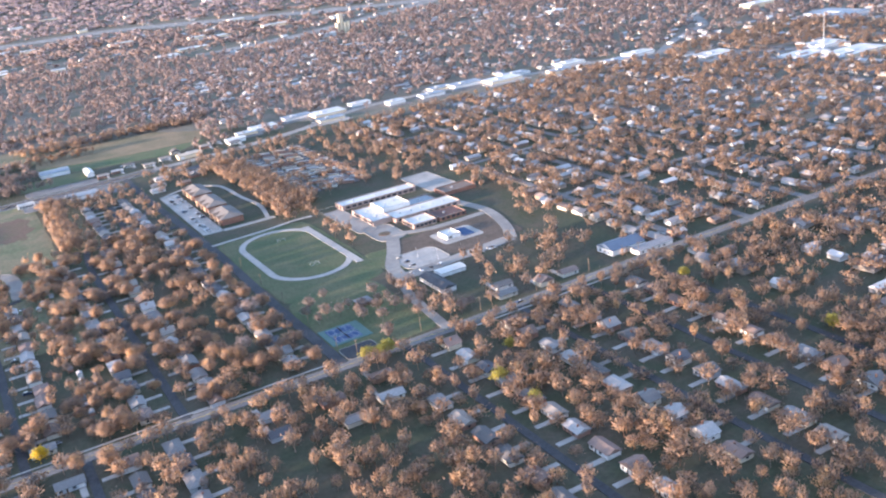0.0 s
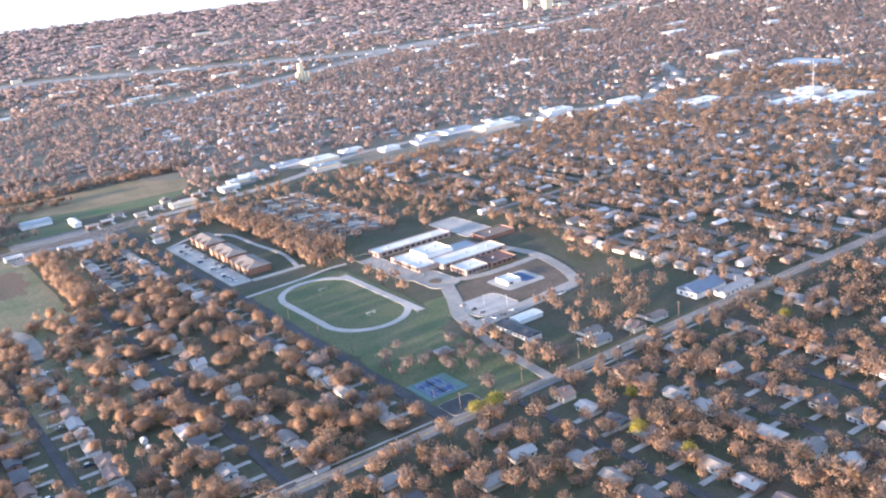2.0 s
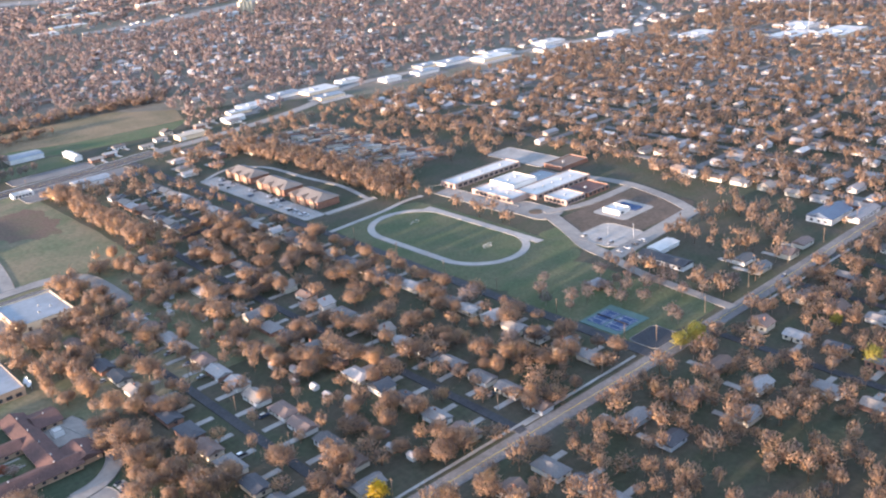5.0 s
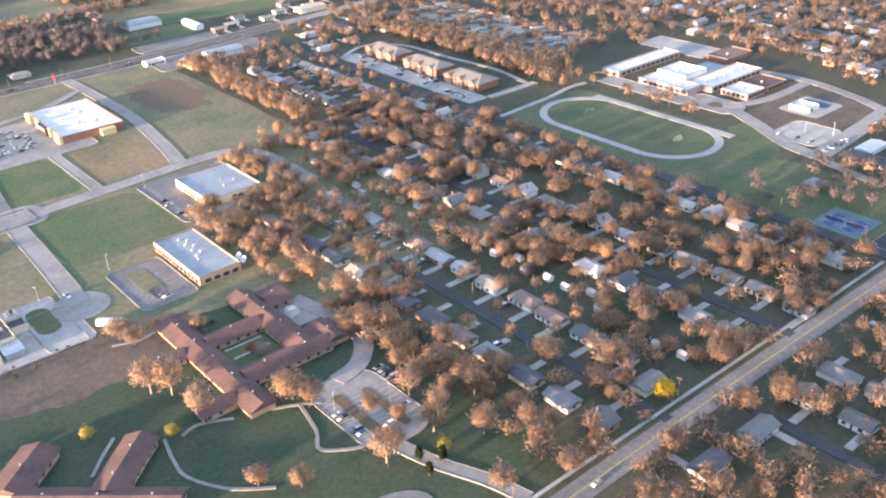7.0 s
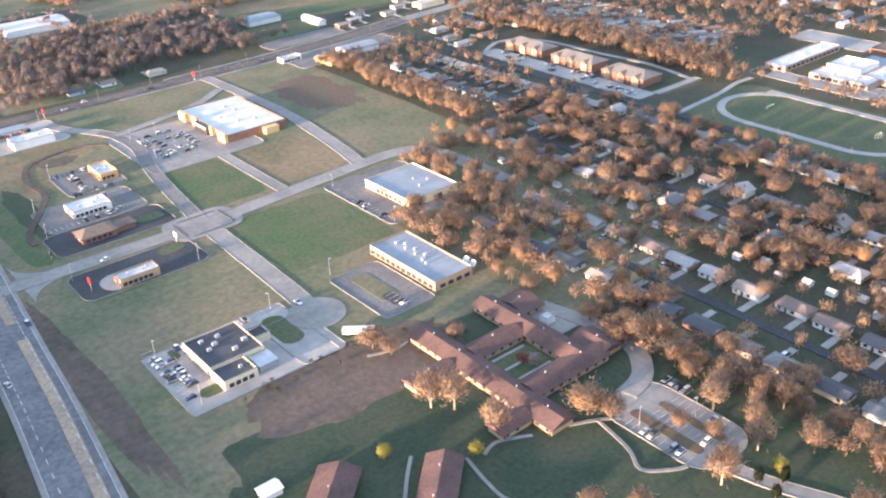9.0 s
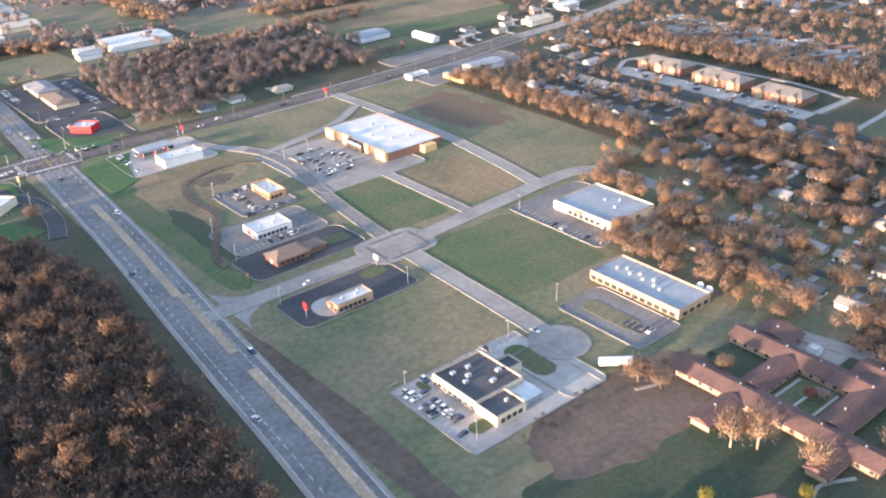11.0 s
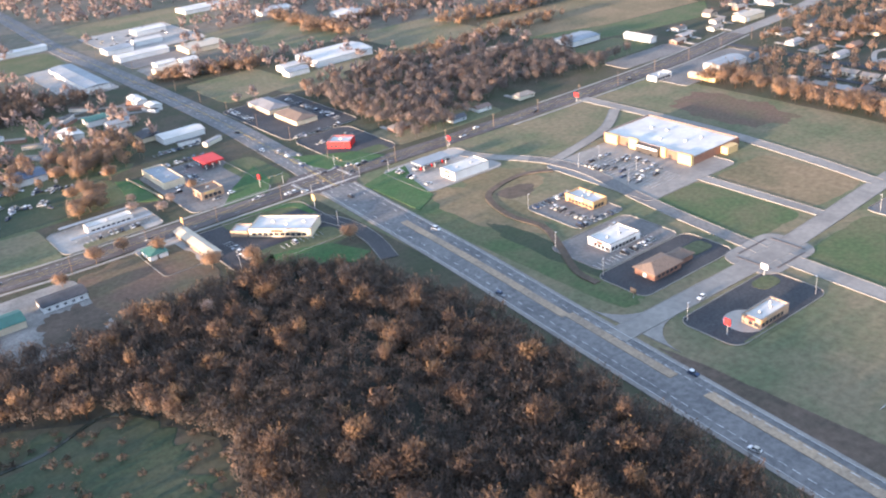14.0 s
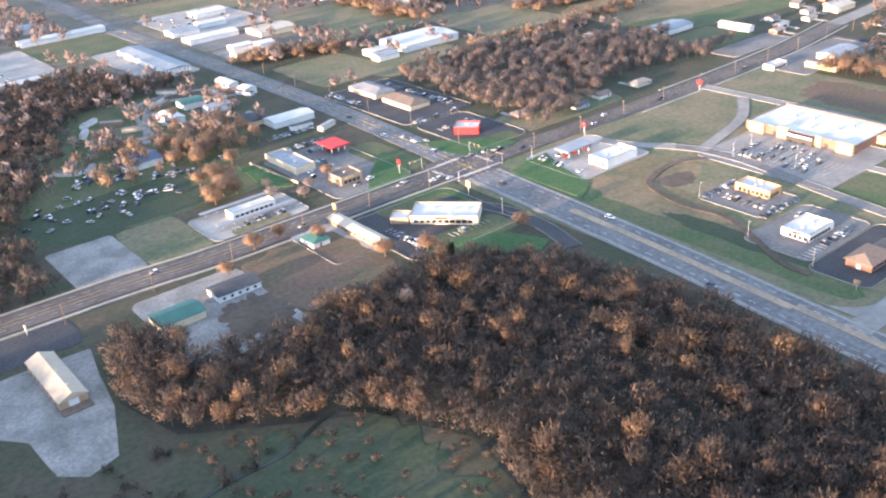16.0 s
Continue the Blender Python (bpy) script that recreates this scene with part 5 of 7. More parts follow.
# care home: low wings with red-brown roofs
def care_wing(x0, x1, y0, y1, along, e=3.2, rise=2.6):
    n = int(((y1 - y0) if along == "y" else (x1 - x0)) / 5)
    gabled("care_home_wing", "low brick care home wing with red-brown shingles", "care home", x0, x1, y0, y1, e, e + rise, along, M_TANBRICK, M_REDSHINGLE, 0, 1.0,
           [(s, 1.6 + 5 * k, 3.2 + 5 * k, 0.9, 2.2) for s in ("we" if along == "y" else "sn") for k in range(n)], [("w" if along == "y" else "s", 0.3, 1.3, 2.2)], group="care home wings", vents=max(1, n // 3))


care_wing(-127, -116, 588, 672, "y")
care_wing(-91, -80, 612, 672, "y")
care_wing(-116, -91, 640, 650, "x", 3.1)
care_wing(-116, -76, 606, 617, "x", 3.1)
care_wing(-79.6, -66, 608, 624, "y", 3.0)
care_wing(-148, -128, 641, 649, "x", 3.0, 2.2)
care_wing(-79, -68, 652, 668, "x", 3.0, 2.2)
care_wing(-142, -127.5, 598, 606, "x", 3.0, 2.2)
for cx, cy, length, width, turn in ((-205, 615, 24, 14, 43), (-176, 593, 30, 12, 43), (-191, 581, 58, 12, -42)):
    n = int(length / 5)
    ob = thing("care_home_wing", "low brick care home wing with red-brown shingles", "care home", pose(cx, cy, 0, 0, 0, turn), "care home wings")
    fill_house(ob, -length / 2, length / 2, -width / 2, width / 2, 3.2, 5.9, "x", M_TANBRICK, M_REDSHINGLE, 0, 1.0, [(s, 1.6 + 5 * k, 3.2 + 5 * k, 0.9, 2.2) for s in "sn" for k in range(n)], [("s", 0.3, 1.3, 2.2)], None, max(1, n // 3))
keep(-210, -60, 560, 675)
for y in (621, 629, 637):
    bm = bmesh.new()
    box(bm, -112, y - 0.6, 0, -94, y + 0.6, 0.6)
    setting("pavement", bm, M_CONCRETE, "pale courtyard path", "pavement")
slab("ground", rounded(-115, -92, 618, 639, 1), 0.05, M_LAWN, "green courtyard lawn", "ground")
flat_block("service_hut", "small white-roofed service hut", "hut", -76, -71, 641, 646, 3.4, M_WHITE, M_TPO)
gabled("storage_shed", "small white storage shed on the lawn", "shed", -223, -216, 629, 634.5, 2.6, 4.0, "x", M_WHITE, M_WHITE)

fence = thing("fence", "long low tan board fence behind the shops", "fence", pose(-321, 1176, 0, 0, 0, 4.5))
for k in range(17):
    bm = bmesh.new()
    box(bm, -0.06, -25.5 + 3 * k, 0.15, 0.06, -22.6 + 3 * k, 1.9)
    part("panel", bm, M_TANMETAL, fence)
    bm = bmesh.new()
    box(bm, -0.1, -25.65 + 3 * k, -0.1, 0.1, -25.5 + 3 * k, 2.0)
    part("post", bm, M_TIMBER, fence)


# ---- houses ----
def house_kind(width, depth, e, r, along, hip, garage, kind):
    """A small house about the origin, its front towards +x, its long side along y."""
    ob = thing("house", kind, "house", pose(0, 0, -500), "houses")
    x0, x1, y0, y1 = -depth / 2, depth / 2, -width / 2, width / 2
    wins = [("e", 1.2, 2.8, 0.9, 2.2), ("e", 7.6, 9.4, 0.9, 2.2), ("w", 2, 3.4, 0.9, 2.1), ("s", depth / 2 - 0.8, depth / 2 + 0.8, 0.9, 2.1)]
    doors = [("e", 4.6, 5.6, 2.2)]
    if garage:
        doors.append(("e", width - 3.4, width - 0.7, 2.3))
    fill_house(ob, x0, x1, y0, y1, e, r, along, M_SIDING, M_SHINGLE, hip, 0.6, wins, doors, (0.8, width * 0.2) if not garage else None)
    bm = bmesh.new()
    dy = width / 2 - 2.0
    box(bm, x1 + 0.1, dy - 1.7, 0.0, x1 + 11.0, dy + 1.7, 0.3)
    part("driveway", bm, M_CONCRETE, ob, "pale concrete driveway")
    return ob


HOUSES = [house_kind(14, 8, 2.8, 4.8, "y", 0, True, "small single-storey house with a gable roof and driveway"),
          house_kind(12, 8, 2.8, 4.6, "y", 0, False, "small single-storey house with a chimney and gable roof"),
          house_kind(15, 8.5, 2.8, 4.9, "y", 4.0, True, "long single-storey house with a hip roof and garage"),
          house_kind(11, 9, 3.4, 6.4, "x", 0, False, "narrow house with a steep front gable"),
          house_kind(13, 8, 2.8, 4.4, "y", 0, True, "low ranch house with a shallow gable roof")]
SPOTS = []


def put_house(x, y, face, rnd):
    m = pose(x, y, 0, 0, 0, face)
    copy_thing(HOUSES[int(rnd.integers(len(HOUSES)))], m)
    SPOTS.append((x, y))
    keep(x - 7, x + 7, y - 7, y + 7)


def row(x, y0, y1, step, face, rnd):
    y = y0
    while y < y1:
        yy = y + rnd.uniform(-1.5, 1.5)
        if bool(clear_of(x, yy, 2.0)):
            put_house(x + rnd.uniform(-1, 1), yy, face + rnd.choice([0, 0, 0, 180]) * 0, rnd)
        y += step


hr = np.random.default_rng(11)
NORTH_SIDE = [(168, 1140), (186, 1160), (205, 1135), (228, 1150), (246, 1172), (262, 1148), (284, 1166), (150, 1132), (300, 1180), (318, 1150)]
row(-30, 495, 735, 19.6, 0, hr)
row(10, 517, 745, 19.8, 180, hr)
row(57, 495, 830, 20.5, 0, hr)
row(96, 487, 830, 19.5, 180, hr)
row(147, 499, 840, 17.5, 0, hr)
row(106, 866, 990, 17, 0, hr)
row(144, 866, 990, 17, 180, hr)
put_house(2, 497, 90, hr)
for x, y in ((184, 1000), (190, 1022), (215, 1006), (232, 1030), (200, 1050), (240, 1060), (265, 1075), (225, 1078), (262, 1012), (285, 1050)):
    put_house(x, y, 90, hr)
for x, y in NORTH_SIDE:
    put_house(x, y, -90, hr)
put_house(-107, 1122, 90, hr)
put_house(-145, 1140, 90, hr)
put_house(-80, 1126, 90, hr)
put_house(-40, 1124, 90, hr)
put_house(9, 451, -90, hr)
put_house(-20, 452, 90, hr)
row(40, 250, 460, 20, 180, hr)
row(62, 250, 460, 20, 0, hr)
for x, y in ((115, 446), (112, 424), (148, 438), (182, 445), (176, 420), (150, 410)):
    put_house(x, y, 90, hr)
row(233, 262, 452, 21, 180, hr)
row(276, 262, 452, 21, 0, hr)
row(318, 245, 450, 20, 180, hr)
row(372, 245, 450, 20, 180, hr)
row(193, 262, 400, 22, 0, hr)
for x, y in ((300, 492), (306, 506), (330, 490), (352, 492), (455, 494)):
    put_house(x, y, 90, hr)
row(NE_STREETS[0] - 18, 500, 640, 22, 0, hr)
# mobile homes in rows behind the apartments
home = thing("mobile_home", "long narrow pale mobile home", "mobile home", pose(0, 0, -500), "mobile homes")
fill_house(home, -2.2, 2.2, -8, 8, 2.9, 3.6, "y", M_SIDING, M_SHINGLE, 0, 0.15, [("e", 2, 3.4, 1, 2), ("e", 9, 10.4, 1, 2)], [("e", 6, 6.9, 2.1)])
for x in (300, 322, 341, 361):
    y = 850
    while y < 1060:
        copy_thing(home, pose(x + hr.uniform(-1, 1), y, 0, 0, 0, 62 + hr.uniform(-3, 3)))
        keep(x - 6, x + 6, y - 5, y + 5)
        y += 12.5
for x, y in ((-365, 1366), (-353, 1353), (-336, 1364), (-347, 1327), (-306, 1379), (-308, 1366), (-290, 1397), (-251, 1384), (-254, 1359), (-249, 1343), (-273, 1284), (-262, 1239), (-250, 1225), (-354, 1299), (-400, 1268), (-412, 1275), (-376, 1345), (-322, 1340)):
    copy_thing(home, pose(x, y, 0, 0, 0, hr.uniform(0, 180)))
    keep(x - 9, x + 9, y - 9, y + 9)
for k in range(14):
    copy_thing(home, pose(-40 + k * 7.5, 1248 - (k % 2) * 2, 0, 0, 0, 15))
    keep(-45 + k * 7.5, -35 + k * 7.5, 1240, 1256)
for x in (300, 341):
    road([(x + 10.5, 845), (x + 10.5, 1065)], 6, M_OLDASPHALT, "narrow lane between mobile homes", 0.06)
for i in range(26):
    x, y = 33 + hr.uniform(-9, 9), 500 + i * 12
    if bool(clear_of(x, y, 3)):
        s = gabled("garden_shed", "small pale garden shed in a back yard", "shed", x - 1.6, x + 1.6, y - 2.2, y + 2.2, 2.2, 3.2, "y", M_SIDING, M_FARROOF, over=0.2, group="garden sheds")
for ob in HOUSES + [home]:
    for o in (*ob.children_recursive, ob):
        bpy.data.objects.remove(o)


def far_houses(n, seed, poly, rows=()):
    """Distant small houses, each an uneven block with a gable roof; rows: the streets that they line."""
    r = np.random.default_rng(seed)
    wall_v, wall_f, roof_v, roof_f = [], [], [], []
    x = r.uniform(min(p[0] for p in poly), max(p[0] for p in poly), n)
    y = r.uniform(min(p[1] for p in poly), max(p[1] for p in poly), n)
    if rows:
        x = r.choice(rows, n) + r.choice([-18, 18], n) + r.uniform(-2, 2, n)
        y = np.round(y / 19) * 19 + r.uniform(-2, 2, n)
        spots = sorted(set(zip(np.round(x / 8).astype(int).tolist(), np.round(y / 19).astype(int).tolist())))
        x, y = np.array([a * 8.0 for a, b in spots]) + r.uniform(-2, 2, len(spots)), np.array([b * 19.0 for a, b in spots]) + r.uniform(-2, 2, len(spots))
    ok = within(poly, x, y) & clear_of(x, y, 6)
    for q in zip(x[ok], y[ok]):
        if len(CLEAR) < 1500:
            keep(q[0] - 5, q[0] + 5, q[1] - 5, q[1] + 5)
    for px, py in zip(x[ok], y[ok]):
        z = float(height(px, py))
        w, d, e, t = r.uniform(10, 16), r.uniform(7, 9.5), r.uniform(2.8, 4), r.choice([0, 90]) + r.uniform(-4, 4)
        c, s = math.cos(radians(t)), math.sin(radians(t))
        pt = lambda u, v, h: (px + c * u - s * v, py + s * u + c * v, z + h)
        b = len(wall_v)
        wall_v += [pt(u, v, h) for h in (-1, e) for u, v in ((-w / 2, -d / 2), (w / 2, -d / 2), (w / 2, d / 2), (-w / 2, d / 2))]
        wall_f += [(b, b + 1, b + 5, b + 4), (b + 1, b + 2, b + 6, b + 5), (b + 2, b + 3, b + 7, b + 6), (b + 3, b, b + 4, b + 7)]
        b = len(roof_v)
        roof_v += [pt(u, v, e) for u, v in ((-w / 2 - .5, -d / 2 - .5), (w / 2 + .5, -d / 2 - .5), (w / 2 + .5, d / 2 + .5), (-w / 2 - .5, d / 2 + .5))] + [pt(-w / 2 - .5, 0, e + 2), pt(w / 2 + .5, 0, e + 2)]
        roof_f += [(b, b + 1, b + 5, b + 4), (b + 2, b + 3, b + 4, b + 5), (b + 1, b + 2, b + 5), (b + 3, b, b + 4)]
    for name, v, f, m, lab in (("far_house_walls", wall_v, wall_f, M_FARWALL, "pale walls of many far houses"), ("far_house_roofs", roof_v, roof_f, M_FARROOF, "grey roofs of many far houses")):
        me = bpy.data.meshes.new(name)
        me.from_pydata(v, [], f)
        me.materials.append(m)
        tagged(new(name, me), lab, "houses", kind="stuff")


far_houses(1500, 20, [(440, 490), (1300, 490), (1300, 1000), (900, 1090), (440, 1090)], NE_STREETS)
far_houses(1500, 21, [(1310, 490), (1500, 300), (2100, 1300), (1200, 2100), (780, 1800), (720, 1200)])
far_houses(700, 22, [(330, 1300), (700, 1240), (900, 1900), (600, 2100), (200, 1500)])
far_houses(2300, 23, [(1500, 300), (2900, 900), (3200, 2700), (900, 3400), (-300, 2600), (500, 2100), (1400, 2000)])
far_houses(420, 24, [(410, 60), (1400, 60), (1400, 470), (420, 470)])
far_houses(120, 25, [(-900, 1400), (-320, 1400), (-300, 2300), (-900, 2300)])
far_houses(60, 26, [(-620, 1240), (-470, 1240), (-470, 1400), (-620, 1400)])

# far strip of shops, warehouses and towers
def far_block(name, label, x, y, w, d, h, wall, roof):
    z = float(height(x, y))
    ob = thing(name, label, name.replace("_", " "), pose(x, y, z), "far commercial buildings")
    bm = bmesh.new()
    box(bm, -w / 2, -d / 2, -2, w / 2, d / 2, h)
    part("wall", bm, wall, ob)
    bm = bmesh.new()
    box(bm, -w / 2 - 0.3, -d / 2 - 0.3, h, w / 2 + 0.3, d / 2 + 0.3, h + 0.5)
    part("roof", bm, roof, ob)
    bm = bmesh.new()
    box(bm, -w * 0.2, -d * 0.2, h + 0.5, -w * 0.05, d * 0.1, h + 2.0)
    part("roof_unit", bm, M_METAL, ob)
    keep(x - w / 2 - 14, x + w / 2 + 6, y - d / 2 - 14, y + d / 2 + 6)


fr = np.random.default_rng(31)
SHOPS = [(375, 1205, 40, 25), (347, 1190, 30, 16), (431, 1222, 46, 24), (470, 1205, 52, 34), (456, 1160, 40, 20), (525, 1215, 34, 18), (560, 1170, 28, 20), (616, 1165, 40, 22), (650, 1200, 40, 24), (685, 1185, 55, 30),
         (734, 1160, 60, 34), (770, 1178, 44, 26), (817, 1128, 40, 24), (860, 1165, 50, 30), (905, 1105, 44, 30), (960, 1120, 50, 30), (1000, 1000, 60, 36), (1048, 880, 70, 40), (1090, 830, 80, 46), (1120, 905, 50, 40), (1360, 1078, 70, 92),
         (1180, 760, 60, 40), (1240, 690, 70, 40), (1330, 620, 80, 50), (1400, 560, 60, 40), (1500, 700, 140, 70), (1702, 980, 110, 165), (1560, 520, 80, 60)]
for x, y, w, d in SHOPS:
    lot(x - w * 0.62, x + w * 0.58, y - d * 0.5 - 13, y + d * 0.55, M_CONCRETE if fr.random() < 0.6 else M_OLDASPHALT, "pale car park of a far shop", 1.0)
    far_block("shop", "pale flat-roofed shop on the far main road", x, y, w * 0.9, d * 0.9, fr.uniform(3, 4.6), M_CREAM if fr.random() < 0.5 else M_WHITE, M_TPO if fr.random() < 0.6 else M_GREYROOF)
for k in range(60):
    a, d = fr.uniform(5, 62), fr.uniform(1900, 3900)
    x, y = MID[0] + d * math.sin(radians(a)), MID[1] + d * math.cos(radians(a))
    far_block("warehouse", "pale far warehouse among trees", x, y, fr.uniform(25, 80), fr.uniform(18, 40), fr.uniform(5, 8), M_CREAM if fr.random() < 0.6 else M_WHITE, M_TPO)
for x, y, w, h in ((2180, 2700, 30, 34), (2230, 2760, 40, 30), (2700, 2050, 40, 26), (2810, 2110, 40, 28), (2150, 2770, 24, 30), (2760, 2000, 50, 16)):
    far_block("tower_block", "tall cream far tower block", x, y, w, w * 0.7, h, M_CREAM, M_TPO)
elevator = thing("grain_elevator", "tall cream grain elevator with silos", "grain elevator", pose(862, 2058, 0))
for k in range(4):
    bm = bmesh.new()
    tube(bm, (k * 9, 0, -1), (k * 9, 0, 26), 4.4, 4.4, 14)
    part("silo", bm, M_CREAM, elevator)
bm = bmesh.new()
box(bm, 4, -5, 26, 14, 5, 46)
part("head_house", bm, M_CREAM, elevator)
bm = bmesh.new()
box(bm, -46, -10, -1, -8, 10, 9)
part("shed", bm, M_WHITE, elevator)
mast = thing("radio_mast", "thin lattice radio mast", "mast", pose(1075, 870, 0))
bm = bmesh.new()
tube(bm, (0, 0, 0), (0, 0, 55), 0.8, 0.4, 4)
part("mast", bm, M_METAL, mast)


def far_band(pts, w, material, label):
    """A broad pale band over the far ground, following its rise."""
    bm = bmesh.new()
    line = smooth_line(pts, 24)
    rows = []
    for i, p in enumerate(line):
        a, b = Vector(line[max(i - 1, 0)]), Vector(line[min(i + 1, len(line) - 1)])
        d = (b - a).normalized()
        wob = w * (1 + 0.5 * noise.noise((p[0] / 90, p[1] / 90, 3.0)))
        l, r = (p[0] - d.y * wob / 2, p[1] + d.x * wob / 2), (p[0] + d.y * wob / 2, p[1] - d.x * wob / 2)
        rows.append([bm.verts.new((*l, float(height(*l)) + 1.2)), bm.verts.new((*r, float(height(*r)) + 1.2))])
    for a, b in zip(rows, rows[1:]):
        bm.faces.new((a[0], a[1], b[1], b[0]))
    for p in line[::6]:
        keep(p[0] - w * 0.9, p[0] + w * 0.9, p[1] - w * 0.9, p[1] + w * 0.9)
    setting("ground", bm, material, label, "ground")


far_band([(-100, 3350), (217, 3230), (554, 3150), (844, 2900), (1236, 2520), (1500, 2420)], 95, M_GRAVEL, "pale far rail yard")
far_band([(560, 2140), (806, 2172), (1150, 2330), (1480, 2480), (1923, 2366), (2500, 2500)], 62, M_GRAVEL, "pale far rail siding")
far_band([(1500, 2420), (2000, 2500), (2700, 2300)], 40, M_GRAVEL, "pale far highway")
far_band([(980, 1090), (1060, 1150), (1130, 1190), (1210, 1235), (1280, 1330)], 16, M_STREET, "pale road winding into far trees")


# ---- trees ----
def twig_template(n, r, seed, width, length, low=0.2, upright=0.6):
    """Twigs of a crown about 10 plan units high and r in radius, in sprays that fan out from a fork, and a thin trunk,
    as triangles (k, 3, 3).
    """
    g = np.random.default_rng(seed)
    mid, half = 10 * (low + (1 - low) * 0.56), 10 * (1 - low) * 0.44
    fork = np.array([0.0, 0.0, 10 * low + 1.2])
    # the sprays' middles, spread over the crown, wider above than below
    m = max(5, min(26, n // 9))
    k = np.arange(m) + 0.5
    lift, turn = 1 - 1.72 * k / m, k * 2.39996 + g.normal(0, 0.25, m)
    flat = np.sqrt(np.clip(1 - lift ** 2, 0, 1))
    reach = g.uniform(0.5, 0.92, m)
    mids = np.stack([np.cos(turn) * flat * reach * r, np.sin(turn) * flat * reach * r, mid + lift * reach * half], 1)
    own = g.integers(m, size=n)
    size = g.uniform(0.75, 1.25, m)[own][:, None] * (26 / max(m, 9)) ** 0.33
    p = mids[own] + g.normal(size=(n, 3)) * np.array([r * 0.2, r * 0.2, half * 0.24]) * size
    loose = g.random(n) < 0.45
    d = g.normal(size=(n, 3))
    d *= (g.uniform(0.15, 1.0, n) ** 0.45 / np.linalg.norm(d, axis=1))[:, None]
    p[loose] = (np.array([0, 0, mid]) + d * np.array([r, r, half]) * 0.95)[loose]
    way = p - fork
    way /= np.linalg.norm(way, axis=1)[:, None] + 1e-6
    way = way + np.array([0, 0, upright * 0.35]) + g.normal(size=(n, 3)) * 0.45
    way /= np.linalg.norm(way, axis=1)[:, None]
    side = np.cross(way, g.normal(size=(n, 3)))
    side /= np.linalg.norm(side, axis=1)[:, None]
    ln, wd = g.uniform(0.6, 1.3, n)[:, None] * length, g.uniform(0.6, 1.4, n)[:, None] * width
    t = np.stack([p - way * ln * 0.5 + side * wd * 0.5, p - way * ln * 0.5 - side * wd * 0.5, p + way * ln * 0.5], 1)
    trunk = []
    for k in range(3):
        a, b = 2 * math.pi * k / 3, 2 * math.pi * (k + 1) / 3
        trunk.append([[0.22 * math.cos(a), 0.22 * math.sin(a), -0.3], [0.22 * math.cos(b), 0.22 * math.sin(b), -0.3], [0, 0, mid]])
    for k in range(min(m, 6)):
        e = mids[k * m // min(m, 6)]
        a = math.atan2(e[1], e[0])
        s = np.array([-math.sin(a), math.cos(a), 0.0])
        q = fork * np.array([1, 1, g.uniform(0.75, 1.2)])
        trunk.append([q + s * 0.13, q - s * 0.13, e])
    t = np.concatenate([t, np.array(trunk)])
    out = (t.mean(axis=1) - np.array([0, 0, mid - half * 0.35])) / np.array([r, r, half])
    out = out / (np.linalg.norm(out, axis=1)[:, None] + 1e-6) + g.normal(size=(len(t), 3)) * 0.22
    out /= np.linalg.norm(out, axis=1)[:, None]
    face = np.cross(t[:, 1] - t[:, 0], t[:, 2] - t[:, 0])
    back = (face * out).sum(axis=1) < 0
    t[back] = t[back][:, ::-1]
    return t, out


def plant(name, label, x, y, hgt, rad, templates, material, seed):
    """Many trees as one object: each a turned and scaled template."""
    g = np.random.default_rng(seed)
    out, ways = [], []
    pick = g.integers(len(templates), size=len(x))
    for k, (t, w) in enumerate(templates):
        s = pick == k
        if not s.any():
            continue
        a = g.uniform(0, 6.28, s.sum())
        c, n = np.cos(a)[:, None, None], np.sin(a)[:, None, None]
        sr, sh = (rad[s] / 4.0)[:, None, None], (hgt[s] / 10.0)[:, None, None]
        tx, ty, tz = t[None, ..., 0] * sr, t[None, ..., 1] * sr, t[None, ..., 2] * sh
        out.append(np.stack([c * tx - n * ty + x[s][:, None, None], n * tx + c * ty + y[s][:, None, None], tz + height(x[s], y[s])[:, None, None]], -1).reshape(-1, 3, 3))
        c, n = c[..., 0], n[..., 0]
        ways.append(np.stack([c * w[None, :, 0] - n * w[None, :, 1], n * w[None, :, 0] + c * w[None, :, 1], np.broadcast_to(w[None, :, 2], (len(a), len(w)))], -1).reshape(-1, 3))
    return tagged(new(name, mesh_tris(name, np.concatenate(out), material, np.concatenate(ways))), label, "trees", kind="stuff")


def scatter(x0, x1, y0, y1, step, share, seed, poly=None, margin=1.5):
    g = np.random.default_rng(seed)
    x, y = np.meshgrid(np.arange(x0, x1, step), np.arange(y0, y1, step))
    x, y = x.ravel() + g.uniform(-0.48, 0.48, x.size) * step, y.ravel() + g.uniform(-0.48, 0.48, y.size) * step
    clump = np.array([noise.noise((a / 45, b / 45, seed)) for a, b in zip(x, y)])
    ok = clear_of(x, y, margin) & (g.random(x.size) < share + 0.45 * clump)
    if poly:
        ok &= within(poly, x, y)
    return x[ok], y[ok]


NEAR = [twig_template(420, 4.0, 100 + k, 0.36, 1.2) for k in range(8)]
WOODT = [twig_template(165, 4.0, 120 + k, 0.42, 1.6, 0.15, 0.9) for k in range(8)]
YARD = [twig_template(220, 4.0, 150 + k, 0.62, 1.35) for k in range(8)]
MIDT = [twig_template(84, 4.0, 200 + k, 1.1, 1.9) for k in range(8)]
THICK = [twig_template(125, 4.0, 250 + k, 0.7, 1.5) for k in range(6)]
FART = [twig_template(30, 4.0, 300 + k, 1.9, 3.2, 0.12) for k in range(8)]
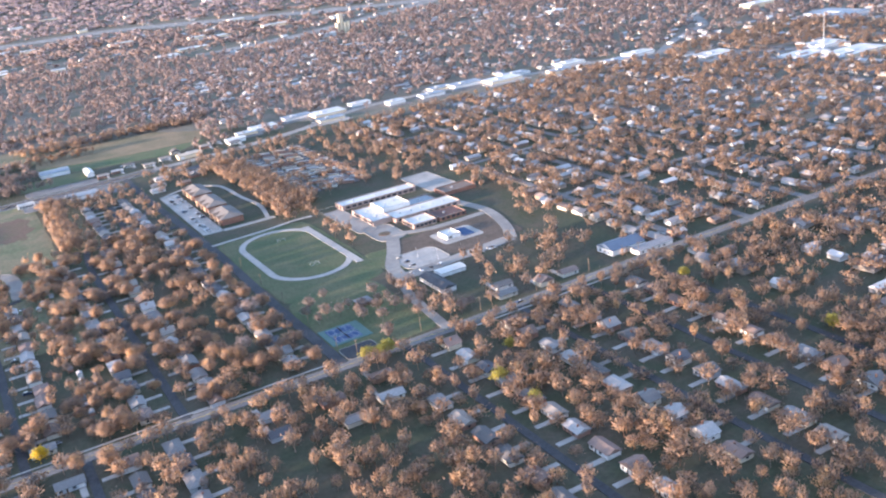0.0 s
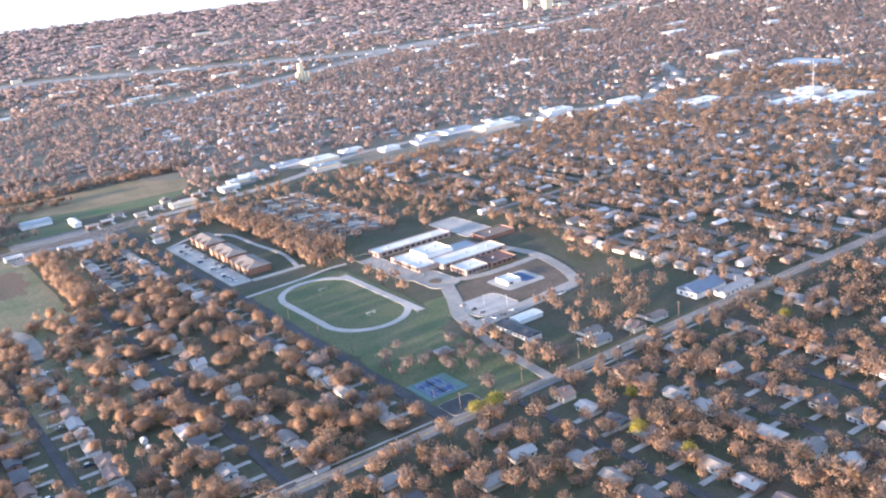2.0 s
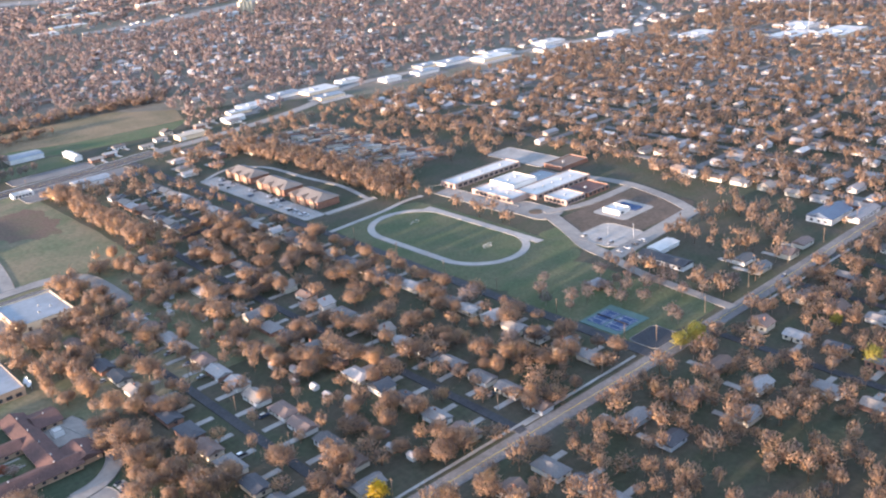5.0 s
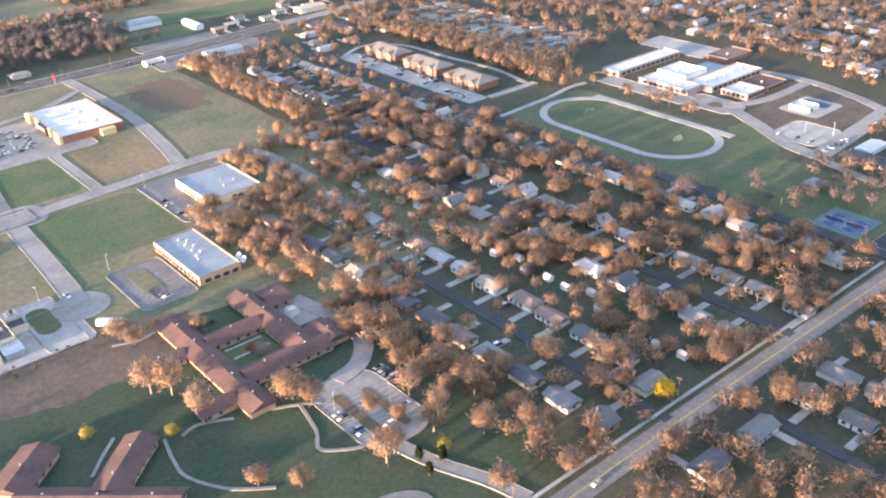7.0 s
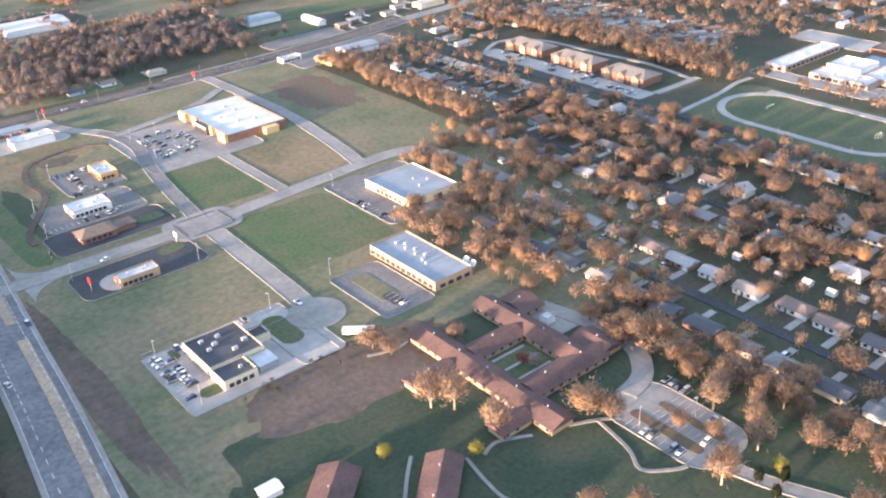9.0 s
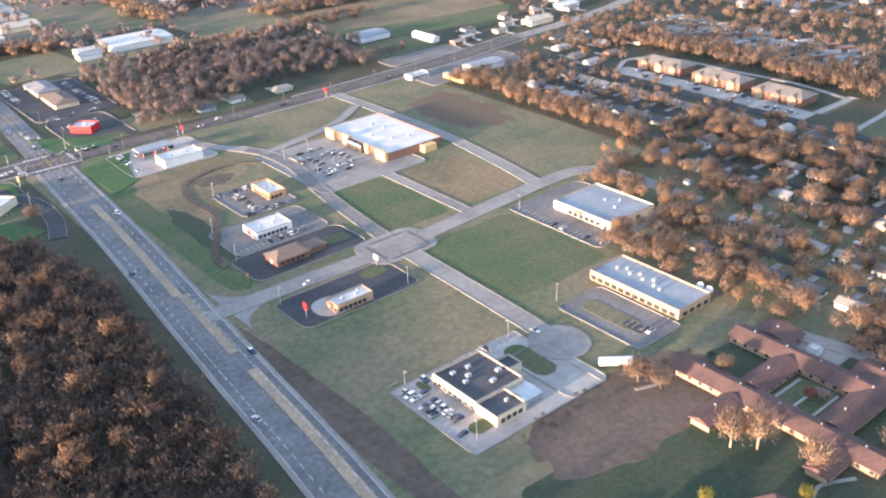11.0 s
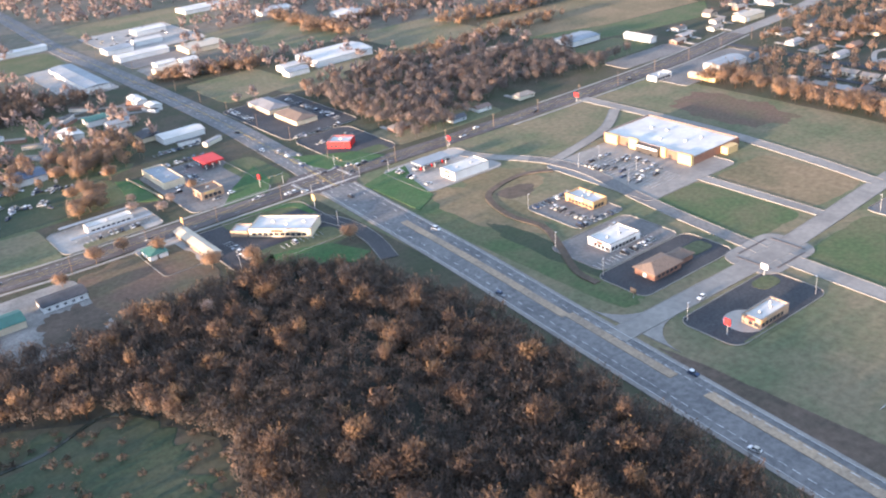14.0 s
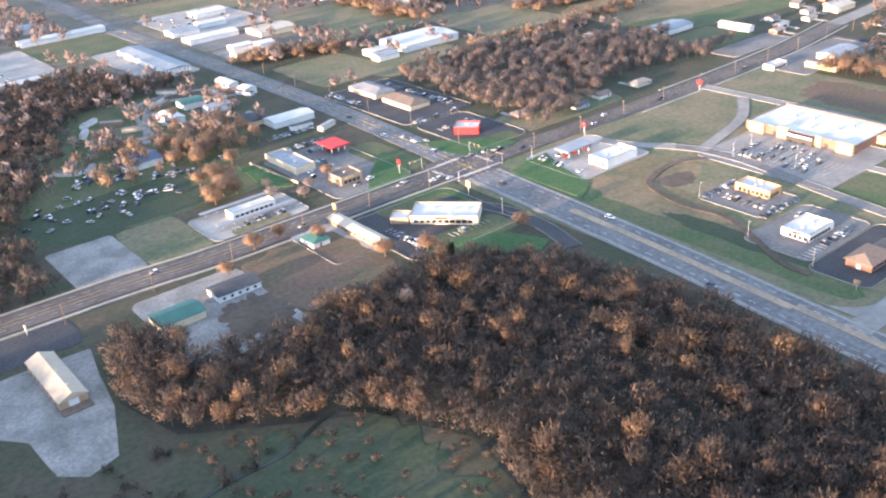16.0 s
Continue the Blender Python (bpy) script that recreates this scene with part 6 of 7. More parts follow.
WIDE = [twig_template(13, 4.0, 400 + k, 3.6, 4.6, 0.1, 0.25) for k in range(6)]
tr = np.random.default_rng(41)

# below y 640 the woods run on unseen, added to shade the highway verge
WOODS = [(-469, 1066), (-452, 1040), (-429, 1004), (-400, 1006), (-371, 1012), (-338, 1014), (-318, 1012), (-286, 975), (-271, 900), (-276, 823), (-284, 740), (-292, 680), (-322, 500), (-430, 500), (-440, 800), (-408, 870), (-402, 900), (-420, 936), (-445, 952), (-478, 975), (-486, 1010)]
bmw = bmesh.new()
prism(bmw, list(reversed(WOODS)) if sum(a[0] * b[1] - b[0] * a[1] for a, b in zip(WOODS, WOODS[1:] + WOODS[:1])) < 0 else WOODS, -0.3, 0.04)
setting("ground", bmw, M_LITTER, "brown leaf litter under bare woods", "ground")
x, y = scatter(-495, -265, 505, 1070, 5.3, 0.94, 51, WOODS, -4)
plant("bare_woods", "dense bare grey-brown woods beside the highway", x, y, tr.uniform(8, 12, x.size), tr.uniform(3.4, 5.2, x.size), WOODT, M_WOODTWIG, 61)
# out of view: these trees are added to throw shade over yard and clearing
x, y = scatter(-760, -556, 620, 1075, 8.5, 0.9, 49)
plant("bare_woods", "unseen bare woods added west to shade the gravel yard", x, y, tr.uniform(11, 16, x.size), tr.uniform(4, 6, x.size), MIDT, M_WOODTWIG, 60)
x, y = scatter(-480, -280, 640, 1040, 12.5, 0.38, 50, WOODS, -4)
plant("tall_trees", "tall brown trees above the woods, sunlit gold in their colour", x, y, tr.uniform(11, 15, x.size), 3.2 + 4.0 * tr.random(x.size) ** 1.6, NEAR, M_SUNGOLDTWIG, 62)
for poly, step, share, lab, sd in (([(-165, 1112), (-110, 1112), (-30, 1150), (90, 1115), (100, 1180), (30, 1260), (-60, 1290), (-160, 1290), (-150, 1160)], 7.2, 0.78, "bare grove north of the cross road", 52),
                                   ([(-640, 1118), (-470, 1118), (-468, 1190), (-440, 1250), (-405, 1300), (-396, 1350), (-345, 1402), (-262, 1405), (-300, 1440), (-325, 1515), (-460, 1500), (-640, 1480)], 6.6, 0.85, "dense bare woods round the trailers", 53),
                                   ([(-335, 1225), (-295, 1225), (-292, 1300), (-335, 1300)], 7.5, 0.75, "bare trees behind the shops", 57),
                                   ([(-405, 1225), (-340, 1225), (-340, 1300), (-405, 1300)], 9.0, 0.4, "bare trees round the trailers", 63),
                                   ([(240, 770), (300, 790), (292, 840), (290, 1040), (250, 1040), (252, 850)], 6.5, 0.8, "bare thicket behind the school", 54),
                                   ([(62, 850), (82, 850), (90, 1070), (70, 1078)], 5.5, 0.85, "row of bare trees along the vacant field", 55),
                                   ([(-64, 676), (10, 690), (10, 830), (-8, 830), (-8, 765), (-66, 765)], 8.0, 0.6, "bare thicket behind the stores", 56)):
    x, y = scatter(min(p[0] for p in poly), max(p[0] for p in poly), min(p[1] for p in poly), max(p[1] for p in poly), step, share, sd, poly, 0.0)
    plant("bare_trees", lab, x, y, tr.uniform(8, 14, x.size), tr.uniform(2.8, 4.6, x.size), NEAR if sd in (55, 56) else (YARD if sd in (52, 57, 63) else (THICK if sd == 53 else MIDT)), M_GROVE if sd == 52 else (M_WOODTWIG if sd == 53 else M_TWIG), sd + 20)

# shrubs along the edges of woods and clearings
x, y = scatter(-530, -395, 850, 985, 5.5, 0.42, 58, None, 0.0)
s = ~within(WOODS, x, y)
plant("scrub", "low brown scrub at the edge of the woods", x[s], y[s], tr.uniform(1.5, 4, s.sum()), tr.uniform(1.2, 2.6, s.sum()), MIDT, M_WOODTWIG, 59)
x, y = scatter(-215, -95, 640, 694, 6.0, 0.35, 60, None, -40.0)
s = (y > 676) | (x > -118)
plant("scrub", "low brown scrub on rough ground", x[s], y[s], tr.uniform(1.0, 2.6, s.sum()), tr.uniform(1.0, 2.2, s.sum()), MIDT, M_WOODTWIG, 64)
for pts, lab, sd in (([(-50, 1296), (160, 1292)], "tree belt along a far field", 65), ([(-30, 1478), (170, 1470)], "tree belt along a far field", 66), ([(90, 1362), (330, 1352)], "tree belt along the hay field", 68), ([(80, 1378), (340, 1372)], "tree belt along the hay field", 67), ([(-205, 1435), (-125, 1396)], "brush line behind the yards", 69), ([(-5, 1425), (-5, 1580)], "tree belt between fields", 70)):
    k = np.linspace(0, 1, 90)
    x, y = pts[0][0] + (pts[1][0] - pts[0][0]) * k + tr.normal(0, 5, 90), pts[0][1] + (pts[1][1] - pts[0][1]) * k + tr.normal(0, 6, 90)
    plant("tree_belt", lab, x, y, tr.uniform(7, 12, 90), tr.uniform(3, 5, 90), MIDT, M_TWIG, sd)
# garden trees of the streets
keep(-10, 10, 480, 496)
keep(180, 206, 462, 478)
x, y = scatter(-60, 440, 210, 466, 8.4, 0.62, 71, None, -1.0)
plant("garden_trees", "bare and budding garden trees south of the avenue", x, y, tr.uniform(6, 14, x.size), 2.8 + 4.4 * tr.random(x.size) ** 1.5, YARD, M_TWIG, 81)
x, y = scatter(-60, 168, 486, 850, 8.8, 0.54, 72, None, -2.0)
GARDEN = list(zip(x, y))
x, y = scatter(26, 168, 850, 1060, 9, 0.6, 73)
plant("garden_trees", "bare garden trees among small houses", x, y, tr.uniform(7, 12, x.size), tr.uniform(2.8, 4.6, x.size), MIDT, M_TWIG, 83)
x, y = scatter(176, 300, 986, 1094, 9.5, 0.5, 48)
plant("garden_trees", "budding trees behind the apartments", x, y, tr.uniform(7, 12, x.size), tr.uniform(2.8, 5, x.size), MIDT, M_TWIG, 80)
x, y = scatter(250, 440, 484, 850, 11, 0.5, 74)
plant("garden_trees", "bare trees round the school", x, y, tr.uniform(8, 14, x.size), tr.uniform(3, 5, x.size), MIDT, M_TWIG, 84)
x, y = scatter(180, 300, 484, 590, 12, 0.55, 79)
plant("park_trees", "thin bare park trees over grass", x, y, tr.uniform(8, 12, x.size), tr.uniform(3, 5, x.size), YARD, M_GROVE, 89)
x, y = scatter(440, 1300, 160, 1100, 10.5, 0.7, 75, None, -1.0)
plant("street_trees", "budding trees over a wide suburb", x, y, tr.uniform(7, 13, x.size), 3.2 + 3.6 * tr.random(x.size) ** 1.5, MIDT, M_TWIG, 85)
x, y = scatter(255, 460, 845, 1110, 10, 0.45, 76, None, -1.5)
plant("street_trees", "budding trees round mobile homes", x, y, tr.uniform(7, 12, x.size), tr.uniform(3, 5, x.size), MIDT, M_TWIG, 86)
x, y = scatter(-700, 1300, 1115, 2300, 13, 0.45, 77, [(-700, 1250), (-300, 1250), (-160, 1290), (100, 1230), (330, 1150), (440, 1170), (1300, 1100), (1300, 2300), (-700, 2300)])
plant("far_trees", "brown far trees beyond the main road", x, y, tr.uniform(8, 15, x.size), tr.uniform(3.8, 6.5, x.size), FART, M_HAZETWIG, 87)
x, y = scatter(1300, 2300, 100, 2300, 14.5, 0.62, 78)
plant("far_trees", "brown far trees of the suburb", x, y, tr.uniform(8, 15, x.size), tr.uniform(4, 7, x.size), FART, M_HAZETWIG, 88)
# the distance, out to the skyline
g = np.random.default_rng(91)
n = 15000
a, d = np.radians(g.uniform(-12, 80, n)), np.sqrt(g.uniform(1950 ** 2, 4440 ** 2, n))
x, y = MID[0] + d * np.sin(a), MID[1] + d * np.cos(a)
ok = ((y > 2300) | (x > 2300)) & clear_of(x, y, 5)
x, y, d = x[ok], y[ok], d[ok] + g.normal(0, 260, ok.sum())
# the painted haze tint steps up with distance; jitter in d blurs the step
for lo, hi, m, lab in ((0, 3000, M_HAZETWIG, "brown far woods"), (3000, 3700, M_HAZEWOODS, "hazy mauve woods far off"), (3700, 5000, M_HAZEWOODS, "woods on the skyline, tinted mauve for haze")):
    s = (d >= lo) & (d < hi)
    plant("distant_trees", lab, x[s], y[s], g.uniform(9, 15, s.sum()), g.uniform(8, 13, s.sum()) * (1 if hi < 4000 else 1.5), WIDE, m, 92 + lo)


# single trees, each a trunk with limbs and a crown of twigs
def single_kind(seed, twigs, radius, material, bark, label, low=0.2, width=0.2, length=1.5, category="tree"):
    ob = thing("tree", label, category, pose(0, 0, -500), "garden trees")
    g = random.Random(seed)
    bm = bmesh.new()
    top = 10 * (low + 0.35)
    tube(bm, (0, 0, -0.3), (0, 0, top), 0.28, 0.14, 7)
    for k in range(9):
        a, h = g.uniform(0, 6.28), top * g.uniform(0.4, 0.95)
        q = (math.cos(a) * radius * 0.55, math.sin(a) * radius * 0.55, h + g.uniform(1.5, 3.5))
        tube(bm, (0, 0, h), q, 0.12, 0.05, 5)
        for _ in range(2):
            b = a + g.uniform(-0.8, 0.8)
            tube(bm, q, (q[0] + math.cos(b) * radius * 0.35, q[1] + math.sin(b) * radius * 0.35, q[2] + g.uniform(0.8, 2.2)), 0.05, 0.02, 4)
    part("trunk", bm, bark, ob)
    tris, ways = twig_template(twigs, radius, seed, width, length, low)
    crown = new("crown", mesh_tris("crown", tris[:twigs], material, ways[:twigs]))
    crown.parent = ob
    return ob


TREES = [single_kind(501 + k, 1500, 4.2, M_TWIG, M_BARK, "budding brown garden tree with open crown", 0.2, 0.26, 1.05) for k in range(5)]
SYCAMORE = single_kind(520, 900, 4.2, M_TWIG, M_PALEBARK, "tall pale-barked tree with thin golden twigs", 0.2, 0.24, 1.3)
YELLOW = single_kind(521, 900, 4.0, M_YELLOWTREE, M_BARK, "bright yellow blossoming tree by the avenue", 0.12, 0.5, 1.0)
LIME = single_kind(522, 800, 4.2, M_LIMETREE, M_BARK, "tree with fresh lime young leaves", 0.15, 0.45, 1.1)
PALE = single_kind(523, 600, 4.0, M_PALETREE, M_BARK, "small pale blossoming tree", 0.15, 0.4, 1.1)
RED = single_kind(524, 600, 4.0, M_REDTREE, M_BARK, "red budding tree beside the care home", 0.2, 0.35, 1.4)
PINE = single_kind(525, 800, 2.6, M_EVERGREEN, M_BARK, "dark green conical evergreen", 0.06, 0.5, 1.2)
sr = np.random.default_rng(45)


def put_tree(kind, x, y, h, r=None):
    r = r or h * 0.4
    ob = copy_thing(kind, pose(x, y, 0, 0, 0, sr.uniform(0, 360)))
    ob.scale = (r / 4.0, r / 4.0, h / 10.0)


order = sr.permutation(len(GARDEN))
for k in order[:225]:
    x, y = GARDEN[k]
    put_tree(TREES[int(sr.integers(5))] if sr.random() > 0.03 else PALE, x, y, sr.uniform(7, 13), 3.4 + 4.2 * sr.random() ** 1.5)
rest = np.array([GARDEN[k] for k in order[225:]]) if len(order) > 225 else np.zeros((0, 2))
if len(rest):
    plant("garden_trees", "bare garden trees between house rows", rest[:, 0], rest[:, 1], tr.uniform(6, 12, len(rest)), 3.0 + 3.8 * tr.random(len(rest)) ** 1.5, YARD, M_TWIG, 99)
for x, y, h, r in ((-149, 631, 17, 6.5), (-143, 624, 18, 6.5), (-140, 603, 16, 6), (-103, 532, 15, 6), (-72, 558, 14, 5.5), (-79, 534, 14, 5.5), (-98, 534, 14, 4.5), (-64, 562, 13, 5), (-71, 541, 13, 4.5), (60, 600, 15, 6), (40, 690, 15, 6), (52, 720, 16, 6), (66, 705, 14, 5)):
    put_tree(SYCAMORE, x, y, h, r)
for x, y, h, r in ((-142, 679, 11, 6), (-139, 670, 9, 4), (-144, 553, 9, 4), (-133, 542, 9, 4), (-82, 493, 11, 5), (-57, 606, 13, 6), (-52, 541, 13, 6), (-60, 585, 12, 5.5), (-64, 575, 10, 4), (-55, 560, 12, 6), (-66, 520, 12, 5), (-112, 660, 8, 3.5), (-50, 520, 11, 4), (-44, 540, 12, 4.5), (-50, 600, 12, 5), (-46, 640, 13, 6), (-48, 665, 13, 6), (-58, 500, 8, 3.5), (-44, 690, 12, 5.5), (-40, 575, 12, 5),
                   (-25, 465, 12, 5), (15, 462, 12, 5), (30, 455, 13, 5.5), (-50, 455, 12, 5), (-75, 460, 11, 5), (-90, 560, 8, 3.4), (-85, 548, 8, 3.4), (-55, 585, 11, 4.5), (-16, 500, 8, 3.5), (-45, 505, 9, 3.5), (-40, 487, 8, 3),
                   (-352, 1076, 9, 4), (-382, 1090, 10, 5), (-340, 1035, 10, 5), (-322, 1024, 10, 5), (-271, 1010, 9, 5), (-366, 1092, 9, 4), (-300, 1148, 8, 3.5), (-368, 1160, 9, 5), (-352, 1165, 8, 4), (-405, 1075, 8, 4), (-361, 1194, 9, 4.5), (-344, 1188, 9, 4.5), (-352, 1185, 8, 4), (-317, 1327, 9, 4), (-301, 1281, 10, 5)):
    put_tree(TREES[int(sr.integers(5))], x, y, h, r)
put_tree(YELLOW, 0, 487.5, 9.5, 4.4)
for x, y in ((186, 470), (194, 467), (200, 470)):
    put_tree(LIME, x, y, 10, 5)
put_tree(PALE, -101, 624, 6, 3.6)
put_tree(TREES[2], -108, 588, 13, 7.5)
put_tree(TREES[4], -104, 580, 11, 5.5)
put_tree(RED, -104, 627, 6, 3)
for x, y in ((-155, 598), (-180, 619), (-84, 522)):
    put_tree(LIME, x, y, 7, 2.8)
for x, y, h in ((-94, 524, 8), (-88, 518, 9), (-96, 516, 7), (-318, 1010, 9)):
    put_tree(PINE, x, y, h, 2.6)
for x, y in ((-336, 1158, ), (-318, 1140)):
    put_tree(PALE, x, y, 7, 3.4)
for x, y, h in ((-365, 985, 12), (-300, 968, 10)):
    put_tree(PALE, x, y, h, 3.6)
for k in range(5):
    put_tree(LIME, tr.uniform(60, 420), tr.uniform(300, 455), tr.uniform(8, 12), tr.uniform(3, 5))
for x, y in ((-356, 1238), (-344, 1255), (-346, 1226), (-332, 1241), (-317, 1257), (-330, 1212), (-349, 1268), (-366, 1168), (-359, 1167), (-352, 1192), (-351, 1177), (-325, 1250), (-338, 1235), (-340, 1262)):
    put_tree(TREES[int(sr.integers(5))], x, y, sr.uniform(9, 13), sr.uniform(5, 7.5))
for x, y in ((-340, 1145), (-327, 1131)):
    put_tree(PALE, x, y, 7, 4)
for ob in TREES + [SYCAMORE, YELLOW, LIME, PALE, RED, PINE]:
    for o in (*ob.children_recursive, ob):
        bpy.data.objects.remove(o)


# ---- cars ----
def extruded(bm, profile, y0, y1):
    a = [bm.verts.new((x, y0, z)) for x, z in profile]
    b = [bm.verts.new((x, y1, z)) for x, z in profile]
    bm.faces.new(a)
    bm.faces.new(list(reversed(b)))
    for i in range(len(a)):
        j = (i + 1) % len(a)
        bm.faces.new((a[j], a[i], b[i], b[j]))


def car_kind(length, tall, label):
    ob = thing("car", label, "car", pose(0, 0, -500), "parked cars")
    l, w = length / 2, 0.92
    bm = bmesh.new()
    extruded(bm, [(-l, 0.35), (-l, 0.75), (-l + 0.2, 0.88), (l - 1.3, 0.92), (l - 0.15, 0.72), (l, 0.55), (l, 0.35)], -w, w)
    bmesh.ops.bevel(bm, geom=bm.edges[:], offset=0.05, segments=1)
    part("body", bm, M_CAR, ob)
    bm = bmesh.new()
    extruded(bm, [(-l + 0.35, 0.88), (-l + 0.9, tall - 0.08), (l - 2.2, tall - 0.08), (l - 1.35, 0.9)], -w + 0.12, w - 0.12)
    part("cabin", bm, M_GLASS, ob, "dark glazed cabin")
    bm = bmesh.new()
    extruded(bm, [(-l + 0.85, tall - 0.08), (-l + 0.95, tall), (l - 2.3, tall), (l - 2.15, tall - 0.08)], -w + 0.1, w - 0.1)
    part("roof", bm, M_CAR, ob)
    for x in (-l + 0.85, l - 0.9):
        for s in (-1, 1):
            bm = bmesh.new()
            tube(bm, (x, s * (w - 0.16), 0.33), (x, s * (w + 0.04), 0.33), 0.33, 0.33, 10)
            part("wheel", bm, M_TYRE, ob)
    return ob


CARS = [car_kind(4.6, 1.45, "parked saloon car on the paving"), car_kind(4.8, 1.75, "parked tall estate car on the paving"), car_kind(5.6, 1.85, "parked pickup truck on the paving")]
cr = np.random.default_rng(63)


def park(x, y, turn, z=0.3):
    z = 0.36
    copy_thing(CARS[int(cr.integers(3))], pose(x + cr.uniform(-0.3, 0.3), y + cr.uniform(-0.2, 0.2), z, 0, 0, turn + cr.uniform(-3, 3) + 180 * int(cr.integers(2))))


def bay_row(x, y, dx, dy, n, share, turn):
    """A row of parking bays with painted lines, some of them taken."""
    bm = bmesh.new()
    along = turn == 0
    for k in range(n + 1):
        px, py = x + dx * (k - 0.5), y + dy * (k - 0.5)
        if along:
            box(bm, px - 2.5, py - 0.09, 0.2, px + 2.5, py + 0.09, 0.40)
        else:
            box(bm, px - 0.09, py - 2.5, 0.2, px + 0.09, py + 2.5, 0.40)
    setting("road_marking", bm, M_LINE, "worn white parking bay lines", "road marking")
    for k in range(n):
        if cr.random() < share:
            park(x + dx * k, y + dy * k, turn)


bay_row(-211, 708, 0, 3.0, 8, 0.8, 0)
bay_row(-215.5, 700, 0, 3.2, 14, 0.35, 0)
bay_row(-212, 737, 4.0, 0, 13, 0.3, 90)
for x in (-112, -106, -97, -91):
    bay_row(x, 938, 0, 3.1, 19, 0.38, 0)
bay_row(-86, 955, 0, 3.1, 10, 0.4, 0)
bay_row(-62, 780, 0, 3.2, 15, 0.35, 0)
bay_row(-110, 699, 0, 3.1, 4, 0.4, 0)
bay_row(-178, 930, 3.1, 0, 9, 0.6, 90)
bay_row(-176, 966, 3.1, 0, 9, 0.6, 90)
bay_row(-170, 936, 0, 3.1, 8, 0.6, 0)
bay_row(-204, 892, 3.1, 0, 12, 0.35, 90)
bay_row(-166, 893, 0, 3.1, 9, 0.5, 0)
bay_row(-195, 1040, 0, 3.1, 11, 0.4, 0)
bay_row(-186, 1066, 3.5, 0, 8, 0.5, 90)
bay_row(-320, 1024, 0, 3.0, 12, 0.5, 0)
bay_row(-300, 1030, 3.0, 0, 8, 0.3, 90)
bay_row(-100.5, 548, 0, 3.1, 9, 0.5, 0)
bay_row(-89, 548, 0, 3.1, 8, 0.3, 0)
bay_row(-77, 548, 0, 3.1, 8, 0.3, 0)
bay_row(-70, 572, 0, 3.0, 4, 0.9, 0)
bay_row(-204, 1184, 3.2, 0, 12, 0.5, 90)
bay_row(-206, 1250, 0, 3.2, 12, 0.6, 0)
bay_row(-160, 1200, 0, 3.2, 24, 0.5, 0)
bay_row(-200, 1160, 3.2, 0, 9, 0.4, 90)
bay_row(-290, 1150, 0, 3.2, 12, 0.5, 0)
bay_row(-285, 1192, 3.2, 0, 6, 0.5, 90)
bay_row(-340, 1122, -3.2, 0, 12, 0.4, 90)
bay_row(185, 806, 0, 3.1, 50, 0.3, 0)
bay_row(194, 806, 0, 3.1, 50, 0.2, 0)
bay_row(280, 590, 0, 3.2, 8, 0.4, 0)
bay_row(272, 576, 4.0, 0, 20, 0.3, 90)
for x, y in ((-412, 1257), (-402, 1272), (-405, 1252), (-398, 1249), (-395, 1246), (-394, 1240), (-401, 1219), (-397, 1215), (-409, 1203), (-419, 1199), (-397, 1202), (-361, 1222), (-356, 1219), (-328, 1223), (-384, 1207), (-417, 1250), (-389, 1243), (-385, 1238), (-407, 1261), (-366, 1226), (-372, 1230), (-414, 1206), (-390, 1210), (-378, 1203)):
    for k in range(2):
        park(x + cr.uniform(-4, 4), y + cr.uniform(-4, 4), cr.uniform(0, 180))
for x, y, a in ((-228, 1108, 0), (-218, 1109, 0), (-210, 1106, 0), (-200, 1103, 0), (-259, 1093, 0), (-253, 1089, 0), (-275, 1104, 0), (-229, 1166, 95), (-228, 1155, 95), (-235, 1179, 95), (-127, 1091, 0), (-300, 1140, 20), (-290, 1150, 80), (-304, 1160, 10), (-308, 1152, 10), (-285, 1124, 0), (-296, 1122, 0), (-306, 1172, 90), (-300, 1180, 90)):
    park(x, y, a)
for k in range(16):
    park(cr.uniform(-455, -350), cr.uniform(1180, 1245), cr.uniform(0, 180))
for k in range(16):
    park(cr.uniform(-190, -100), cr.uniform(1610, 1685), cr.uniform(0, 180))
for k in range(8):
    park(cr.uniform(-390, -335), cr.uniform(1530, 1650), 60)
bay_row(-290, 1232, 3.2, 0, 12, 0.7, 90)
bay_row(-296, 1205, 3.2, 0, 10, 0.7, 90)
for x, y in ((-360, 1300), (-380, 1240), (-430, 1190), (-440, 1200), (-450, 1195), (-425, 1205), (-410, 1210), (-400, 1195), (-390, 1205), (-445, 1215), (-460, 1205), (-435, 1225), (-500, 1030), (-410, 1195)):
    park(x, y, cr.uniform(0, 180), 0.06)
for x, y, a in ((-246, 803, 97), (-268, 760, 97), (-196, 838, 2), (-256, 905, 97), (-232, 985, 97), (-216, 1094, 0), (-206, 1101, 0), (-190, 1094, 0), (-262, 1094, 0), (-280, 1102, 0), (-238, 1060, 95), (-232, 1130, 93), (-222, 1150, 93), (-228, 1230, 90), (-60, 1090, 0), (-110, 1097, 0), (40, 1090, 0),
                (-350, 1096, 0), (-430, 1104, 0), (-56, 473, 0), (300, 476, 0), (-146, 733, 95)):
    park(x, y, a, 0.085)
for x, y in SPOTS[:110]:
    if cr.random() < 0.22:
        park(x + (8 if cr.random() < 0.5 else -8), y + 5, 0, 0.07)
bus = thing("semi_trailer", "long white box trailer parked in the yard", "trailer", pose(-140, 692, 0.06, 0, 0, -40))
bm = bmesh.new()
box(bm, -7, -1.25, 1.1, 7, 1.25, 3.9)
part("box", bm, M_WHITE, bus)
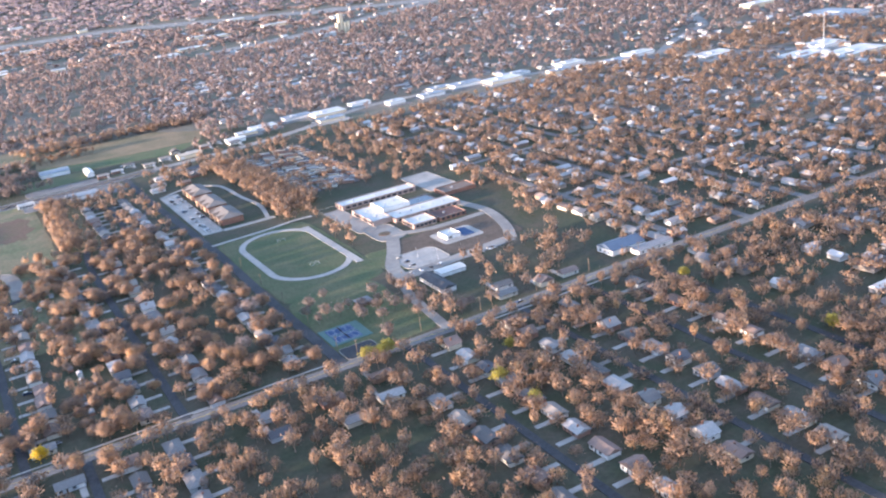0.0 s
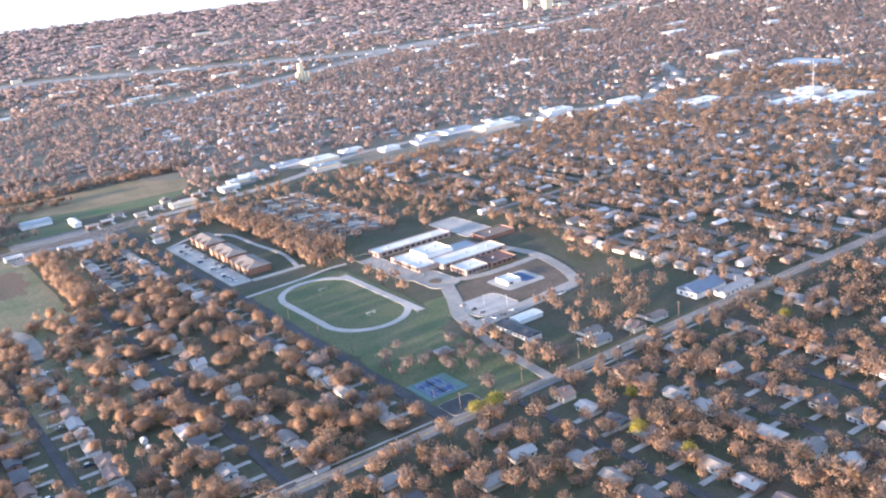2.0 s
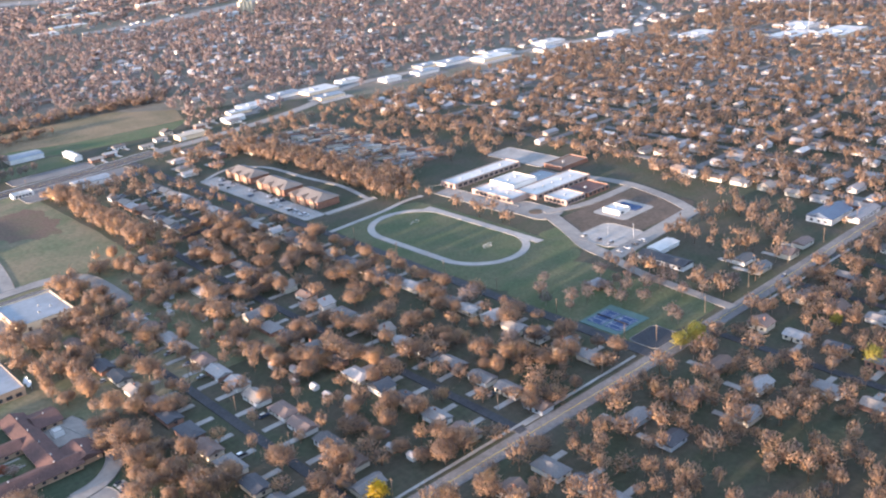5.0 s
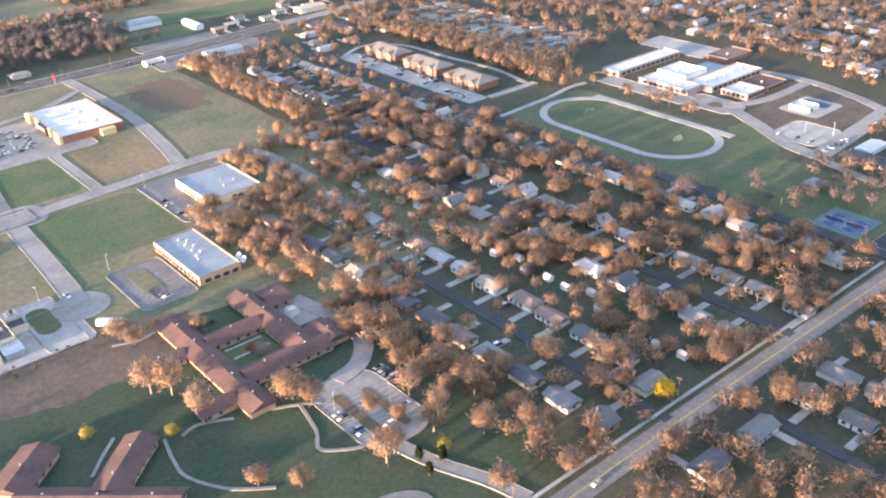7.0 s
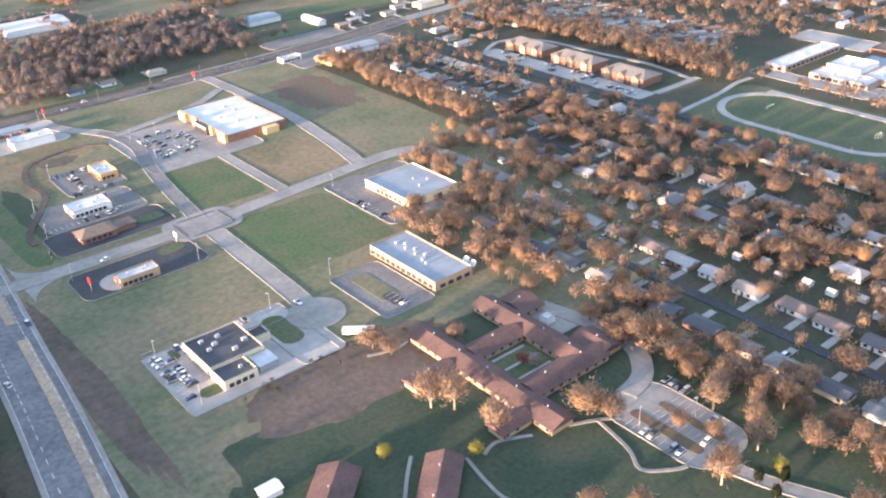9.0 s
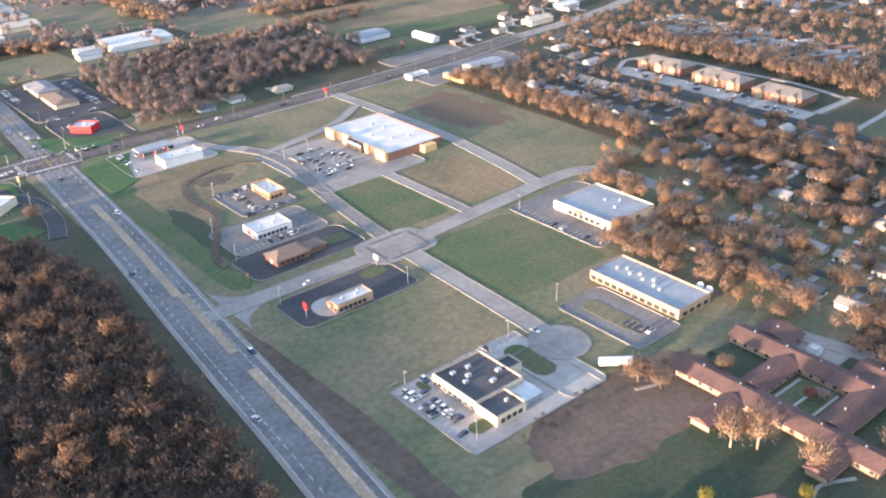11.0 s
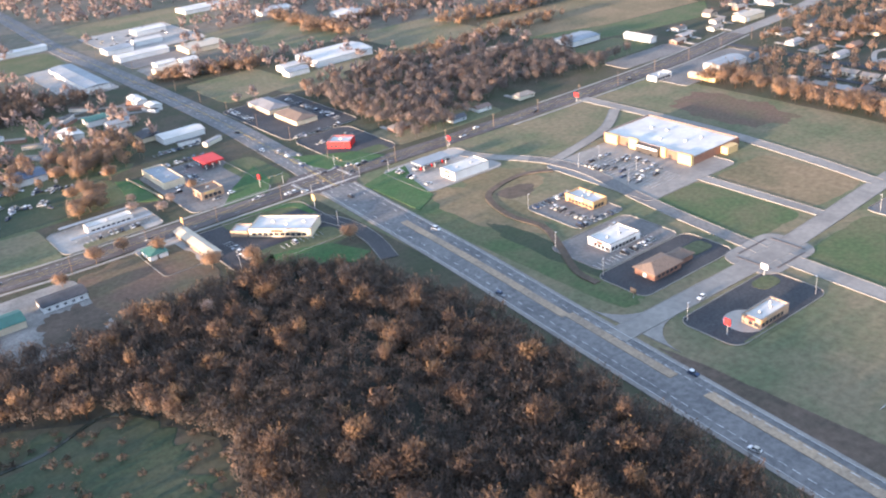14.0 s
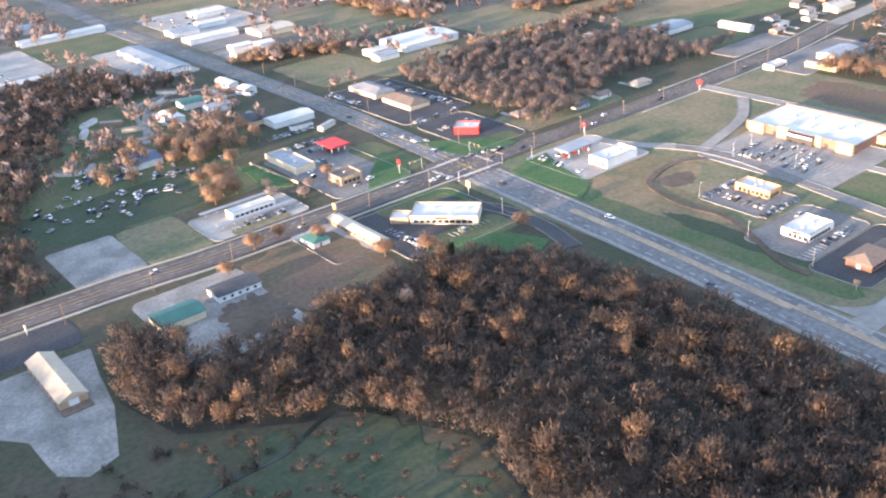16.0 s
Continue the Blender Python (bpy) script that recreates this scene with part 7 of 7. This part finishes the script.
for x in (-5.5, -4.3, 5.0):
    bm = bmesh.new()
    tube(bm, (x, -1.2, 0.5), (x, 1.2, 0.5), 0.5, 0.5, 10)
    part("wheel", bm, M_TYRE, bus)
for ob in CARS:
    for o in (*ob.children_recursive, ob):
        bpy.data.objects.remove(o)


# ---- poles, lamps and signs ----
def utility_pole(x, y, turn, h=11.0):
    ob = thing("utility_pole", "weathered timber utility pole with a crossarm", "utility pole", pose(x, y, 0, 0, 0, turn), "utility poles")
    bm = bmesh.new()
    tube(bm, (0, 0, -0.2), (0, 0, h), 0.2, 0.14, 7)
    part("pole", bm, M_TIMBER, ob)
    bm = bmesh.new()
    box(bm, -0.07, -1.3, h - 1.0, 0.07, 1.3, h - 0.8)
    part("crossarm", bm, M_TIMBER, ob)


def lamp_post(x, y, turn, h=9.0):
    ob = thing("street_lamp", "grey steel car park lamp post", "street lamp", pose(x, y, 0, 0, 0, turn), "street lamps")
    bm = bmesh.new()
    tube(bm, (0, 0, 0), (0, 0, h), 0.13, 0.08, 7)
    part("pole", bm, M_METAL, ob)
    bm = bmesh.new()
    box(bm, -0.1, -0.25, h - 0.05, 1.2, 0.25, h + 0.15)
    part("lamp_head", bm, M_METAL, ob)


def pole_sign(x, y, h, w, t, material, label):
    ob = thing("pole_sign", label, "sign", pose(x, y, 0), "roadside signs")
    bm = bmesh.new()
    tube(bm, (0, 0, 0), (0, 0, h - t), 0.2, 0.2, 8)
    part("pole", bm, M_METAL, ob)
    bm = bmesh.new()
    box(bm, -0.3, -w / 2, h - t, 0.3, w / 2, h)
    bmesh.ops.bevel(bm, geom=bm.edges[:], offset=0.08, segments=1)
    part("panel", bm, material, ob)


for x in range(-480, 240, 42):
    utility_pole(x, 1087.0 if x < -260 or x > -205 else 1084, 0)
    if x % 84 == 0:
        utility_pole(x + 20, 1112 if x < -260 or x > -205 else 1118, 0)
for x in range(-130, 600, 45):
    utility_pole(x, 484.5, 0, 10)
for y in range(500, 760, 48):
    utility_pole(-3.5, y, 90, 9)
    utility_pole(82, y, 90, 9)
    utility_pole(178, y, 90, 9)
for y in range(1130, 1600, 50):
    utility_pole(-211, y, 90)
for x, y in ((-214, 737), (-214, 694), (-158, 737), (-118, 990), (-100, 960), (-100, 990), (-118, 950), (-62, 770), (-62, 830), (-120, 745), (-180, 968), (-204, 922), (-210, 884), (-216, 830), (-160, 805), (-330, 1022), (-266, 1030), (-200, 1075), (-150, 1078), (-80, 560), (-100, 570), (290, 600), (300, 586)):
    lamp_post(x, y, float(cr.uniform(0, 360)))
pole_sign(-213, 812, 7.5, 3.0, 3.0, M_RED, "red roadside diner sign on a pole")
pole_sign(-26, 1082, 8.0, 4.0, 3.2, M_RED, "red roadside store sign on a pole")
pole_sign(-262, 1062, 9.0, 3.4, 3.4, M_YELLOW, "round-edged yellow sign on a pole")
pole_sign(-330, 1094, 8.0, 3.0, 3.6, M_ORANGE, "orange motel sign on a pole")
pole_sign(-144, 1084, 7.0, 3.0, 3.0, M_RED, "red petrol sign on a pole")
pole_sign(-160, 831, 6.0, 3.6, 2.6, M_WHITE, "white menu sign on a pole")
pole_sign(-268, 1118, 9.0, 3.0, 3.0, M_RED, "red petrol sign on a pole")
pole_sign(-496, 1090, 5.0, 2.0, 2.4, M_CREAM, "cream roadside sign on a pole")
pole_sign(-216, 860, 5.0, 3.0, 2.4, M_DARK, "dark bank sign on a pole")
for i, (x, y) in enumerate(((-252, 1082), (-216, 1084), (-254, 1114), (-216, 1114))):
    ob = thing("traffic_signal", "steel traffic signal with a long mast arm", "traffic signal", pose(x, y, 0, 0, 0, 90 * i), "traffic signals")
    bm = bmesh.new()
    tube(bm, (0, 0, 0), (0, 0, 7), 0.18, 0.12, 7)
    part("pole", bm, M_METAL, ob)
    bm = bmesh.new()
    tube(bm, (0, 0, 6.4), (10, 0, 6.9), 0.1, 0.06, 6)
    part("mast_arm", bm, M_METAL, ob)
    for k in (5, 9):
        bm = bmesh.new()
        box(bm, k - 0.2, -0.2, 5.7, k + 0.2, 0.2, 6.8)
        part("signal_head", bm, M_YELLOW, ob)


# the whole plan is set down at the walk's scale, smaller than true size
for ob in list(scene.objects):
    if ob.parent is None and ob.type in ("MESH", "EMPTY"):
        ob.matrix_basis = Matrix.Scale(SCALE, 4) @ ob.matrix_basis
